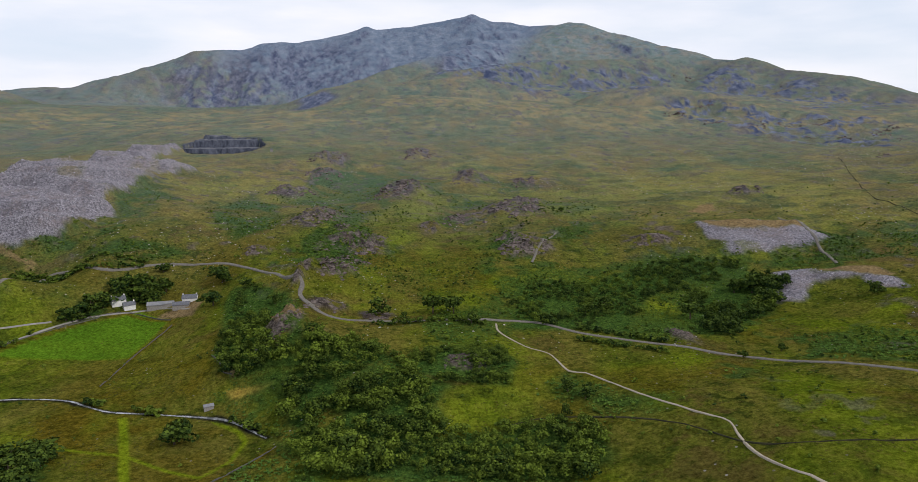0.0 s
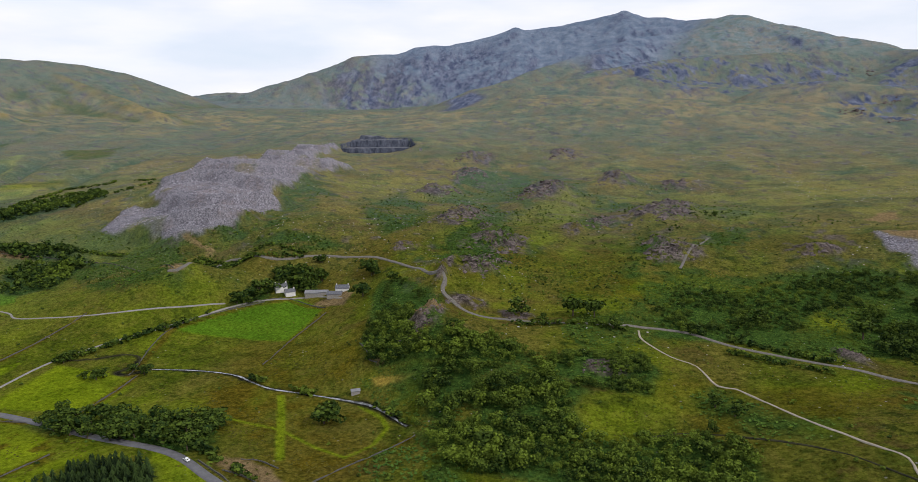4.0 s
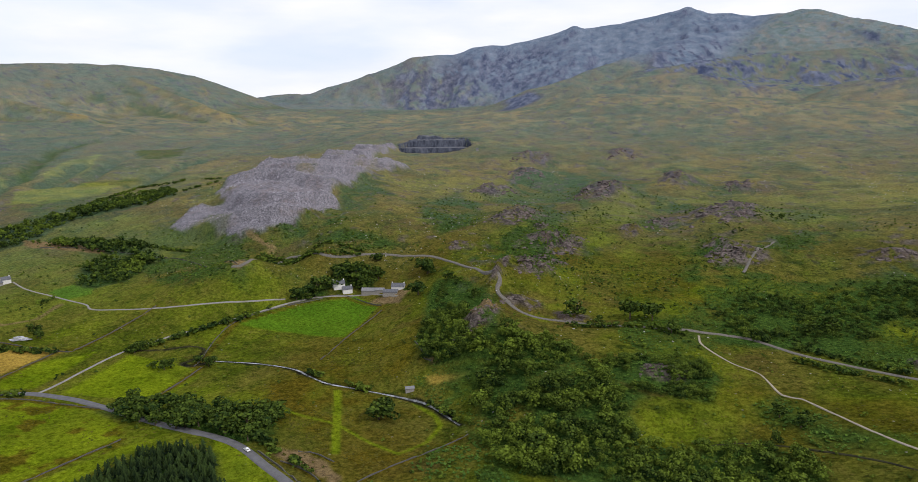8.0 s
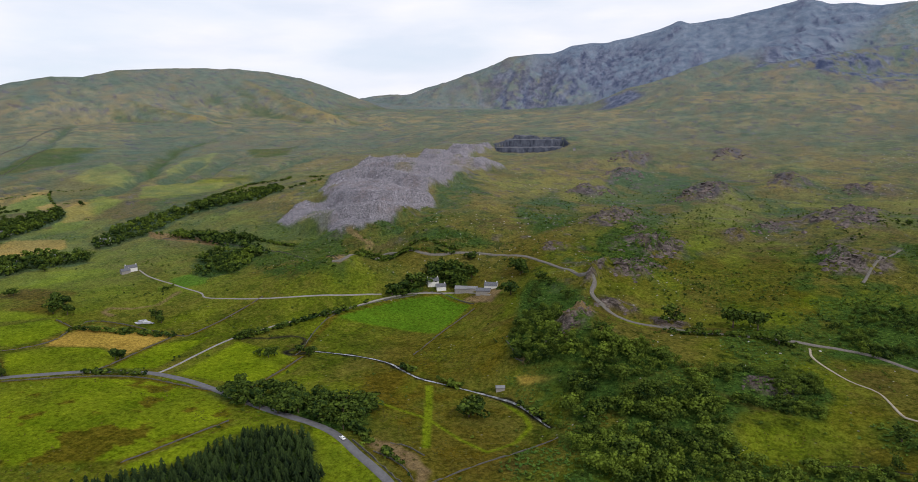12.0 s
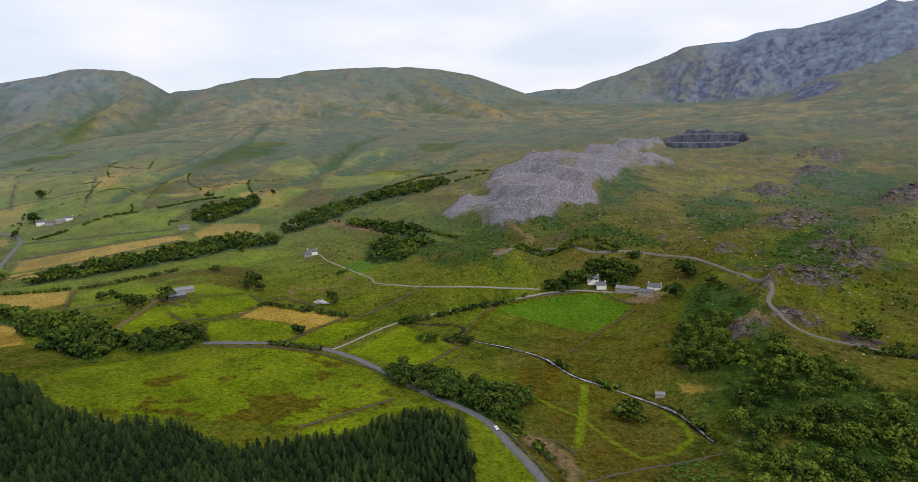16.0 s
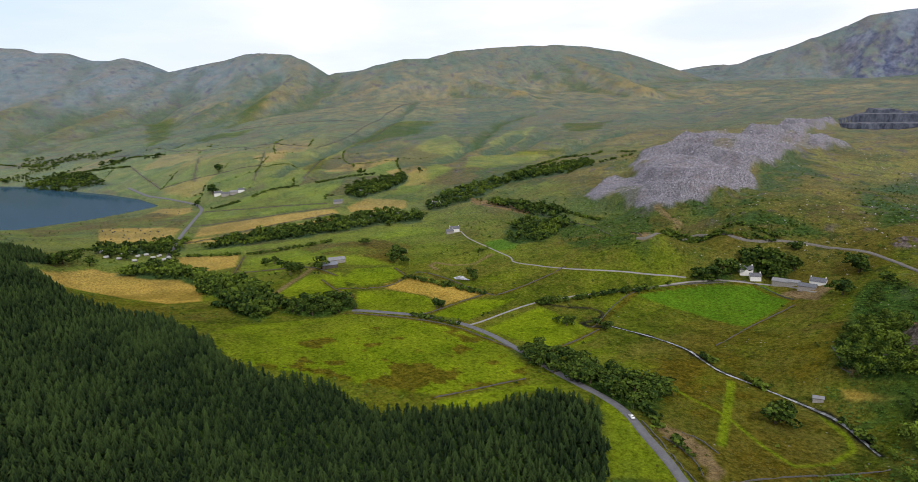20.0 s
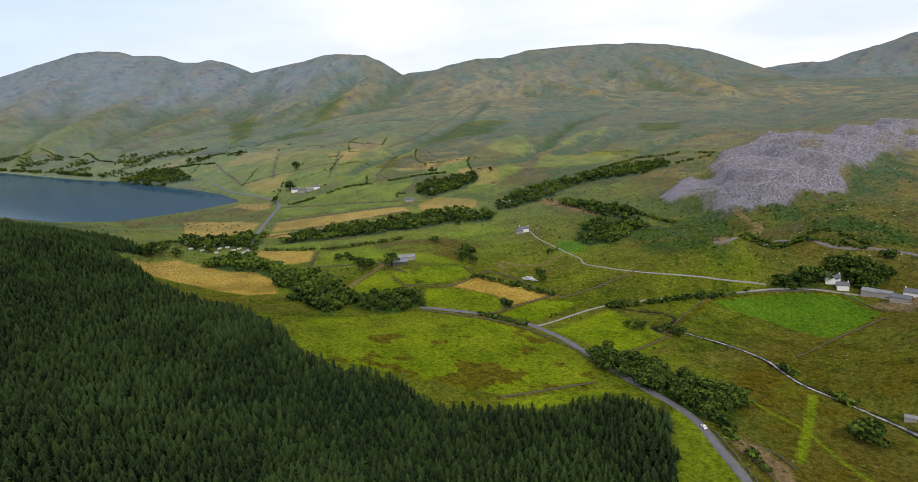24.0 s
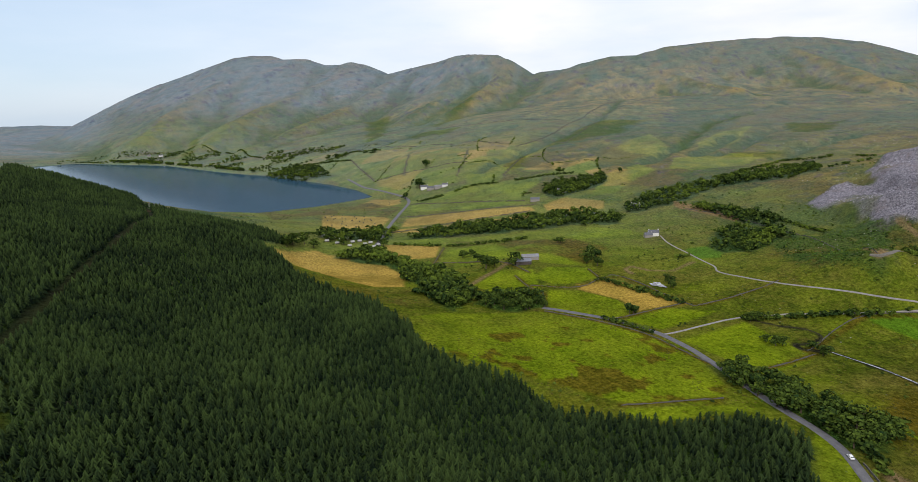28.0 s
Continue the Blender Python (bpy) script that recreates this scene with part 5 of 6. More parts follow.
def quarry(outline, floor, step, gap, label):
    """The cut faces and floors of a slate quarry, sunk into the hillside."""
    xs, ys = [p[0] for p in outline], [p[1] for p in outline]
    gx, gy = np.meshgrid(np.arange(min(xs) - 12, max(xs) + 12, gap), np.arange(min(ys) - 12, max(ys) + 12, gap))
    x, y = gx.ravel(), gy.ravel()
    m = area(outline, x, y, 3.0, 5.0, 61)
    rim = base_height(x, y) + 3.0 * fractal(x, y, 30, 3, 66)
    z = np.minimum(rim, benches(outline, floor, step, x, y)) * m + (height(x, y) + 0.3) * (1 - m)
    rows, cols = gx.shape
    i = (np.arange(rows - 1)[:, None] * cols + np.arange(cols - 1)[None]).ravel()
    quads = np.stack([i, i + 1, i + cols + 1, i + cols], -1)
    quads = quads[m[quads].max(1) > 0.05]
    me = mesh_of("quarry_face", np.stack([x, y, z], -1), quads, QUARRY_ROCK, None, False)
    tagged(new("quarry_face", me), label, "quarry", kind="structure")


quarry(QUARRY_PIT, *PITS[0][1:], 2.2, "dark slate quarry with stepped rock faces")


def build_lake():
    xs, ys = [p[0] for p in LAKE], [p[1] for p in LAKE]
    gx, gy = np.meshgrid(np.linspace(min(xs) - 60, max(xs) + 60, 60), np.linspace(min(ys) - 60, max(ys) + 60, 40))
    verts = np.stack([gx, gy, 0 * gx], -1).reshape(-1, 3)
    i = (np.arange(39)[:, None] * 60 + np.arange(59)[None]).ravel()
    me = mesh_of("lake", verts, np.stack([i, i + 1, i + 61, i + 60], -1), LAKE_WATER)
    tagged(new("lake", me), "calm dark blue lake below the hills", "lake", kind="structure")


build_lake()


def fine_line(line, step=4.0):
    """The line on the map, rounded by a spline and cut into short steps."""
    p = [Vector((*q, 0)) for q in line]
    p = [2 * p[0] - p[1]] + p + [2 * p[-1] - p[-2]]
    out = []
    for a, b, c, d in zip(p, p[1:], p[2:], p[3:]):
        n = max(1, int((c - b).length / step))
        for k in range(n):
            t = k / n
            out.append(0.5 * ((2 * b) + (c - a) * t + (2 * a - 5 * b + 4 * c - d) * t * t + (3 * b - a - 3 * c + d) * t**3))
    return out + [p[-2]]


def ribbon(name, line, width, lift, material, label, category, wander=0.0, kind="structure"):
    """A road, path or stream laid on the ground, with a slight crown."""
    pts = fine_line(line)
    n = len(pts)
    c = np.array([(q.x, q.y) for q in pts])
    d = np.gradient(c, axis=0)
    d /= np.linalg.norm(d, axis=1)[:, None]
    side = np.stack([d[:, 1], -d[:, 0]], -1)
    w = width / 2 * (1 + wander * fractal(c[:, 0], c[:, 1], 25, 2, 5))
    offs = (-1.15, -0.96, -0.4, 0.0, 0.4, 0.96, 1.15)
    rows = []
    ground = height(c[:, 0], c[:, 1])
    ground = np.convolve(np.pad(ground, 3, mode="edge"), np.ones(7) / 7, "valid")
    for o in offs:
        q = c + side * (o * w)[:, None]
        own = height(q[:, 0], q[:, 1])
        zz = np.maximum(own, ground) if abs(o) < 1 else own - 0.6
        rows.append(np.column_stack([q, zz + (lift * (1 - 0.15 * abs(o)) if abs(o) < 1 else 0)]))
    verts = np.stack(rows, 1).reshape(-1, 3)
    k = len(offs)
    i = (np.arange(n - 1)[:, None] * k + np.arange(k - 1)[None]).ravel()
    me = mesh_of(name, verts, np.stack([i, i + 1, i + k + 1, i + k], -1), material)
    return tagged(new(name, me), label, category, kind=kind)


ribbon("road", MAIN_ROAD, 5.0, 0.35, TARMAC, "grey tarmac valley road between verges", "road")
ribbon("farm_lane", FARM_LANE, 1.9, 0.3, CONCRETE, "narrow pale lane leading to the farm", "lane")
ribbon("hill_lane", HILL_LANE, 1.6, 0.3, CONCRETE, "narrow pale lane winding over pasture", "lane")
ribbon("lake_road", LAKE_ROAD, 5.5, 0.4, TARMAC, "pale road running towards the lake", "road")
ribbon("railway", RAILWAY, 3.2, 0.3, BALLAST, "pale ballast track bed along the hillside", "track")
ribbon("footpath", FOOTPATH, 1.15, 0.25, GRAVEL, "worn pale gravel footpath", "path", 0.3)
ribbon("incline", INCLINE, 2.2, 0.3, BALLAST, "old grey stone quarry incline", "incline", 0.2)
ribbon("tip_incline", INCLINE_TIP, 2.4, 0.4, BALLAST, "old stone incline beside the slate tip", "incline", 0.2)
ribbon("moor_stream", MOOR_STREAM, 0.9, 0.2, PEAT, "dark peaty stream down the moor", "stream", 0.9)
ribbon("ditch", DITCH, 1.0, 0.2, PEAT, "narrow dark peaty ditch through rough grass", "ditch", 0.6)
ribbon("river", RIVER, 1.4, 0.15, RIVER_WATER, "small silvery river in a grassy flat", "river", 0.4)
ribbon("river_bend", RIVER_BEND, 1.2, 0.15, PEAT, "small dark meandering stream", "stream", 0.5)


# ---- woods ----
def spruce_shape(levels, points, seed):
    """A spruce one metre high: drooping, ragged skirts of branches round a point; the last column is the tone."""
    rng = np.random.RandomState(seed)
    verts, tris = [], []
    for k in range(levels):
        top = 1.0 - 0.80 * k / levels
        low = top - 1.3 / levels
        rad = 0.06 + 0.22 * ((k + 1) / levels) ** 0.7
        first = len(verts)
        lean = rng.normal(0, 0.012, 2)
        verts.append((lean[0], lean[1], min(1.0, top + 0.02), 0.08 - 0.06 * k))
        turn = rng.rand() * 6.3
        for q in range(2 * points):
            a = turn + math.pi * (q + rng.uniform(-0.3, 0.3)) / points
            tip = q % 2 == 0
            r = rad * (rng.uniform(0.75, 1.4) if tip else rng.uniform(0.3, 0.5))
            droop = rng.uniform(-0.05, 0.05) if tip else 0.09 + rng.uniform(-0.02, 0.03)
            # tips light like new shoots; gaps between darkened, shade put into the tone
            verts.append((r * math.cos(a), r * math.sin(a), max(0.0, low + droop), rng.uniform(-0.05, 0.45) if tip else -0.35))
        for q in range(2 * points):
            tris.append((first, first + 1 + q, first + 1 + (q + 1) % (2 * points)))
    return np.array(verts), np.array(tris)


def crown_shape(leaves, seed, lumps=7, size=0.17, low=0.18):
    """A broadleaf crown one metre high: leaf sprays over several rounded lumps, with gaps; the last column is the tone."""
    rng = np.random.RandomState(seed)
    mids = [(rng.normal(0, 0.18), rng.normal(0, 0.18), rng.uniform(low + 0.15, 0.78), rng.uniform(0.13, 0.24)) for _ in range(lumps)]
    mids.append((0, 0, 0.70, 0.24))
    verts, tris = [], []
    for _ in range(leaves):
        *c, reach = mids[rng.randint(len(mids))]
        d = rng.normal(size=3)
        d[2] = abs(d[2]) - 0.3
        d /= np.linalg.norm(d)
        p = np.array(c) + d * reach * rng.uniform(0.8, 1.08)
        p[2] = min(max(p[2], low * 0.6), 1.0)
        n = d + rng.normal(size=3) * 0.3
        n /= np.linalg.norm(n)
        u = np.cross(n, rng.normal(size=3))
        u /= np.linalg.norm(u)
        v = np.cross(n, u)
        w = size * rng.uniform(0.6, 1.2)
        # sprays on top are lighter, those beneath darker: self-shading put into the tone
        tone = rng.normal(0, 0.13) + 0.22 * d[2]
        first = len(verts)
        verts += [(*q, tone) for q in (p + u * w * 0.6, p + v * w * 0.5 + n * 0.02, p - u * w * 0.6 - n * 0.03, p - v * w * 0.5 - n * 0.02)]
        tris += [(first, first + 1, first + 2), (first, first + 2, first + 3)]
    return np.array(verts), np.array(tris)


def planting(outline, gap, seed, keep=1.0, clearings=0.0, rag=4.0):
    """Tree places in an outline, on a shaken grid of that gap in metres."""
    rng = np.random.RandomState(seed)
    xs, ys = [p[0] for p in outline], [p[1] for p in outline]
    gx, gy = np.meshgrid(np.arange(min(xs), max(xs), gap), np.arange(min(ys), max(ys), gap))
    x = gx.ravel() + rng.uniform(-0.45, 0.45, gx.size) * gap
    y = gy.ravel() + rng.uniform(-0.45, 0.45, gx.size) * gap
    ok = inside(outline, x + rag * fractal(x, y, 4 * rag + 14, 3, seed), y + rag * fractal(x, y, 4 * rag + 14, 3, seed + 1)) & (rng.rand(x.size) < keep)
    for glade in GLADE.values():
        ok &= ~inside(glade, x + 3 * fractal(x, y, 20, 2, seed), y + 3 * fractal(x, y, 20, 2, seed + 1))
    if clearings:
        ok &= fractal(x, y, 38, 3, seed + 7) < clearings
    return x[ok], y[ok]


def grove(name, x, y, high, shapes, material, label, category, seed, broad=1.0, sink=0.2, tall=None, tips=0.0, mean=0.46):
    """Many trees joined into one mesh."""
    rng = np.random.RandomState(seed)
    z = height(x, y)
    pick = rng.randint(len(shapes), size=len(x))
    h = high * (rng.uniform(0.75, 1.2, len(x)) if tall is None else rng.uniform(*tall, len(x))) * (1 + 0.18 * fractal(x, y, 60, 3, seed))
    turn, wide, tone = rng.uniform(0, 6.3, len(x)), broad * rng.uniform(0.85, 1.2, len(x)), np.clip(rng.normal(mean, 0.24, len(x)) + 0.35 * fractal(x, y, 35, 3, seed + 3), 0, 1)
    allv, allt, tint, count = [], [], [], 0
    for s, (v, t) in enumerate(shapes):
        k = np.where(pick == s)[0]
        c, n = np.cos(turn[k])[:, None], np.sin(turn[k])[:, None]
        vx = (v[None, :, 0] * c - v[None, :, 1] * n) * (h * wide)[k][:, None] + x[k][:, None]
        vy = (v[None, :, 0] * n + v[None, :, 1] * c) * (h * wide)[k][:, None] + y[k][:, None]
        vz = v[None, :, 2] * h[k][:, None] + z[k][:, None] - sink
        allv.append(np.stack([vx, vy, vz], -1).reshape(-1, 3))
        allt.append((t[None] + (count + np.arange(len(k)) * len(v))[:, None, None]).reshape(-1, 3))
        own = v[None, :, 3] if v.shape[1] > 3 else 0 * v[None, :, 2]
        # tips makes tops lighter and lower parts darker, shade put into the tint
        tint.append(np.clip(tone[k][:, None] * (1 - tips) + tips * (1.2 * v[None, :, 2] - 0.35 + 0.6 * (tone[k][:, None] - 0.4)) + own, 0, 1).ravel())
        count += len(k) * len(v)
    me = mesh_of(name, np.concatenate(allv), np.concatenate(allt), material, np.concatenate(tint), False)
    return tagged(new(name, me), label, category, kind="stuff")


NEAR_SPRUCE = [spruce_shape(5, 4, k) for k in range(6)]
FAR_SPRUCE = [spruce_shape(3, 3, 20 + k) for k in range(4)]
CROWNS = [crown_shape(280, 40 + k, 8, 0.10) for k in range(6)]
SMALL_CROWNS = [crown_shape(60, 60 + k, 5, 0.22) for k in range(5)]

for k, (name, outline) in enumerate(CONIFER.items()):
    fx, fy = planting(outline, 3.08, 300 + k)
    clear_of = (from_line(RIDE, fx, fy) > 4.5) & ~inside(DIRT["clearing"], fx, fy)
    fx, fy = fx[clear_of], fy[clear_of]
    seen = np.hypot(fx, fy)
    ahead = (np.degrees(np.arctan2(-fx, fy)) < 116) & (seen < 1500)
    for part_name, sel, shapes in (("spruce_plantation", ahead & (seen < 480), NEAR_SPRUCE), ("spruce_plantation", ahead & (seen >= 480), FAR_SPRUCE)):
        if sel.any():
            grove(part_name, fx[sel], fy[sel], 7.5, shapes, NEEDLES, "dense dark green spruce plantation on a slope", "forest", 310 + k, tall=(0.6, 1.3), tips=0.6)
LONE_WOODS = {"roadside_wood": (7.0, 8.6, "dark broadleaf tree in the roadside wood"), "farm_clump": (7.0, 7.0, "broadleaf tree sheltering the farm"), "farm_clump_b": (7.0, 6.5, "broadleaf tree beside the farm lane"), "valley_wood_low": (8.5, 7.5, "dark broadleaf tree in a valley clump"), "upper_clump": (12.0, 9.0, "dark tree in a clump above the hay fields")}
for k, (name, outline) in enumerate(WOOD.items()):
    cx = sum(math.hypot(*p) for p in outline) / len(outline)
    open_wood = name in ("scrub_wood", "tip_wood_east", "rail_scrub", "lane_clump", "cutting_wood")
    if name in LONE_WOODS:
        continue
    wx, wy = planting(outline, 3.6 if name == "knoll_scrub" else 5.0 if cx < 700 else 7.0, 330 + k, 0.75 if open_wood else 0.97, 0.3 if open_wood else 0.8, 12.0 if open_wood else 6.0)
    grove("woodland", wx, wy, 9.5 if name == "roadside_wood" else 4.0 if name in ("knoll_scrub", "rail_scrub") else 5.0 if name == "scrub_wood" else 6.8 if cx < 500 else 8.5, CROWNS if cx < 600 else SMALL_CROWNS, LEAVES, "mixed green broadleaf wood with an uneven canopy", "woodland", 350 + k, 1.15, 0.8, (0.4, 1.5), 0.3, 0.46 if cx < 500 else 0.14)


def shore_trees():
    """Loose clumps of trees along the far shore and the foot of the hill."""
    x, y = planting(HILL_FOOT, 11.0, 391, 0.9, rag=10.0)
    ok = (fractal(x, y, 70, 4, 393) > 0.3) & (area(LAKE, x, y, 4) < 0.1)
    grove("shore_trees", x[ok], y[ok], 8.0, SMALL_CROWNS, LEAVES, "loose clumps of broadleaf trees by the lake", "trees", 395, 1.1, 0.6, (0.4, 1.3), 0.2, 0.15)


shore_trees()


# ---- single trees, hedges and scrub ----
def part(name, data, material, parent, label=""):
    """One mesh, from a bmesh or ready-made, under a thing or a part."""
    if isinstance(data, bmesh.types.BMesh):
        me = bpy.data.meshes.new(name)
        data.to_mesh(me)
        data.free()
        me.materials.append(material)
    else:
        me = data
    ob = new(name, me)
    ob.parent = parent
    return tagged(ob, label)


def trunk_bmesh(rng):
    """A tapered, leaning trunk of a tree one metre high, with three limbs."""
    bm = bmesh.new()

    def limb(a, b, r0, r1, sides=5):
        a, b = Vector(a), Vector(b)
        q = (b - a).to_track_quat("Z", "Y").to_matrix()
        rings = []
        for p, r in ((a, r0), (b, r1)):
            rings.append([bm.verts.new(p + q @ Vector((r * math.cos(6.2832 * k / sides), r * math.sin(6.2832 * k / sides), 0))) for k in range(sides)])
        for k in range(sides):
            bm.faces.new((rings[0][k], rings[0][(k + 1) % sides], rings[1][(k + 1) % sides], rings[1][k]))

    lean = (rng.uniform(-0.03, 0.03), rng.uniform(-0.03, 0.03))
    limb((0, 0, -0.06), (lean[0], lean[1], 0.3), 0.04, 0.026)
    limb((lean[0], lean[1], 0.3), (0, 0, 0.7), 0.026, 0.01)
    for k in range(3):
        a = rng.uniform(0, 6.3)
        limb((lean[0], lean[1], 0.25 + 0.05 * k), (0.2 * math.cos(a), 0.2 * math.sin(a), 0.5 + 0.07 * k), 0.016, 0.006, 4)
    return bm


def make_tree(seed):
    rng = np.random.RandomState(seed)
    tree = new("tree")
    part("trunk", trunk_bmesh(rng), BARK, tree)
    v, t = crown_shape(330, seed + 5, 10, 0.125, 0.14)
    # random tone; the crown shape's painted shading is added to it
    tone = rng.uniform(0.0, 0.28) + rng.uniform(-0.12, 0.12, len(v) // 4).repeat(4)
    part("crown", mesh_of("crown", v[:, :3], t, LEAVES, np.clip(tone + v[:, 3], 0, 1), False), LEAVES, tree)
    return tagged(tree, "rounded green broadleaf tree standing in pasture", "tree", "single trees")


rng = random.Random(7)
MODELS = [make_tree(700 + 13 * k) for k in range(6)]
spare = {}
for name, places in TREES.items():
    for x, y, h in places:
        z = float(height(np.array([x]), np.array([y]))[0])
        k = rng.randrange(6)
        s = h * rng.uniform(1.3, 1.75)
        m = Matrix.LocRotScale((x, y, z - 0.1), Euler((0, 0, rng.uniform(0, 6.3))), (s * rng.uniform(1.15, 1.5), s * rng.uniform(1.15, 1.5), s))
        if k in spare:
            copy_thing(MODELS[k], m)
        else:
            spare[k] = m
for n, (name, (gap, tall, label)) in enumerate(LONE_WOODS.items()):
    tx, ty = planting(WOOD[name], gap, 360 + n, 0.97, rag=3.0)
    tz = height(tx, ty)
    for x, y, z in zip(tx, ty, tz):
        s = tall * rng.uniform(0.75, 1.35)
        m = Matrix.LocRotScale((x, y, z - 0.1), Euler((0, 0, rng.uniform(0, 6.3))), (s * rng.uniform(1.1, 1.5), s * rng.uniform(1.1, 1.5), s))
        tagged(copy_thing(MODELS[rng.randrange(6)], m), label, "tree", name.replace("_", " ").replace(" b", "") + " trees")
for k, m in spare.items():
    MODELS[k].matrix_basis = m

BUSHES = [crown_shape(26, 80 + k, 3, 0.34, 0.05) for k in range(5)]
for k, (name, line) in enumerate(HEDGES.items()):
    r = np.random.RandomState(400 + k)
    pts = np.array([(p.x, p.y) for p in fine_line(line, 2.6)])
    pts = np.repeat(pts, 2, 0) + r.normal(0, 1.3, (2 * len(pts), 2))
    pts = pts[r.rand(len(pts)) < 0.8]
    pts = pts[fractal(pts[:, 0], pts[:, 1], 40, 2, 400 + k) > -0.45]
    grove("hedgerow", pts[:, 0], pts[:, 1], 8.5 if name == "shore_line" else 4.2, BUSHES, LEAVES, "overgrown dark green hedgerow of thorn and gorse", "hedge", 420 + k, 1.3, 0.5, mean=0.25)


def scattered(count, seed, near, far, left, right):
    """Random places on the ground between two distances and two bearings."""
    r = np.random.RandomState(seed)
    a, d = np.radians(r.uniform(right, left, count)), np.sqrt(r.uniform(near**2, far**2, count))
    return -d * np.sin(a), d * np.cos(a)


def scrub():
    x, y = scattered(64000, 501, 250, 1250, 90, -40)
    z = height(x, y)
    woods = np.maximum(spread(WOOD, x, y, 4), spread(CONIFER, x, y, 8))
    fern = np.maximum(spread(BRACKEN, x, y, 10, 16), smooth(0.34, 0.54, fractal(x, y, 120, 5, 117)) * smooth(15, 30, z))
    kept = np.maximum(np.maximum(spread(LUSH, x, y, 3), spread(HAY, x, y, 3)), spread({"a": SCREE, "b": TIP_UPPER, "c": TIP_LOWER, "d": QUARRY_PIT}, x, y, 4))
    for line in (MAIN_ROAD, FARM_LANE, HILL_LANE, RAILWAY, FOOTPATH, RIVER, CROSS_B):
        kept = np.maximum(kept, smooth(7, 4, from_line(line, x, y)))
    wish = (0.03 + 0.32 * fern + 0.16 * smooth(0.3, 0.7, fractal(x, y, 60, 3, 503))) * (1 - kept) * (1 - woods) * smooth(1250, 600, np.hypot(x, y)) * 1.15
    ok = np.random.RandomState(502).rand(len(x)) < wish
    grove("scrub", x[ok], y[ok], 2.1, BUSHES, LEAVES, "scattered gorse and thorn bushes on the slope", "bushes", 504, 1.35, 0.4)


scrub()


def tuft_shape(seed, blades=4):
    """A low tuft one metre wide: a few fronds that lean outwards."""
    r = np.random.RandomState(seed)
    verts, tris = [], []
    for k in range(blades):
        a = 6.2832 * (k + r.uniform(-0.3, 0.3)) / blades
        c, n = math.cos(a), math.sin(a)
        out, up = r.uniform(0.45, 0.7), r.uniform(0.35, 0.7)
        first = len(verts)
        verts += [(-0.3 * n, 0.3 * c, 0.1), (0.3 * n, -0.3 * c, 0.1), (out * c, out * n, up)]
        tris.append((first, first + 1, first + 2))
    return np.array(verts), np.array(tris)


def undergrowth():
    """Bracken and tussocks on the near slopes and rough flats."""
    shapes = [tuft_shape(90 + k) for k in range(5)]
    x, y = scattered(120000, 521, 240, 760, 88, -38)
    r = np.random.RandomState(522)
    z = height(x, y)
    spots = fractal(x, y, 45, 4, 103)
    kept = np.maximum(spread(HAY, x, y, 2), spread({"a": SCREE, "b": TIP_UPPER, "c": TIP_LOWER}, x, y, 4))
    kept = np.maximum(kept, spread(CONIFER, x, y, 3))
    for line in (MAIN_ROAD, FARM_LANE, HILL_LANE, RAILWAY, FOOTPATH, RIVER, RIVER_BEND, CROSS_A, CROSS_B):
        kept = np.maximum(kept, smooth(5, 3, from_line(line, x, y)))
    green = spread(LUSH, x, y, 2)
    fern = np.maximum(spread(BRACKEN, x, y, 10, 16) * smooth(-0.5, 0.0, spots), smooth(0.38, 0.54, fractal(x, y, 120, 5, 117)) * smooth(15, 30, z))
    fern = fern * (1 - 0.9 * spread(MEADOW, x, y, 10))
    fern = np.maximum(fern, 0.8 * np.maximum(spread(WOOD, x, y, 3), area(GLADE["fern_bank"], x, y, 3) + area(GLADE["fern_corner"], x, y, 3))) * (1 - green)
    ok = r.rand(len(x)) < 0.75 * fern * (1 - kept)
    grove("bracken", x[ok], y[ok], 1.5, shapes, FERN, "thick green bracken covering the slope", "bracken", 523, 1.2, 0.15)
    sour = np.maximum(0.35, spread(RUSH, x, y, 5)) * (1 - 0.93 * green) * (1 - fern)
    sour = np.maximum(sour, area(LUSH["big_field"], x, y, 4) * smooth(0.2, 0.4, spots) * 0.6)
    ok = r.rand(len(x)) < 0.55 * sour * (1 - kept) * smooth(-0.6, 0.3, fractal(x, y, 22, 3, 525))
    grove("tussocks", x[ok], y[ok], 0.95, shapes, TUSSOCK, "rough straw and green grass tussocks", "grass", 526, 1.4, 0.1)


undergrowth()


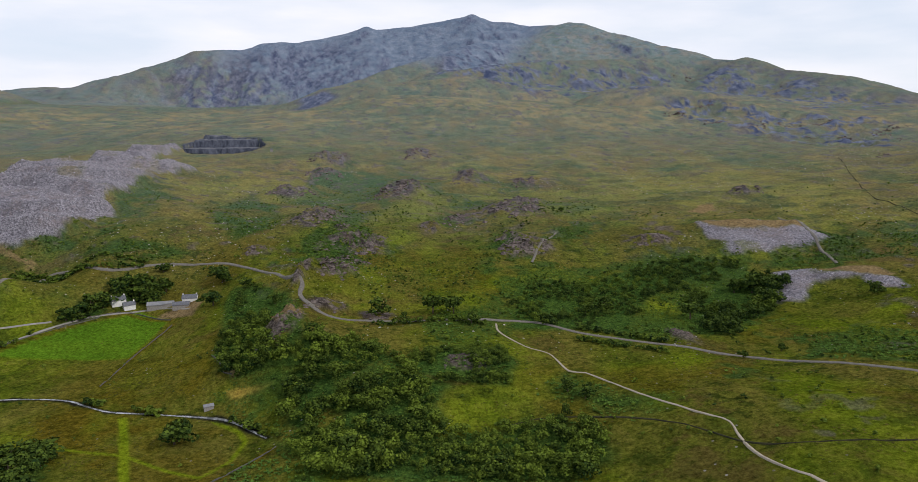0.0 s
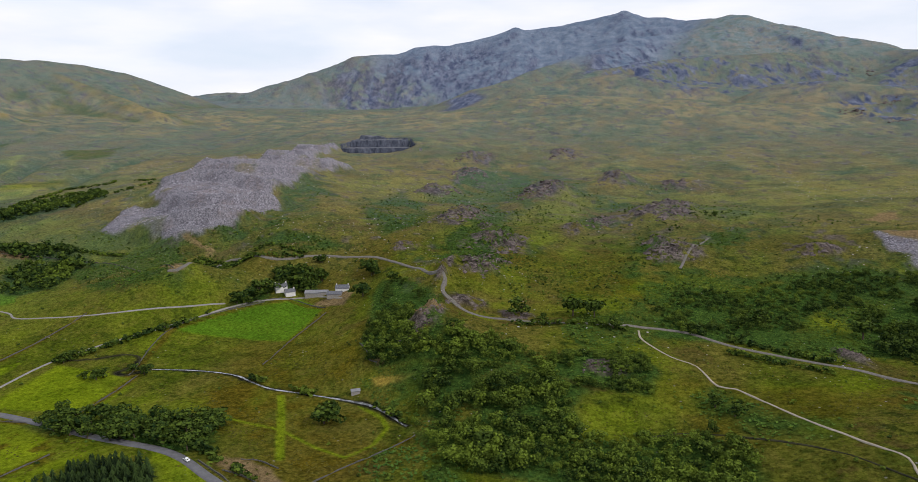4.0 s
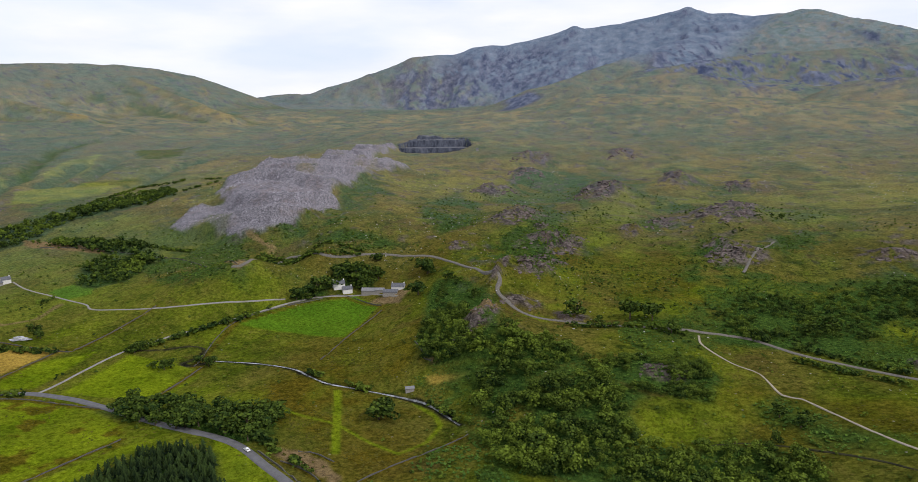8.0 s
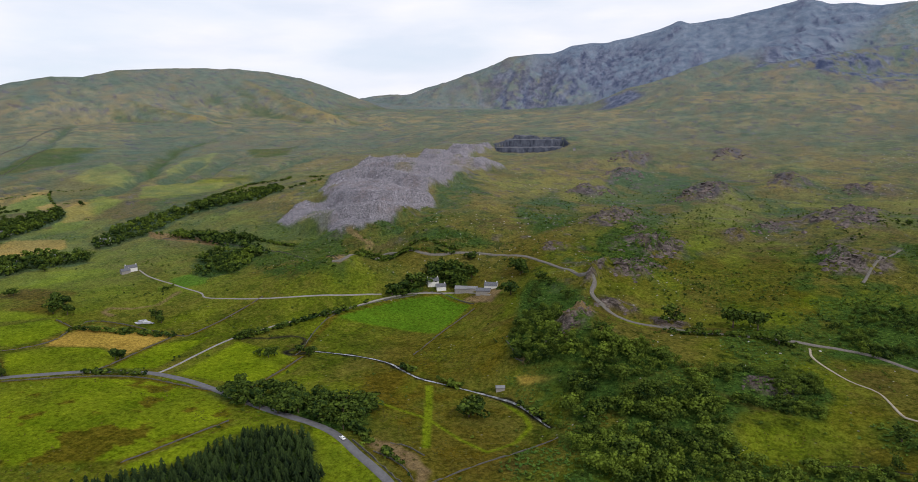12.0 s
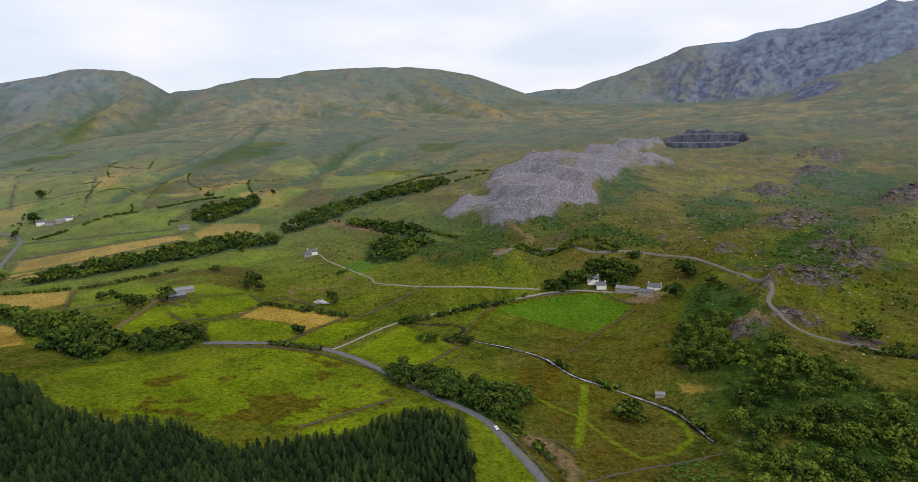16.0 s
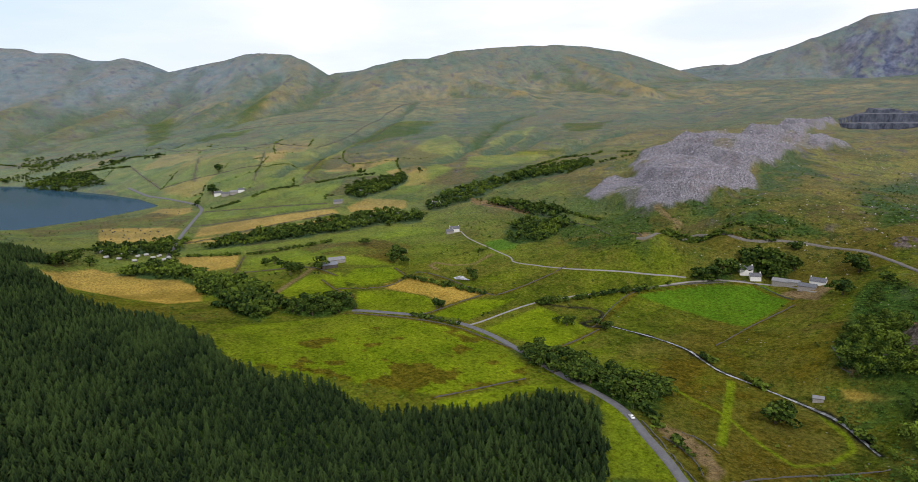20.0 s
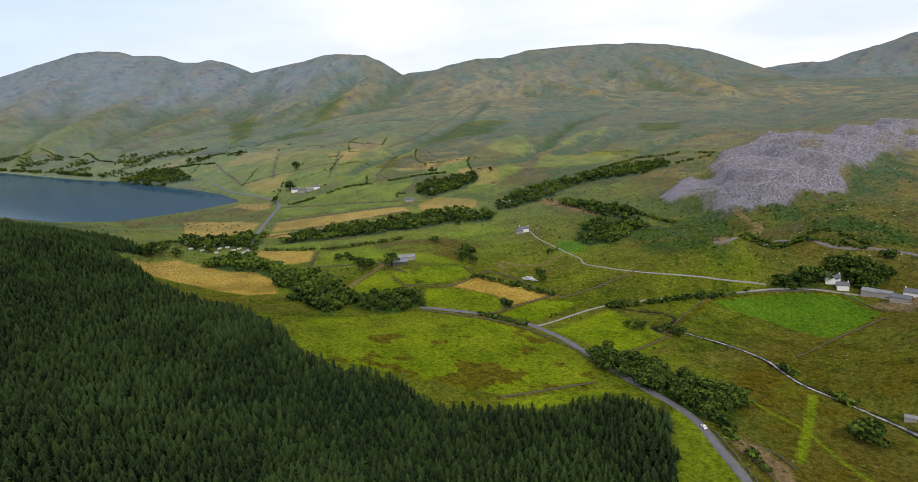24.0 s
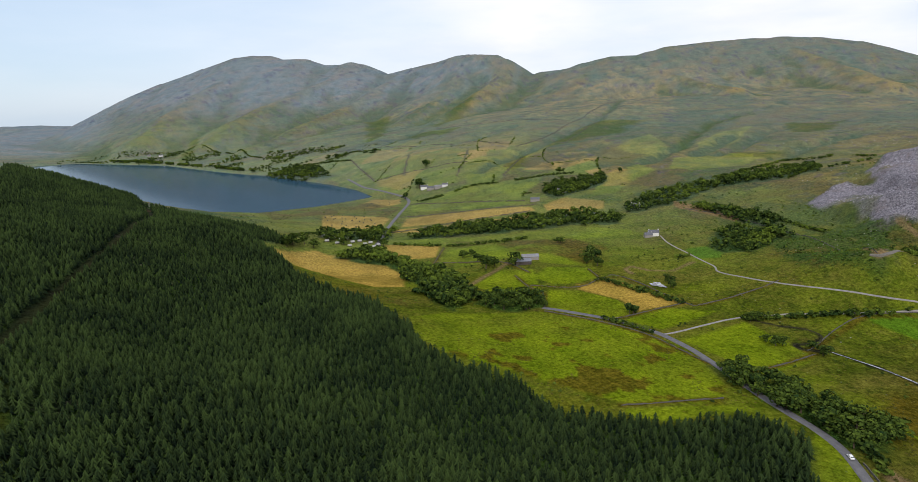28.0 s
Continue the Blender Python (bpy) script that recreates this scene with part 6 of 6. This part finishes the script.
def field_hedges():
    """Thorn hedges round the small walled fields."""
    r = np.random.RandomState(531)
    xs, ys = [p[0] for p in ENCLOSED], [p[1] for p in ENCLOSED]
    x, y = r.uniform(min(xs), max(xs), 60000), r.uniform(min(ys), max(ys), 60000)
    u = (0.52 * x + 0.85 * y + 18 * fractal(x, y, 160, 2, 44)) / 95
    v = (0.85 * x - 0.52 * y + 14 * fractal(x, y, 160, 2, 45)) / 120
    v = v + 0.37 * (np.floor(u) % 3)
    edge = np.minimum(np.abs(u - np.round(u)) * 95, np.abs(v - np.round(v)) * 120)
    ok = inside(ENCLOSED, x, y) & (edge < 1.5) & (fractal(x, y, 90, 2, 533) > 0.15)
    small = [crown_shape(13, 85 + k, 2, 0.5, 0.05) for k in range(4)]
    grove("field_hedges", x[ok], y[ok], 2.8, small, LEAVES, "broken thorn hedges between small fields", "hedges", 534, 1.3, 0.4)


field_hedges()


# ---- stone: crags, boulders, slate waste ----
def rock_shapes(count, seed, flat=0.7):
    out = []
    r = np.random.RandomState(seed)
    for _ in range(count):
        bm = bmesh.new()
        for _ in range(9):
            p = r.normal(size=3)
            p /= np.linalg.norm(p)
            bm.verts.new((p[0] * r.uniform(0.35, 0.55), p[1] * r.uniform(0.35, 0.55), p[2] * flat * r.uniform(0.35, 0.55)))
        hull = bmesh.ops.convex_hull(bm, input=bm.verts)
        bmesh.ops.delete(bm, geom=[g for g in hull["geom_interior"] if isinstance(g, bmesh.types.BMVert)], context="VERTS")
        bmesh.ops.triangulate(bm, faces=bm.faces)
        bm.verts.index_update()
        out.append((np.array([v.co[:] for v in bm.verts]), np.array([[v.index for v in f.verts] for f in bm.faces])))
        bm.free()
    return out


ROCKS = rock_shapes(8, 601)


def stones(name, x, y, size, material, label, category, seed, kind="stuff", lift=0.1):
    r = np.random.RandomState(seed)
    z = height(x, y)
    pick = r.randint(len(ROCKS), size=len(x))
    allv, allt, count = [], [], 0
    for s, (v, t) in enumerate(ROCKS):
        k = np.where(pick == s)[0]
        if not len(k):
            continue
        a = r.uniform(0, 6.3, len(k))[:, None]
        w = size[k][:, None]
        tilt = r.uniform(-0.35, 0.35, (len(k), 1))
        vx = (v[None, :, 0] * np.cos(a) - v[None, :, 1] * np.sin(a)) * w * 1.25 + x[k][:, None]
        vy = (v[None, :, 0] * np.sin(a) + v[None, :, 1] * np.cos(a)) * w + y[k][:, None]
        vz = v[None, :, 2] * w * r.uniform(0.8, 1.3, (len(k), 1)) + tilt * v[None, :, 0] * w + z[k][:, None] + lift * w
        allv.append(np.stack([vx, vy, vz], -1).reshape(-1, 3))
        allt.append((t[None] + (count + np.arange(len(k)) * len(v))[:, None, None]).reshape(-1, 3))
        count += len(k) * len(v)
    me = mesh_of(name, np.concatenate(allv), np.concatenate(allt), material, None, False)
    return tagged(new(name, me), label, category, kind=kind)


def outcrops():
    """Crags: ribs of tilted rocks, each rock a piece of its own."""
    r = np.random.RandomState(611)
    shapes = [mesh_of("rock", v, t, CRAG, None, False) for v, t in ROCKS]
    places = [(*c, int(min(90, 20 + 0.06 * c[2] * c[3]))) for c in CRAGS]
    places += [(ox, oy, rad, rad, 0.5 * rad, count) for ox, oy, rad, count in OUTCROPS["far"]]
    for ox, oy, wide, deep, high, count in places:
        crag = new("rock_outcrop")
        zc = float(height(np.array([float(ox)]), np.array([float(oy)]))[0])
        crag.location = (ox, oy, zc)
        ribs = r.uniform(-0.85, 0.85, 5)
        along = np.clip(r.normal(-0.25, 0.5, count), -1.1, 1.0)
        x = ox + wide * np.clip(ribs[r.randint(5, size=count)] + r.normal(0, 0.13, count) + 0.3 * along, -1.1, 1.1)
        y = oy + along * max(deep, 0.7 * wide)
        z = height(x, y)
        size = min(max(0.18 * wide, 1.7), 0.3 * high + 1.5, 7.5)
        for k in range(count):
            w = size * r.uniform(0.45, 1.55)
            rock = part("rock", shapes[r.randint(len(shapes))], CRAG, crag)
            rock.matrix_basis = Matrix.LocRotScale((x[k] - ox, y[k] - oy, z[k] - zc - 0.22 * w), Euler((r.uniform(-0.35, 0.35), r.uniform(-0.5, 0.1), r.uniform(-0.6, 0.6))), (1.6 * w, 1.5 * w, w * r.uniform(0.9, 1.8)))
        tagged(crag, "broken grey and russet crag breaking the grass", "rock", "crags")


outcrops()


def boulders():
    r = np.random.RandomState(640)
    x, y = scattered(16000, 641, 240, 1500, 45, -40)
    z = height(x, y)
    wish = smooth(0.05, 0.5, fractal(x, y, 110, 4, 643)) * 0.5 * smooth(12, 25, z) * (1 - spread(WOOD, x, y, 4)) * (1 - spread(LUSH, x, y, 3))
    ok = r.rand(len(x)) < wish
    x, y = x[ok], y[ok]
    stones("boulders", x, y, 0.5 + 1.3 * r.rand(len(x)) ** 3 + 0.0004 * np.hypot(x, y), PALE_STONE, "pale boulders strewn over the grass", "boulders", 645)


boulders()


def slate_waste():
    r = np.random.RandomState(650)
    for k, (outline, gap, big) in enumerate(((SCREE, 3.7, 1.25), (TIP_UPPER, 3.0, 1.5), (TIP_LOWER, 2.8, 1.4))):
        x, y = planting(outline, gap, 651 + k)
        keep = (fractal(x, y, 30, 3, 655) > -0.5) & (np.maximum(spread({n: DIRT[n] for n in ("tip_top", "tip_low_top")}, x, y, 2), 0) < 0.4)
        x, y = x[keep], y[keep]
        if k == 0:
            bx, by = planting(outline, 13.0, 671, 0.8)
            stones("slate_slabs", bx, by, 1.6 + 2.2 * r.rand(len(bx)) ** 2, SLATE, "large broken slate slabs on the tip", "slate tip", 672, lift=0.25)
        stones("slate_waste", x, y, big * (0.35 + r.rand(len(x)) ** 2), SLATE, "tipped heap of broken purple-grey slate", "slate tip", 660 + k)


slate_waste()


# ---- dry-stone walls ----
def stone_wall(line, seed, high=0.8, thick=0.5):
    pts = np.array([(p.x, p.y) for p in fine_line(line, 3.0)])
    if len(pts) < 2:
        return
    d = np.gradient(pts, axis=0)
    d /= np.linalg.norm(d, axis=1)[:, None] + 1e-9
    side = np.stack([d[:, 1], -d[:, 0]], -1)
    z = height(pts[:, 0], pts[:, 1])
    r = np.random.RandomState(seed)
    far = 1 + np.hypot(*pts.mean(0)) / 2500
    h = high * far * (0.8 + 0.4 * r.rand(len(pts)))
    h[r.rand(len(pts)) < 0.15] *= 0.35
    rows = [np.column_stack([pts + side * o * thick * far, z + k * h - 0.3]) for o, k in ((-0.6, 0.0), (-0.38, 1.0), (0.38, 1.0), (0.6, 0.0))]
    verts = np.stack(rows, 1).reshape(-1, 3)
    i = (np.arange(len(pts) - 1)[:, None] * 4 + np.arange(3)[None]).ravel()
    quads = np.stack([i, i + 1, i + 5, i + 4], -1)
    me = mesh_of("stone_wall", verts, quads, WALL_STONE, None, False)
    tagged(new("stone_wall", me), "old grey dry-stone field wall with gaps", "wall", "field walls")


for k, line in enumerate(WALLS.values()):
    stone_wall(line, 800 + k)


def beside(line, off):
    """A line on the map that runs beside another, that many metres to its right."""
    out = []
    for a, b in zip(line[:-1], line[1:]):
        d = Vector((b[0] - a[0], b[1] - a[1])).normalized()
        out.append(((a[0] + b[0]) / 2 + d.y * off, (a[1] + b[1]) / 2 - d.x * off))
    return out


stone_wall(beside(MAIN_ROAD[:6], 4.6), 850, 1.2)


# ---- houses ----
def box(bm, x0, x1, y0, y1, z0, z1):
    v = [bm.verts.new(p) for p in ((x0, y0, z0), (x1, y0, z0), (x1, y1, z0), (x0, y1, z0), (x0, y0, z1), (x1, y0, z1), (x1, y1, z1), (x0, y1, z1))]
    for f in ((3, 2, 1, 0), (4, 5, 6, 7), (0, 1, 5, 4), (1, 2, 6, 5), (2, 3, 7, 6), (3, 0, 4, 7)):
        bm.faces.new([v[k] for k in f])
    return bm


def boxed(*size):
    return box(bmesh.new(), *size)


def house(name, site, length, depth, eaves, pitch, wall_mat, roof_mat, label, category, turn=0.0, chimneys=0, windows=0, door=True, offset=(0, 0)):
    """A gabled building turned so that its long side lies square to the camera."""
    x, y = SITES[site][0] + offset[0], SITES[site][1] + offset[1]
    corners = np.array([(x - length / 2, y), (x + length / 2, y), (x, y - depth / 2), (x, y + depth / 2), (x, y)], float)
    z = float(height(corners[:, 0], corners[:, 1]).mean()) - 0.1
    base = new(name)
    face = math.atan2(y, x) + math.pi / 2
    base.matrix_basis = Matrix.LocRotScale((x, y, z), Euler((0, 0, face + radians(turn))), None)
    l, d, top = length / 2, depth / 2, eaves + pitch
    # walls with gables, 0.5 m thick at the eaves
    bm = bmesh.new()
    ring = [(-l, -d), (l, -d), (l, d), (-l, d)]
    low = [bm.verts.new((*p, -1.5)) for p in ring]
    up = [bm.verts.new((*p, eaves)) for p in ring]
    ga, gb = bm.verts.new((-l, 0, top - 0.1)), bm.verts.new((l, 0, top - 0.1))
    bm.faces.new((low[0], low[1], up[1], up[0]))
    bm.faces.new((low[2], low[3], up[3], up[2]))
    bm.faces.new((low[1], low[2], up[2], gb, up[1]))
    bm.faces.new((low[3], low[0], up[0], ga, up[3]))
    part("wall", bm, wall_mat, base)
    # two roof slopes with thickness and overhang
    for sy in (-1, 1):
        bm = bmesh.new()
        slope = pitch / d
        yo, zo = sy * (d + 0.4), eaves - 0.4 * slope
        pts = [(-l - 0.3, 0, top), (l + 0.3, 0, top), (l + 0.3, yo, zo), (-l - 0.3, yo, zo)]
        lo = [bm.verts.new(p) for p in pts]
        hi = [bm.verts.new((p[0], p[1], p[2] + 0.22)) for p in pts]
        bm.faces.new(hi)
        bm.faces.new(lo[::-1])
        for a in range(4):
            bm.faces.new((lo[a], lo[(a + 1) % 4], hi[(a + 1) % 4], hi[a]))
        bmesh.ops.recalc_face_normals(bm, faces=bm.faces)
        part("roof", bm, roof_mat, base)
    for k in range(chimneys):
        cx = (-1 if k == 0 else 1) * (l - 0.6)
        chimney = part("chimney", boxed(cx - 0.45, cx + 0.45, -0.4, 0.4, top - 0.8, top + 1.1), wall_mat, base)
        part("pot", boxed(cx - 0.14, cx + 0.14, -0.14, 0.14, top + 1.1, top + 1.5), CLAY, chimney)
    rows = ((1.0, 2.1),) if eaves < 4 else ((0.9, 2.1), (3.3, 4.4))
    for z0, z1 in rows:
        for k in range(windows):
            wx = -l + length * (k + 0.5) / windows
            if door and z0 < 1.5 and k == windows // 2:
                part("door", boxed(wx - 0.5, wx + 0.5, -d - 0.06, -d + 0.1, 0, 2.05), DARK_WOOD, base)
                continue
            w = part("window", boxed(wx - 0.6, wx + 0.6, -d - 0.05, -d + 0.1, z0, z1), PAINT, base)
            part("pane", boxed(wx - 0.5, wx + 0.5, -d - 0.07, -d - 0.052, z0 + 0.1, z1 - 0.1), GLASS, w)
    if category == "barn":
        part("door", boxed(-1.6, 1.6, -d - 0.06, -d + 0.1, 0, min(3.2, eaves - 0.3)), DARK_WOOD, base)
    return tagged(base, label, category)


house("farmhouse", "farmhouse", 11, 6.5, 4.8, 2.8, WHITEWASH, SLATE_ROOF, "whitewashed farmhouse with a grey slate roof", "house", 12, 2, 4, offset=(-4, 1))
house("farmhouse_wing", "farmhouse", 9, 6, 3.6, 2.4, WHITEWASH, SLATE_ROOF, "lower whitewashed wing beside the farmhouse", "house", 12, 1, 3, offset=(6, -1))
house("barn", "farm_barn", 15, 7, 3.6, 2.0, STONE_WALL, SHEET_ROOF, "long stone barn with a pale sheet roof", "barn", -14)
house("farm_shed", "farm_shed", 13, 8, 3.2, 1.8, STONE_WALL, SLATE_ROOF, "low stone farm shed with a slate roof", "barn", -10)
house("farm_cottage", "farm_cottage", 12, 7, 3.4, 2.4, WHITEWASH, SLATE_ROOF, "low white cottage beside the farmyard", "house", -10, 2, 3)
house("farm_store", "farm_store", 8, 5, 2.8, 1.4, STONE_WALL, SHEET_ROOF, "small stone store with a pale roof", "barn", -10)
house("pale_barn", "barn_pale", 18, 9, 4.0, 2.2, STONE_WALL, SHEET_ROOF, "large barn with a pale sheet roof", "barn", 8)
house("dark_barn", "barn_dark", 16, 9, 4.0, 2.2, DARK_WOOD, DARK_SHEET, "dark boarded barn with a blue-grey roof", "barn", 8)
house("hill_house", "hill_house", 12, 6.5, 4.6, 2.6, WHITEWASH, SLATE_ROOF, "white hill house at the end of a lane", "house", 10, 2, 4)
house("hill_cottage", "hill_cottage", 9, 6, 3.4, 2.2, STONE_WALL, SLATE_ROOF, "small stone cottage beside the lane", "house", 20, 1, 3)
house("white_house", "white_house", 12, 7, 4.8, 2.8, WHITEWASH, SLATE_ROOF, "white house in front of a wooded bank", "house", -15, 2, 4)
house("far_farmhouse", "far_farm_a", 14, 7, 4.8, 2.8, WHITEWASH, SLATE_ROOF, "white farmhouse among fields near the lake", "house", 5, 2, 4)
house("far_barn", "far_farm_b", 18, 9, 4.0, 2.4, STONE_WALL, SLATE_ROOF, "stone barn of the lakeside farm", "barn", -5)
house("far_barn", "far_farm_c", 18, 9, 4.0, 2.4, STONE_WALL, SHEET_ROOF, "pale-roofed barn of the lakeside farm", "barn", 15)
house("far_cottage", "far_farm_d", 11, 7, 4.0, 2.4, WHITEWASH, SLATE_ROOF, "white cottage at the lakeside farm", "house", 0, 1, 3)
house("stream_house", "stream_house_a", 12, 7, 4.2, 2.4, WHITEWASH, SLATE_ROOF, "white house beside the hedge trees", "house", 8, 1, 3)
house("stream_house", "stream_house_b", 13, 7, 4.2, 2.4, WHITEWASH, SHEET_ROOF, "white house with a pale roof in the trees", "house", 5, 1, 3)
house("stream_shed", "stream_house_c", 9, 6, 3.0, 1.6, WHITEWASH, SHEET_ROOF, "small white shed beside the trees", "shed", -10)
house("wood_house", "wood_house", 13, 7, 4.4, 2.6, STONE_WALL, SLATE_ROOF, "stone house half hidden in a wood", "house", 12, 2, 4)
house("shore_house", "shore_house_a", 13, 8, 4.4, 2.6, STONE_WALL, SLATE_ROOF, "white house on the far lake shore", "house", 0, 2, 5)
house("shore_house", "shore_house_b", 16, 8, 4.4, 2.6, WHITEWASH, SLATE_ROOF, "long white house on the far lake shore", "house", 0, 2, 5)
house("road_house", "road_house", 14, 8, 3.6, 2.2, STONE_WALL, SLATE_ROOF, "stone building at the road bend", "house", 0, 1, 3)
house("hut", "hut", 5.5, 3.6, 2.3, 0.8, STONE_WALL, SHEET_ROOF, "small stone hut with a pale roof by the river", "hut", 5)
house("winding_house", "moor_hut", 6, 5, 4.5, 1.6, STONE_WALL, SLATE_ROOF, "small ruined winding house on the moor", "hut", 0)


# ---- caravans on the camp site ----
def caravan():
    base = new("caravan")
    bm = boxed(-2.7, 2.7, -1.15, 1.15, 0.5, 2.5)
    bmesh.ops.bevel(bm, geom=bm.edges[:], offset=0.2, segments=2, affect="EDGES")
    part("body", bm, CARAVAN_SHELL, base)
    for wx in (-1.7, 0.0, 1.7):
        part("window", boxed(wx - 0.5, wx + 0.5, -1.18, -1.14, 1.3, 2.0), GLASS, base)
    part("skirt", boxed(-2.5, 2.5, -1.0, 1.0, -0.6, 0.5), DARK_WOOD, base)
    return tagged(base, "white static caravan on a wooded camp site", "caravan", "caravans")


VAN = caravan()
for k, (x, y) in enumerate(CAMP):
    z = float(height(np.array([float(x)]), np.array([float(y)]))[0])
    m = Matrix.LocRotScale((x, y, z + 0.3), Euler((0, 0, math.atan2(y, x) + math.pi / 2 + rng.uniform(-0.5, 0.5))), None)
    if k == 0:
        VAN.matrix_basis = m
    else:
        copy_thing(VAN, m)


# ---- a car on the valley road ----
def car():
    base = new("car")
    bm = bmesh.new()
    profile = [(-2.1, 0.35), (-2.15, 0.8), (-1.9, 0.95), (-1.3, 1.45), (0.5, 1.5), (1.15, 1.0), (2.0, 0.85), (2.1, 0.4)]
    left = [bm.verts.new((x, -0.85 if z < 1.1 else -0.68, z)) for x, z in profile]
    right = [bm.verts.new((x, 0.85 if z < 1.1 else 0.68, z)) for x, z in profile]
    bm.faces.new(left)
    bm.faces.new(right[::-1])
    for k in range(len(profile)):
        n = (k + 1) % len(profile)
        bm.faces.new((left[n], left[k], right[k], right[n]))
    bmesh.ops.recalc_face_normals(bm, faces=bm.faces)
    part("body", bm, PAINT, base)
    part("windscreen", boxed(0.62, 1.02, -0.6, 0.6, 1.16, 1.42), GLASS, base)
    part("rear_window", boxed(-1.75, -1.35, -0.6, 0.6, 1.12, 1.38), GLASS, base)
    for sy in (-1, 1):
        part("side_window", boxed(-1.1, 0.5, sy * 0.75 - 0.03, sy * 0.75 + 0.03, 1.08, 1.38), GLASS, base)
    for wx in (-1.3, 1.3):
        for wy in (-0.8, 0.8):
            bm = bmesh.new()
            bmesh.ops.create_cone(bm, cap_ends=True, segments=14, radius1=0.33, radius2=0.33, depth=0.22, matrix=Matrix.Translation((wx, wy, 0.33)) @ Matrix.Rotation(math.pi / 2, 4, "X"))
            wheel = part("wheel", bm, RUBBER, base)
            bm = bmesh.new()
            bmesh.ops.create_cone(bm, cap_ends=True, segments=12, radius1=0.2, radius2=0.2, depth=0.24, matrix=Matrix.Translation((wx, wy, 0.33)) @ Matrix.Rotation(math.pi / 2, 4, "X"))
            part("rim", bm, METAL, wheel)
    x, y = SITES["car"]
    pts = fine_line(MAIN_ROAD, 2.0)
    k = min(range(len(pts) - 1), key=lambda q: math.hypot(pts[q].x - x, pts[q].y - y))
    d = pts[k + 1] - pts[k]
    z = float(height(np.array([pts[k].x]), np.array([pts[k].y]))[0])
    base.matrix_basis = Matrix.LocRotScale((pts[k].x, pts[k].y, z + 0.45), Euler((0, 0, math.atan2(d.y, d.x))), None)
    tagged(base, "small white car driving along the valley road", "car")


car()


def pond():
    x, y = SITES["pond"]
    bm = bmesh.new()
    n = 28
    z = float(height(np.array([float(x)]), np.array([float(y)]))[0]) + 0.35
    ring = []
    for k in range(n):
        a = 6.2832 * k / n
        r = 1 + 0.25 * math.sin(3 * a + 1) + 0.12 * math.sin(7 * a)
        ring.append(bm.verts.new((x + 9 * r * math.cos(a), y + 5 * r * math.sin(a), z)))
    bm.faces.new(ring)
    me = bpy.data.meshes.new("pond")
    bm.to_mesh(me)
    bm.free()
    me.materials.append(RIVER_WATER)
    tagged(new("pond", me), "small shining pool in the pasture", "pond", kind="structure")


pond()


# ---- wrapped bales on the mown fields by the lake ----
def hay_bales():
    bm = bmesh.new()
    bmesh.ops.create_cone(bm, cap_ends=True, segments=14, radius1=0.75, radius2=0.75, depth=1.3)
    bmesh.ops.bevel(bm, geom=[e for e in bm.edges if abs(e.verts[0].co.z - e.verts[1].co.z) < 0.01], offset=0.12, segments=1, affect="EDGES")
    me = bpy.data.meshes.new("hay_bale")
    bm.to_mesh(me)
    bm.free()
    me.materials.append(BALE_WRAP)
    r = random.Random(77)
    for name, gap in (("lakeside", 17.0), ("causeway", 24.0)):
        x, y = planting(HAY[name], gap, 910, 0.75, rag=1.0)
        z = height(x, y)
        for k in range(len(x)):
            bale = new("hay_bale", me)
            bale.matrix_basis = Matrix.LocRotScale((x[k], y[k], z[k] + 0.68), Euler((math.pi / 2, 0, r.uniform(0, 3.1))), (1.15, 1.15, 1.15))
            tagged(bale, "round black plastic-wrapped bale on mown grass", "bale", "wrapped bales")


hay_bales()
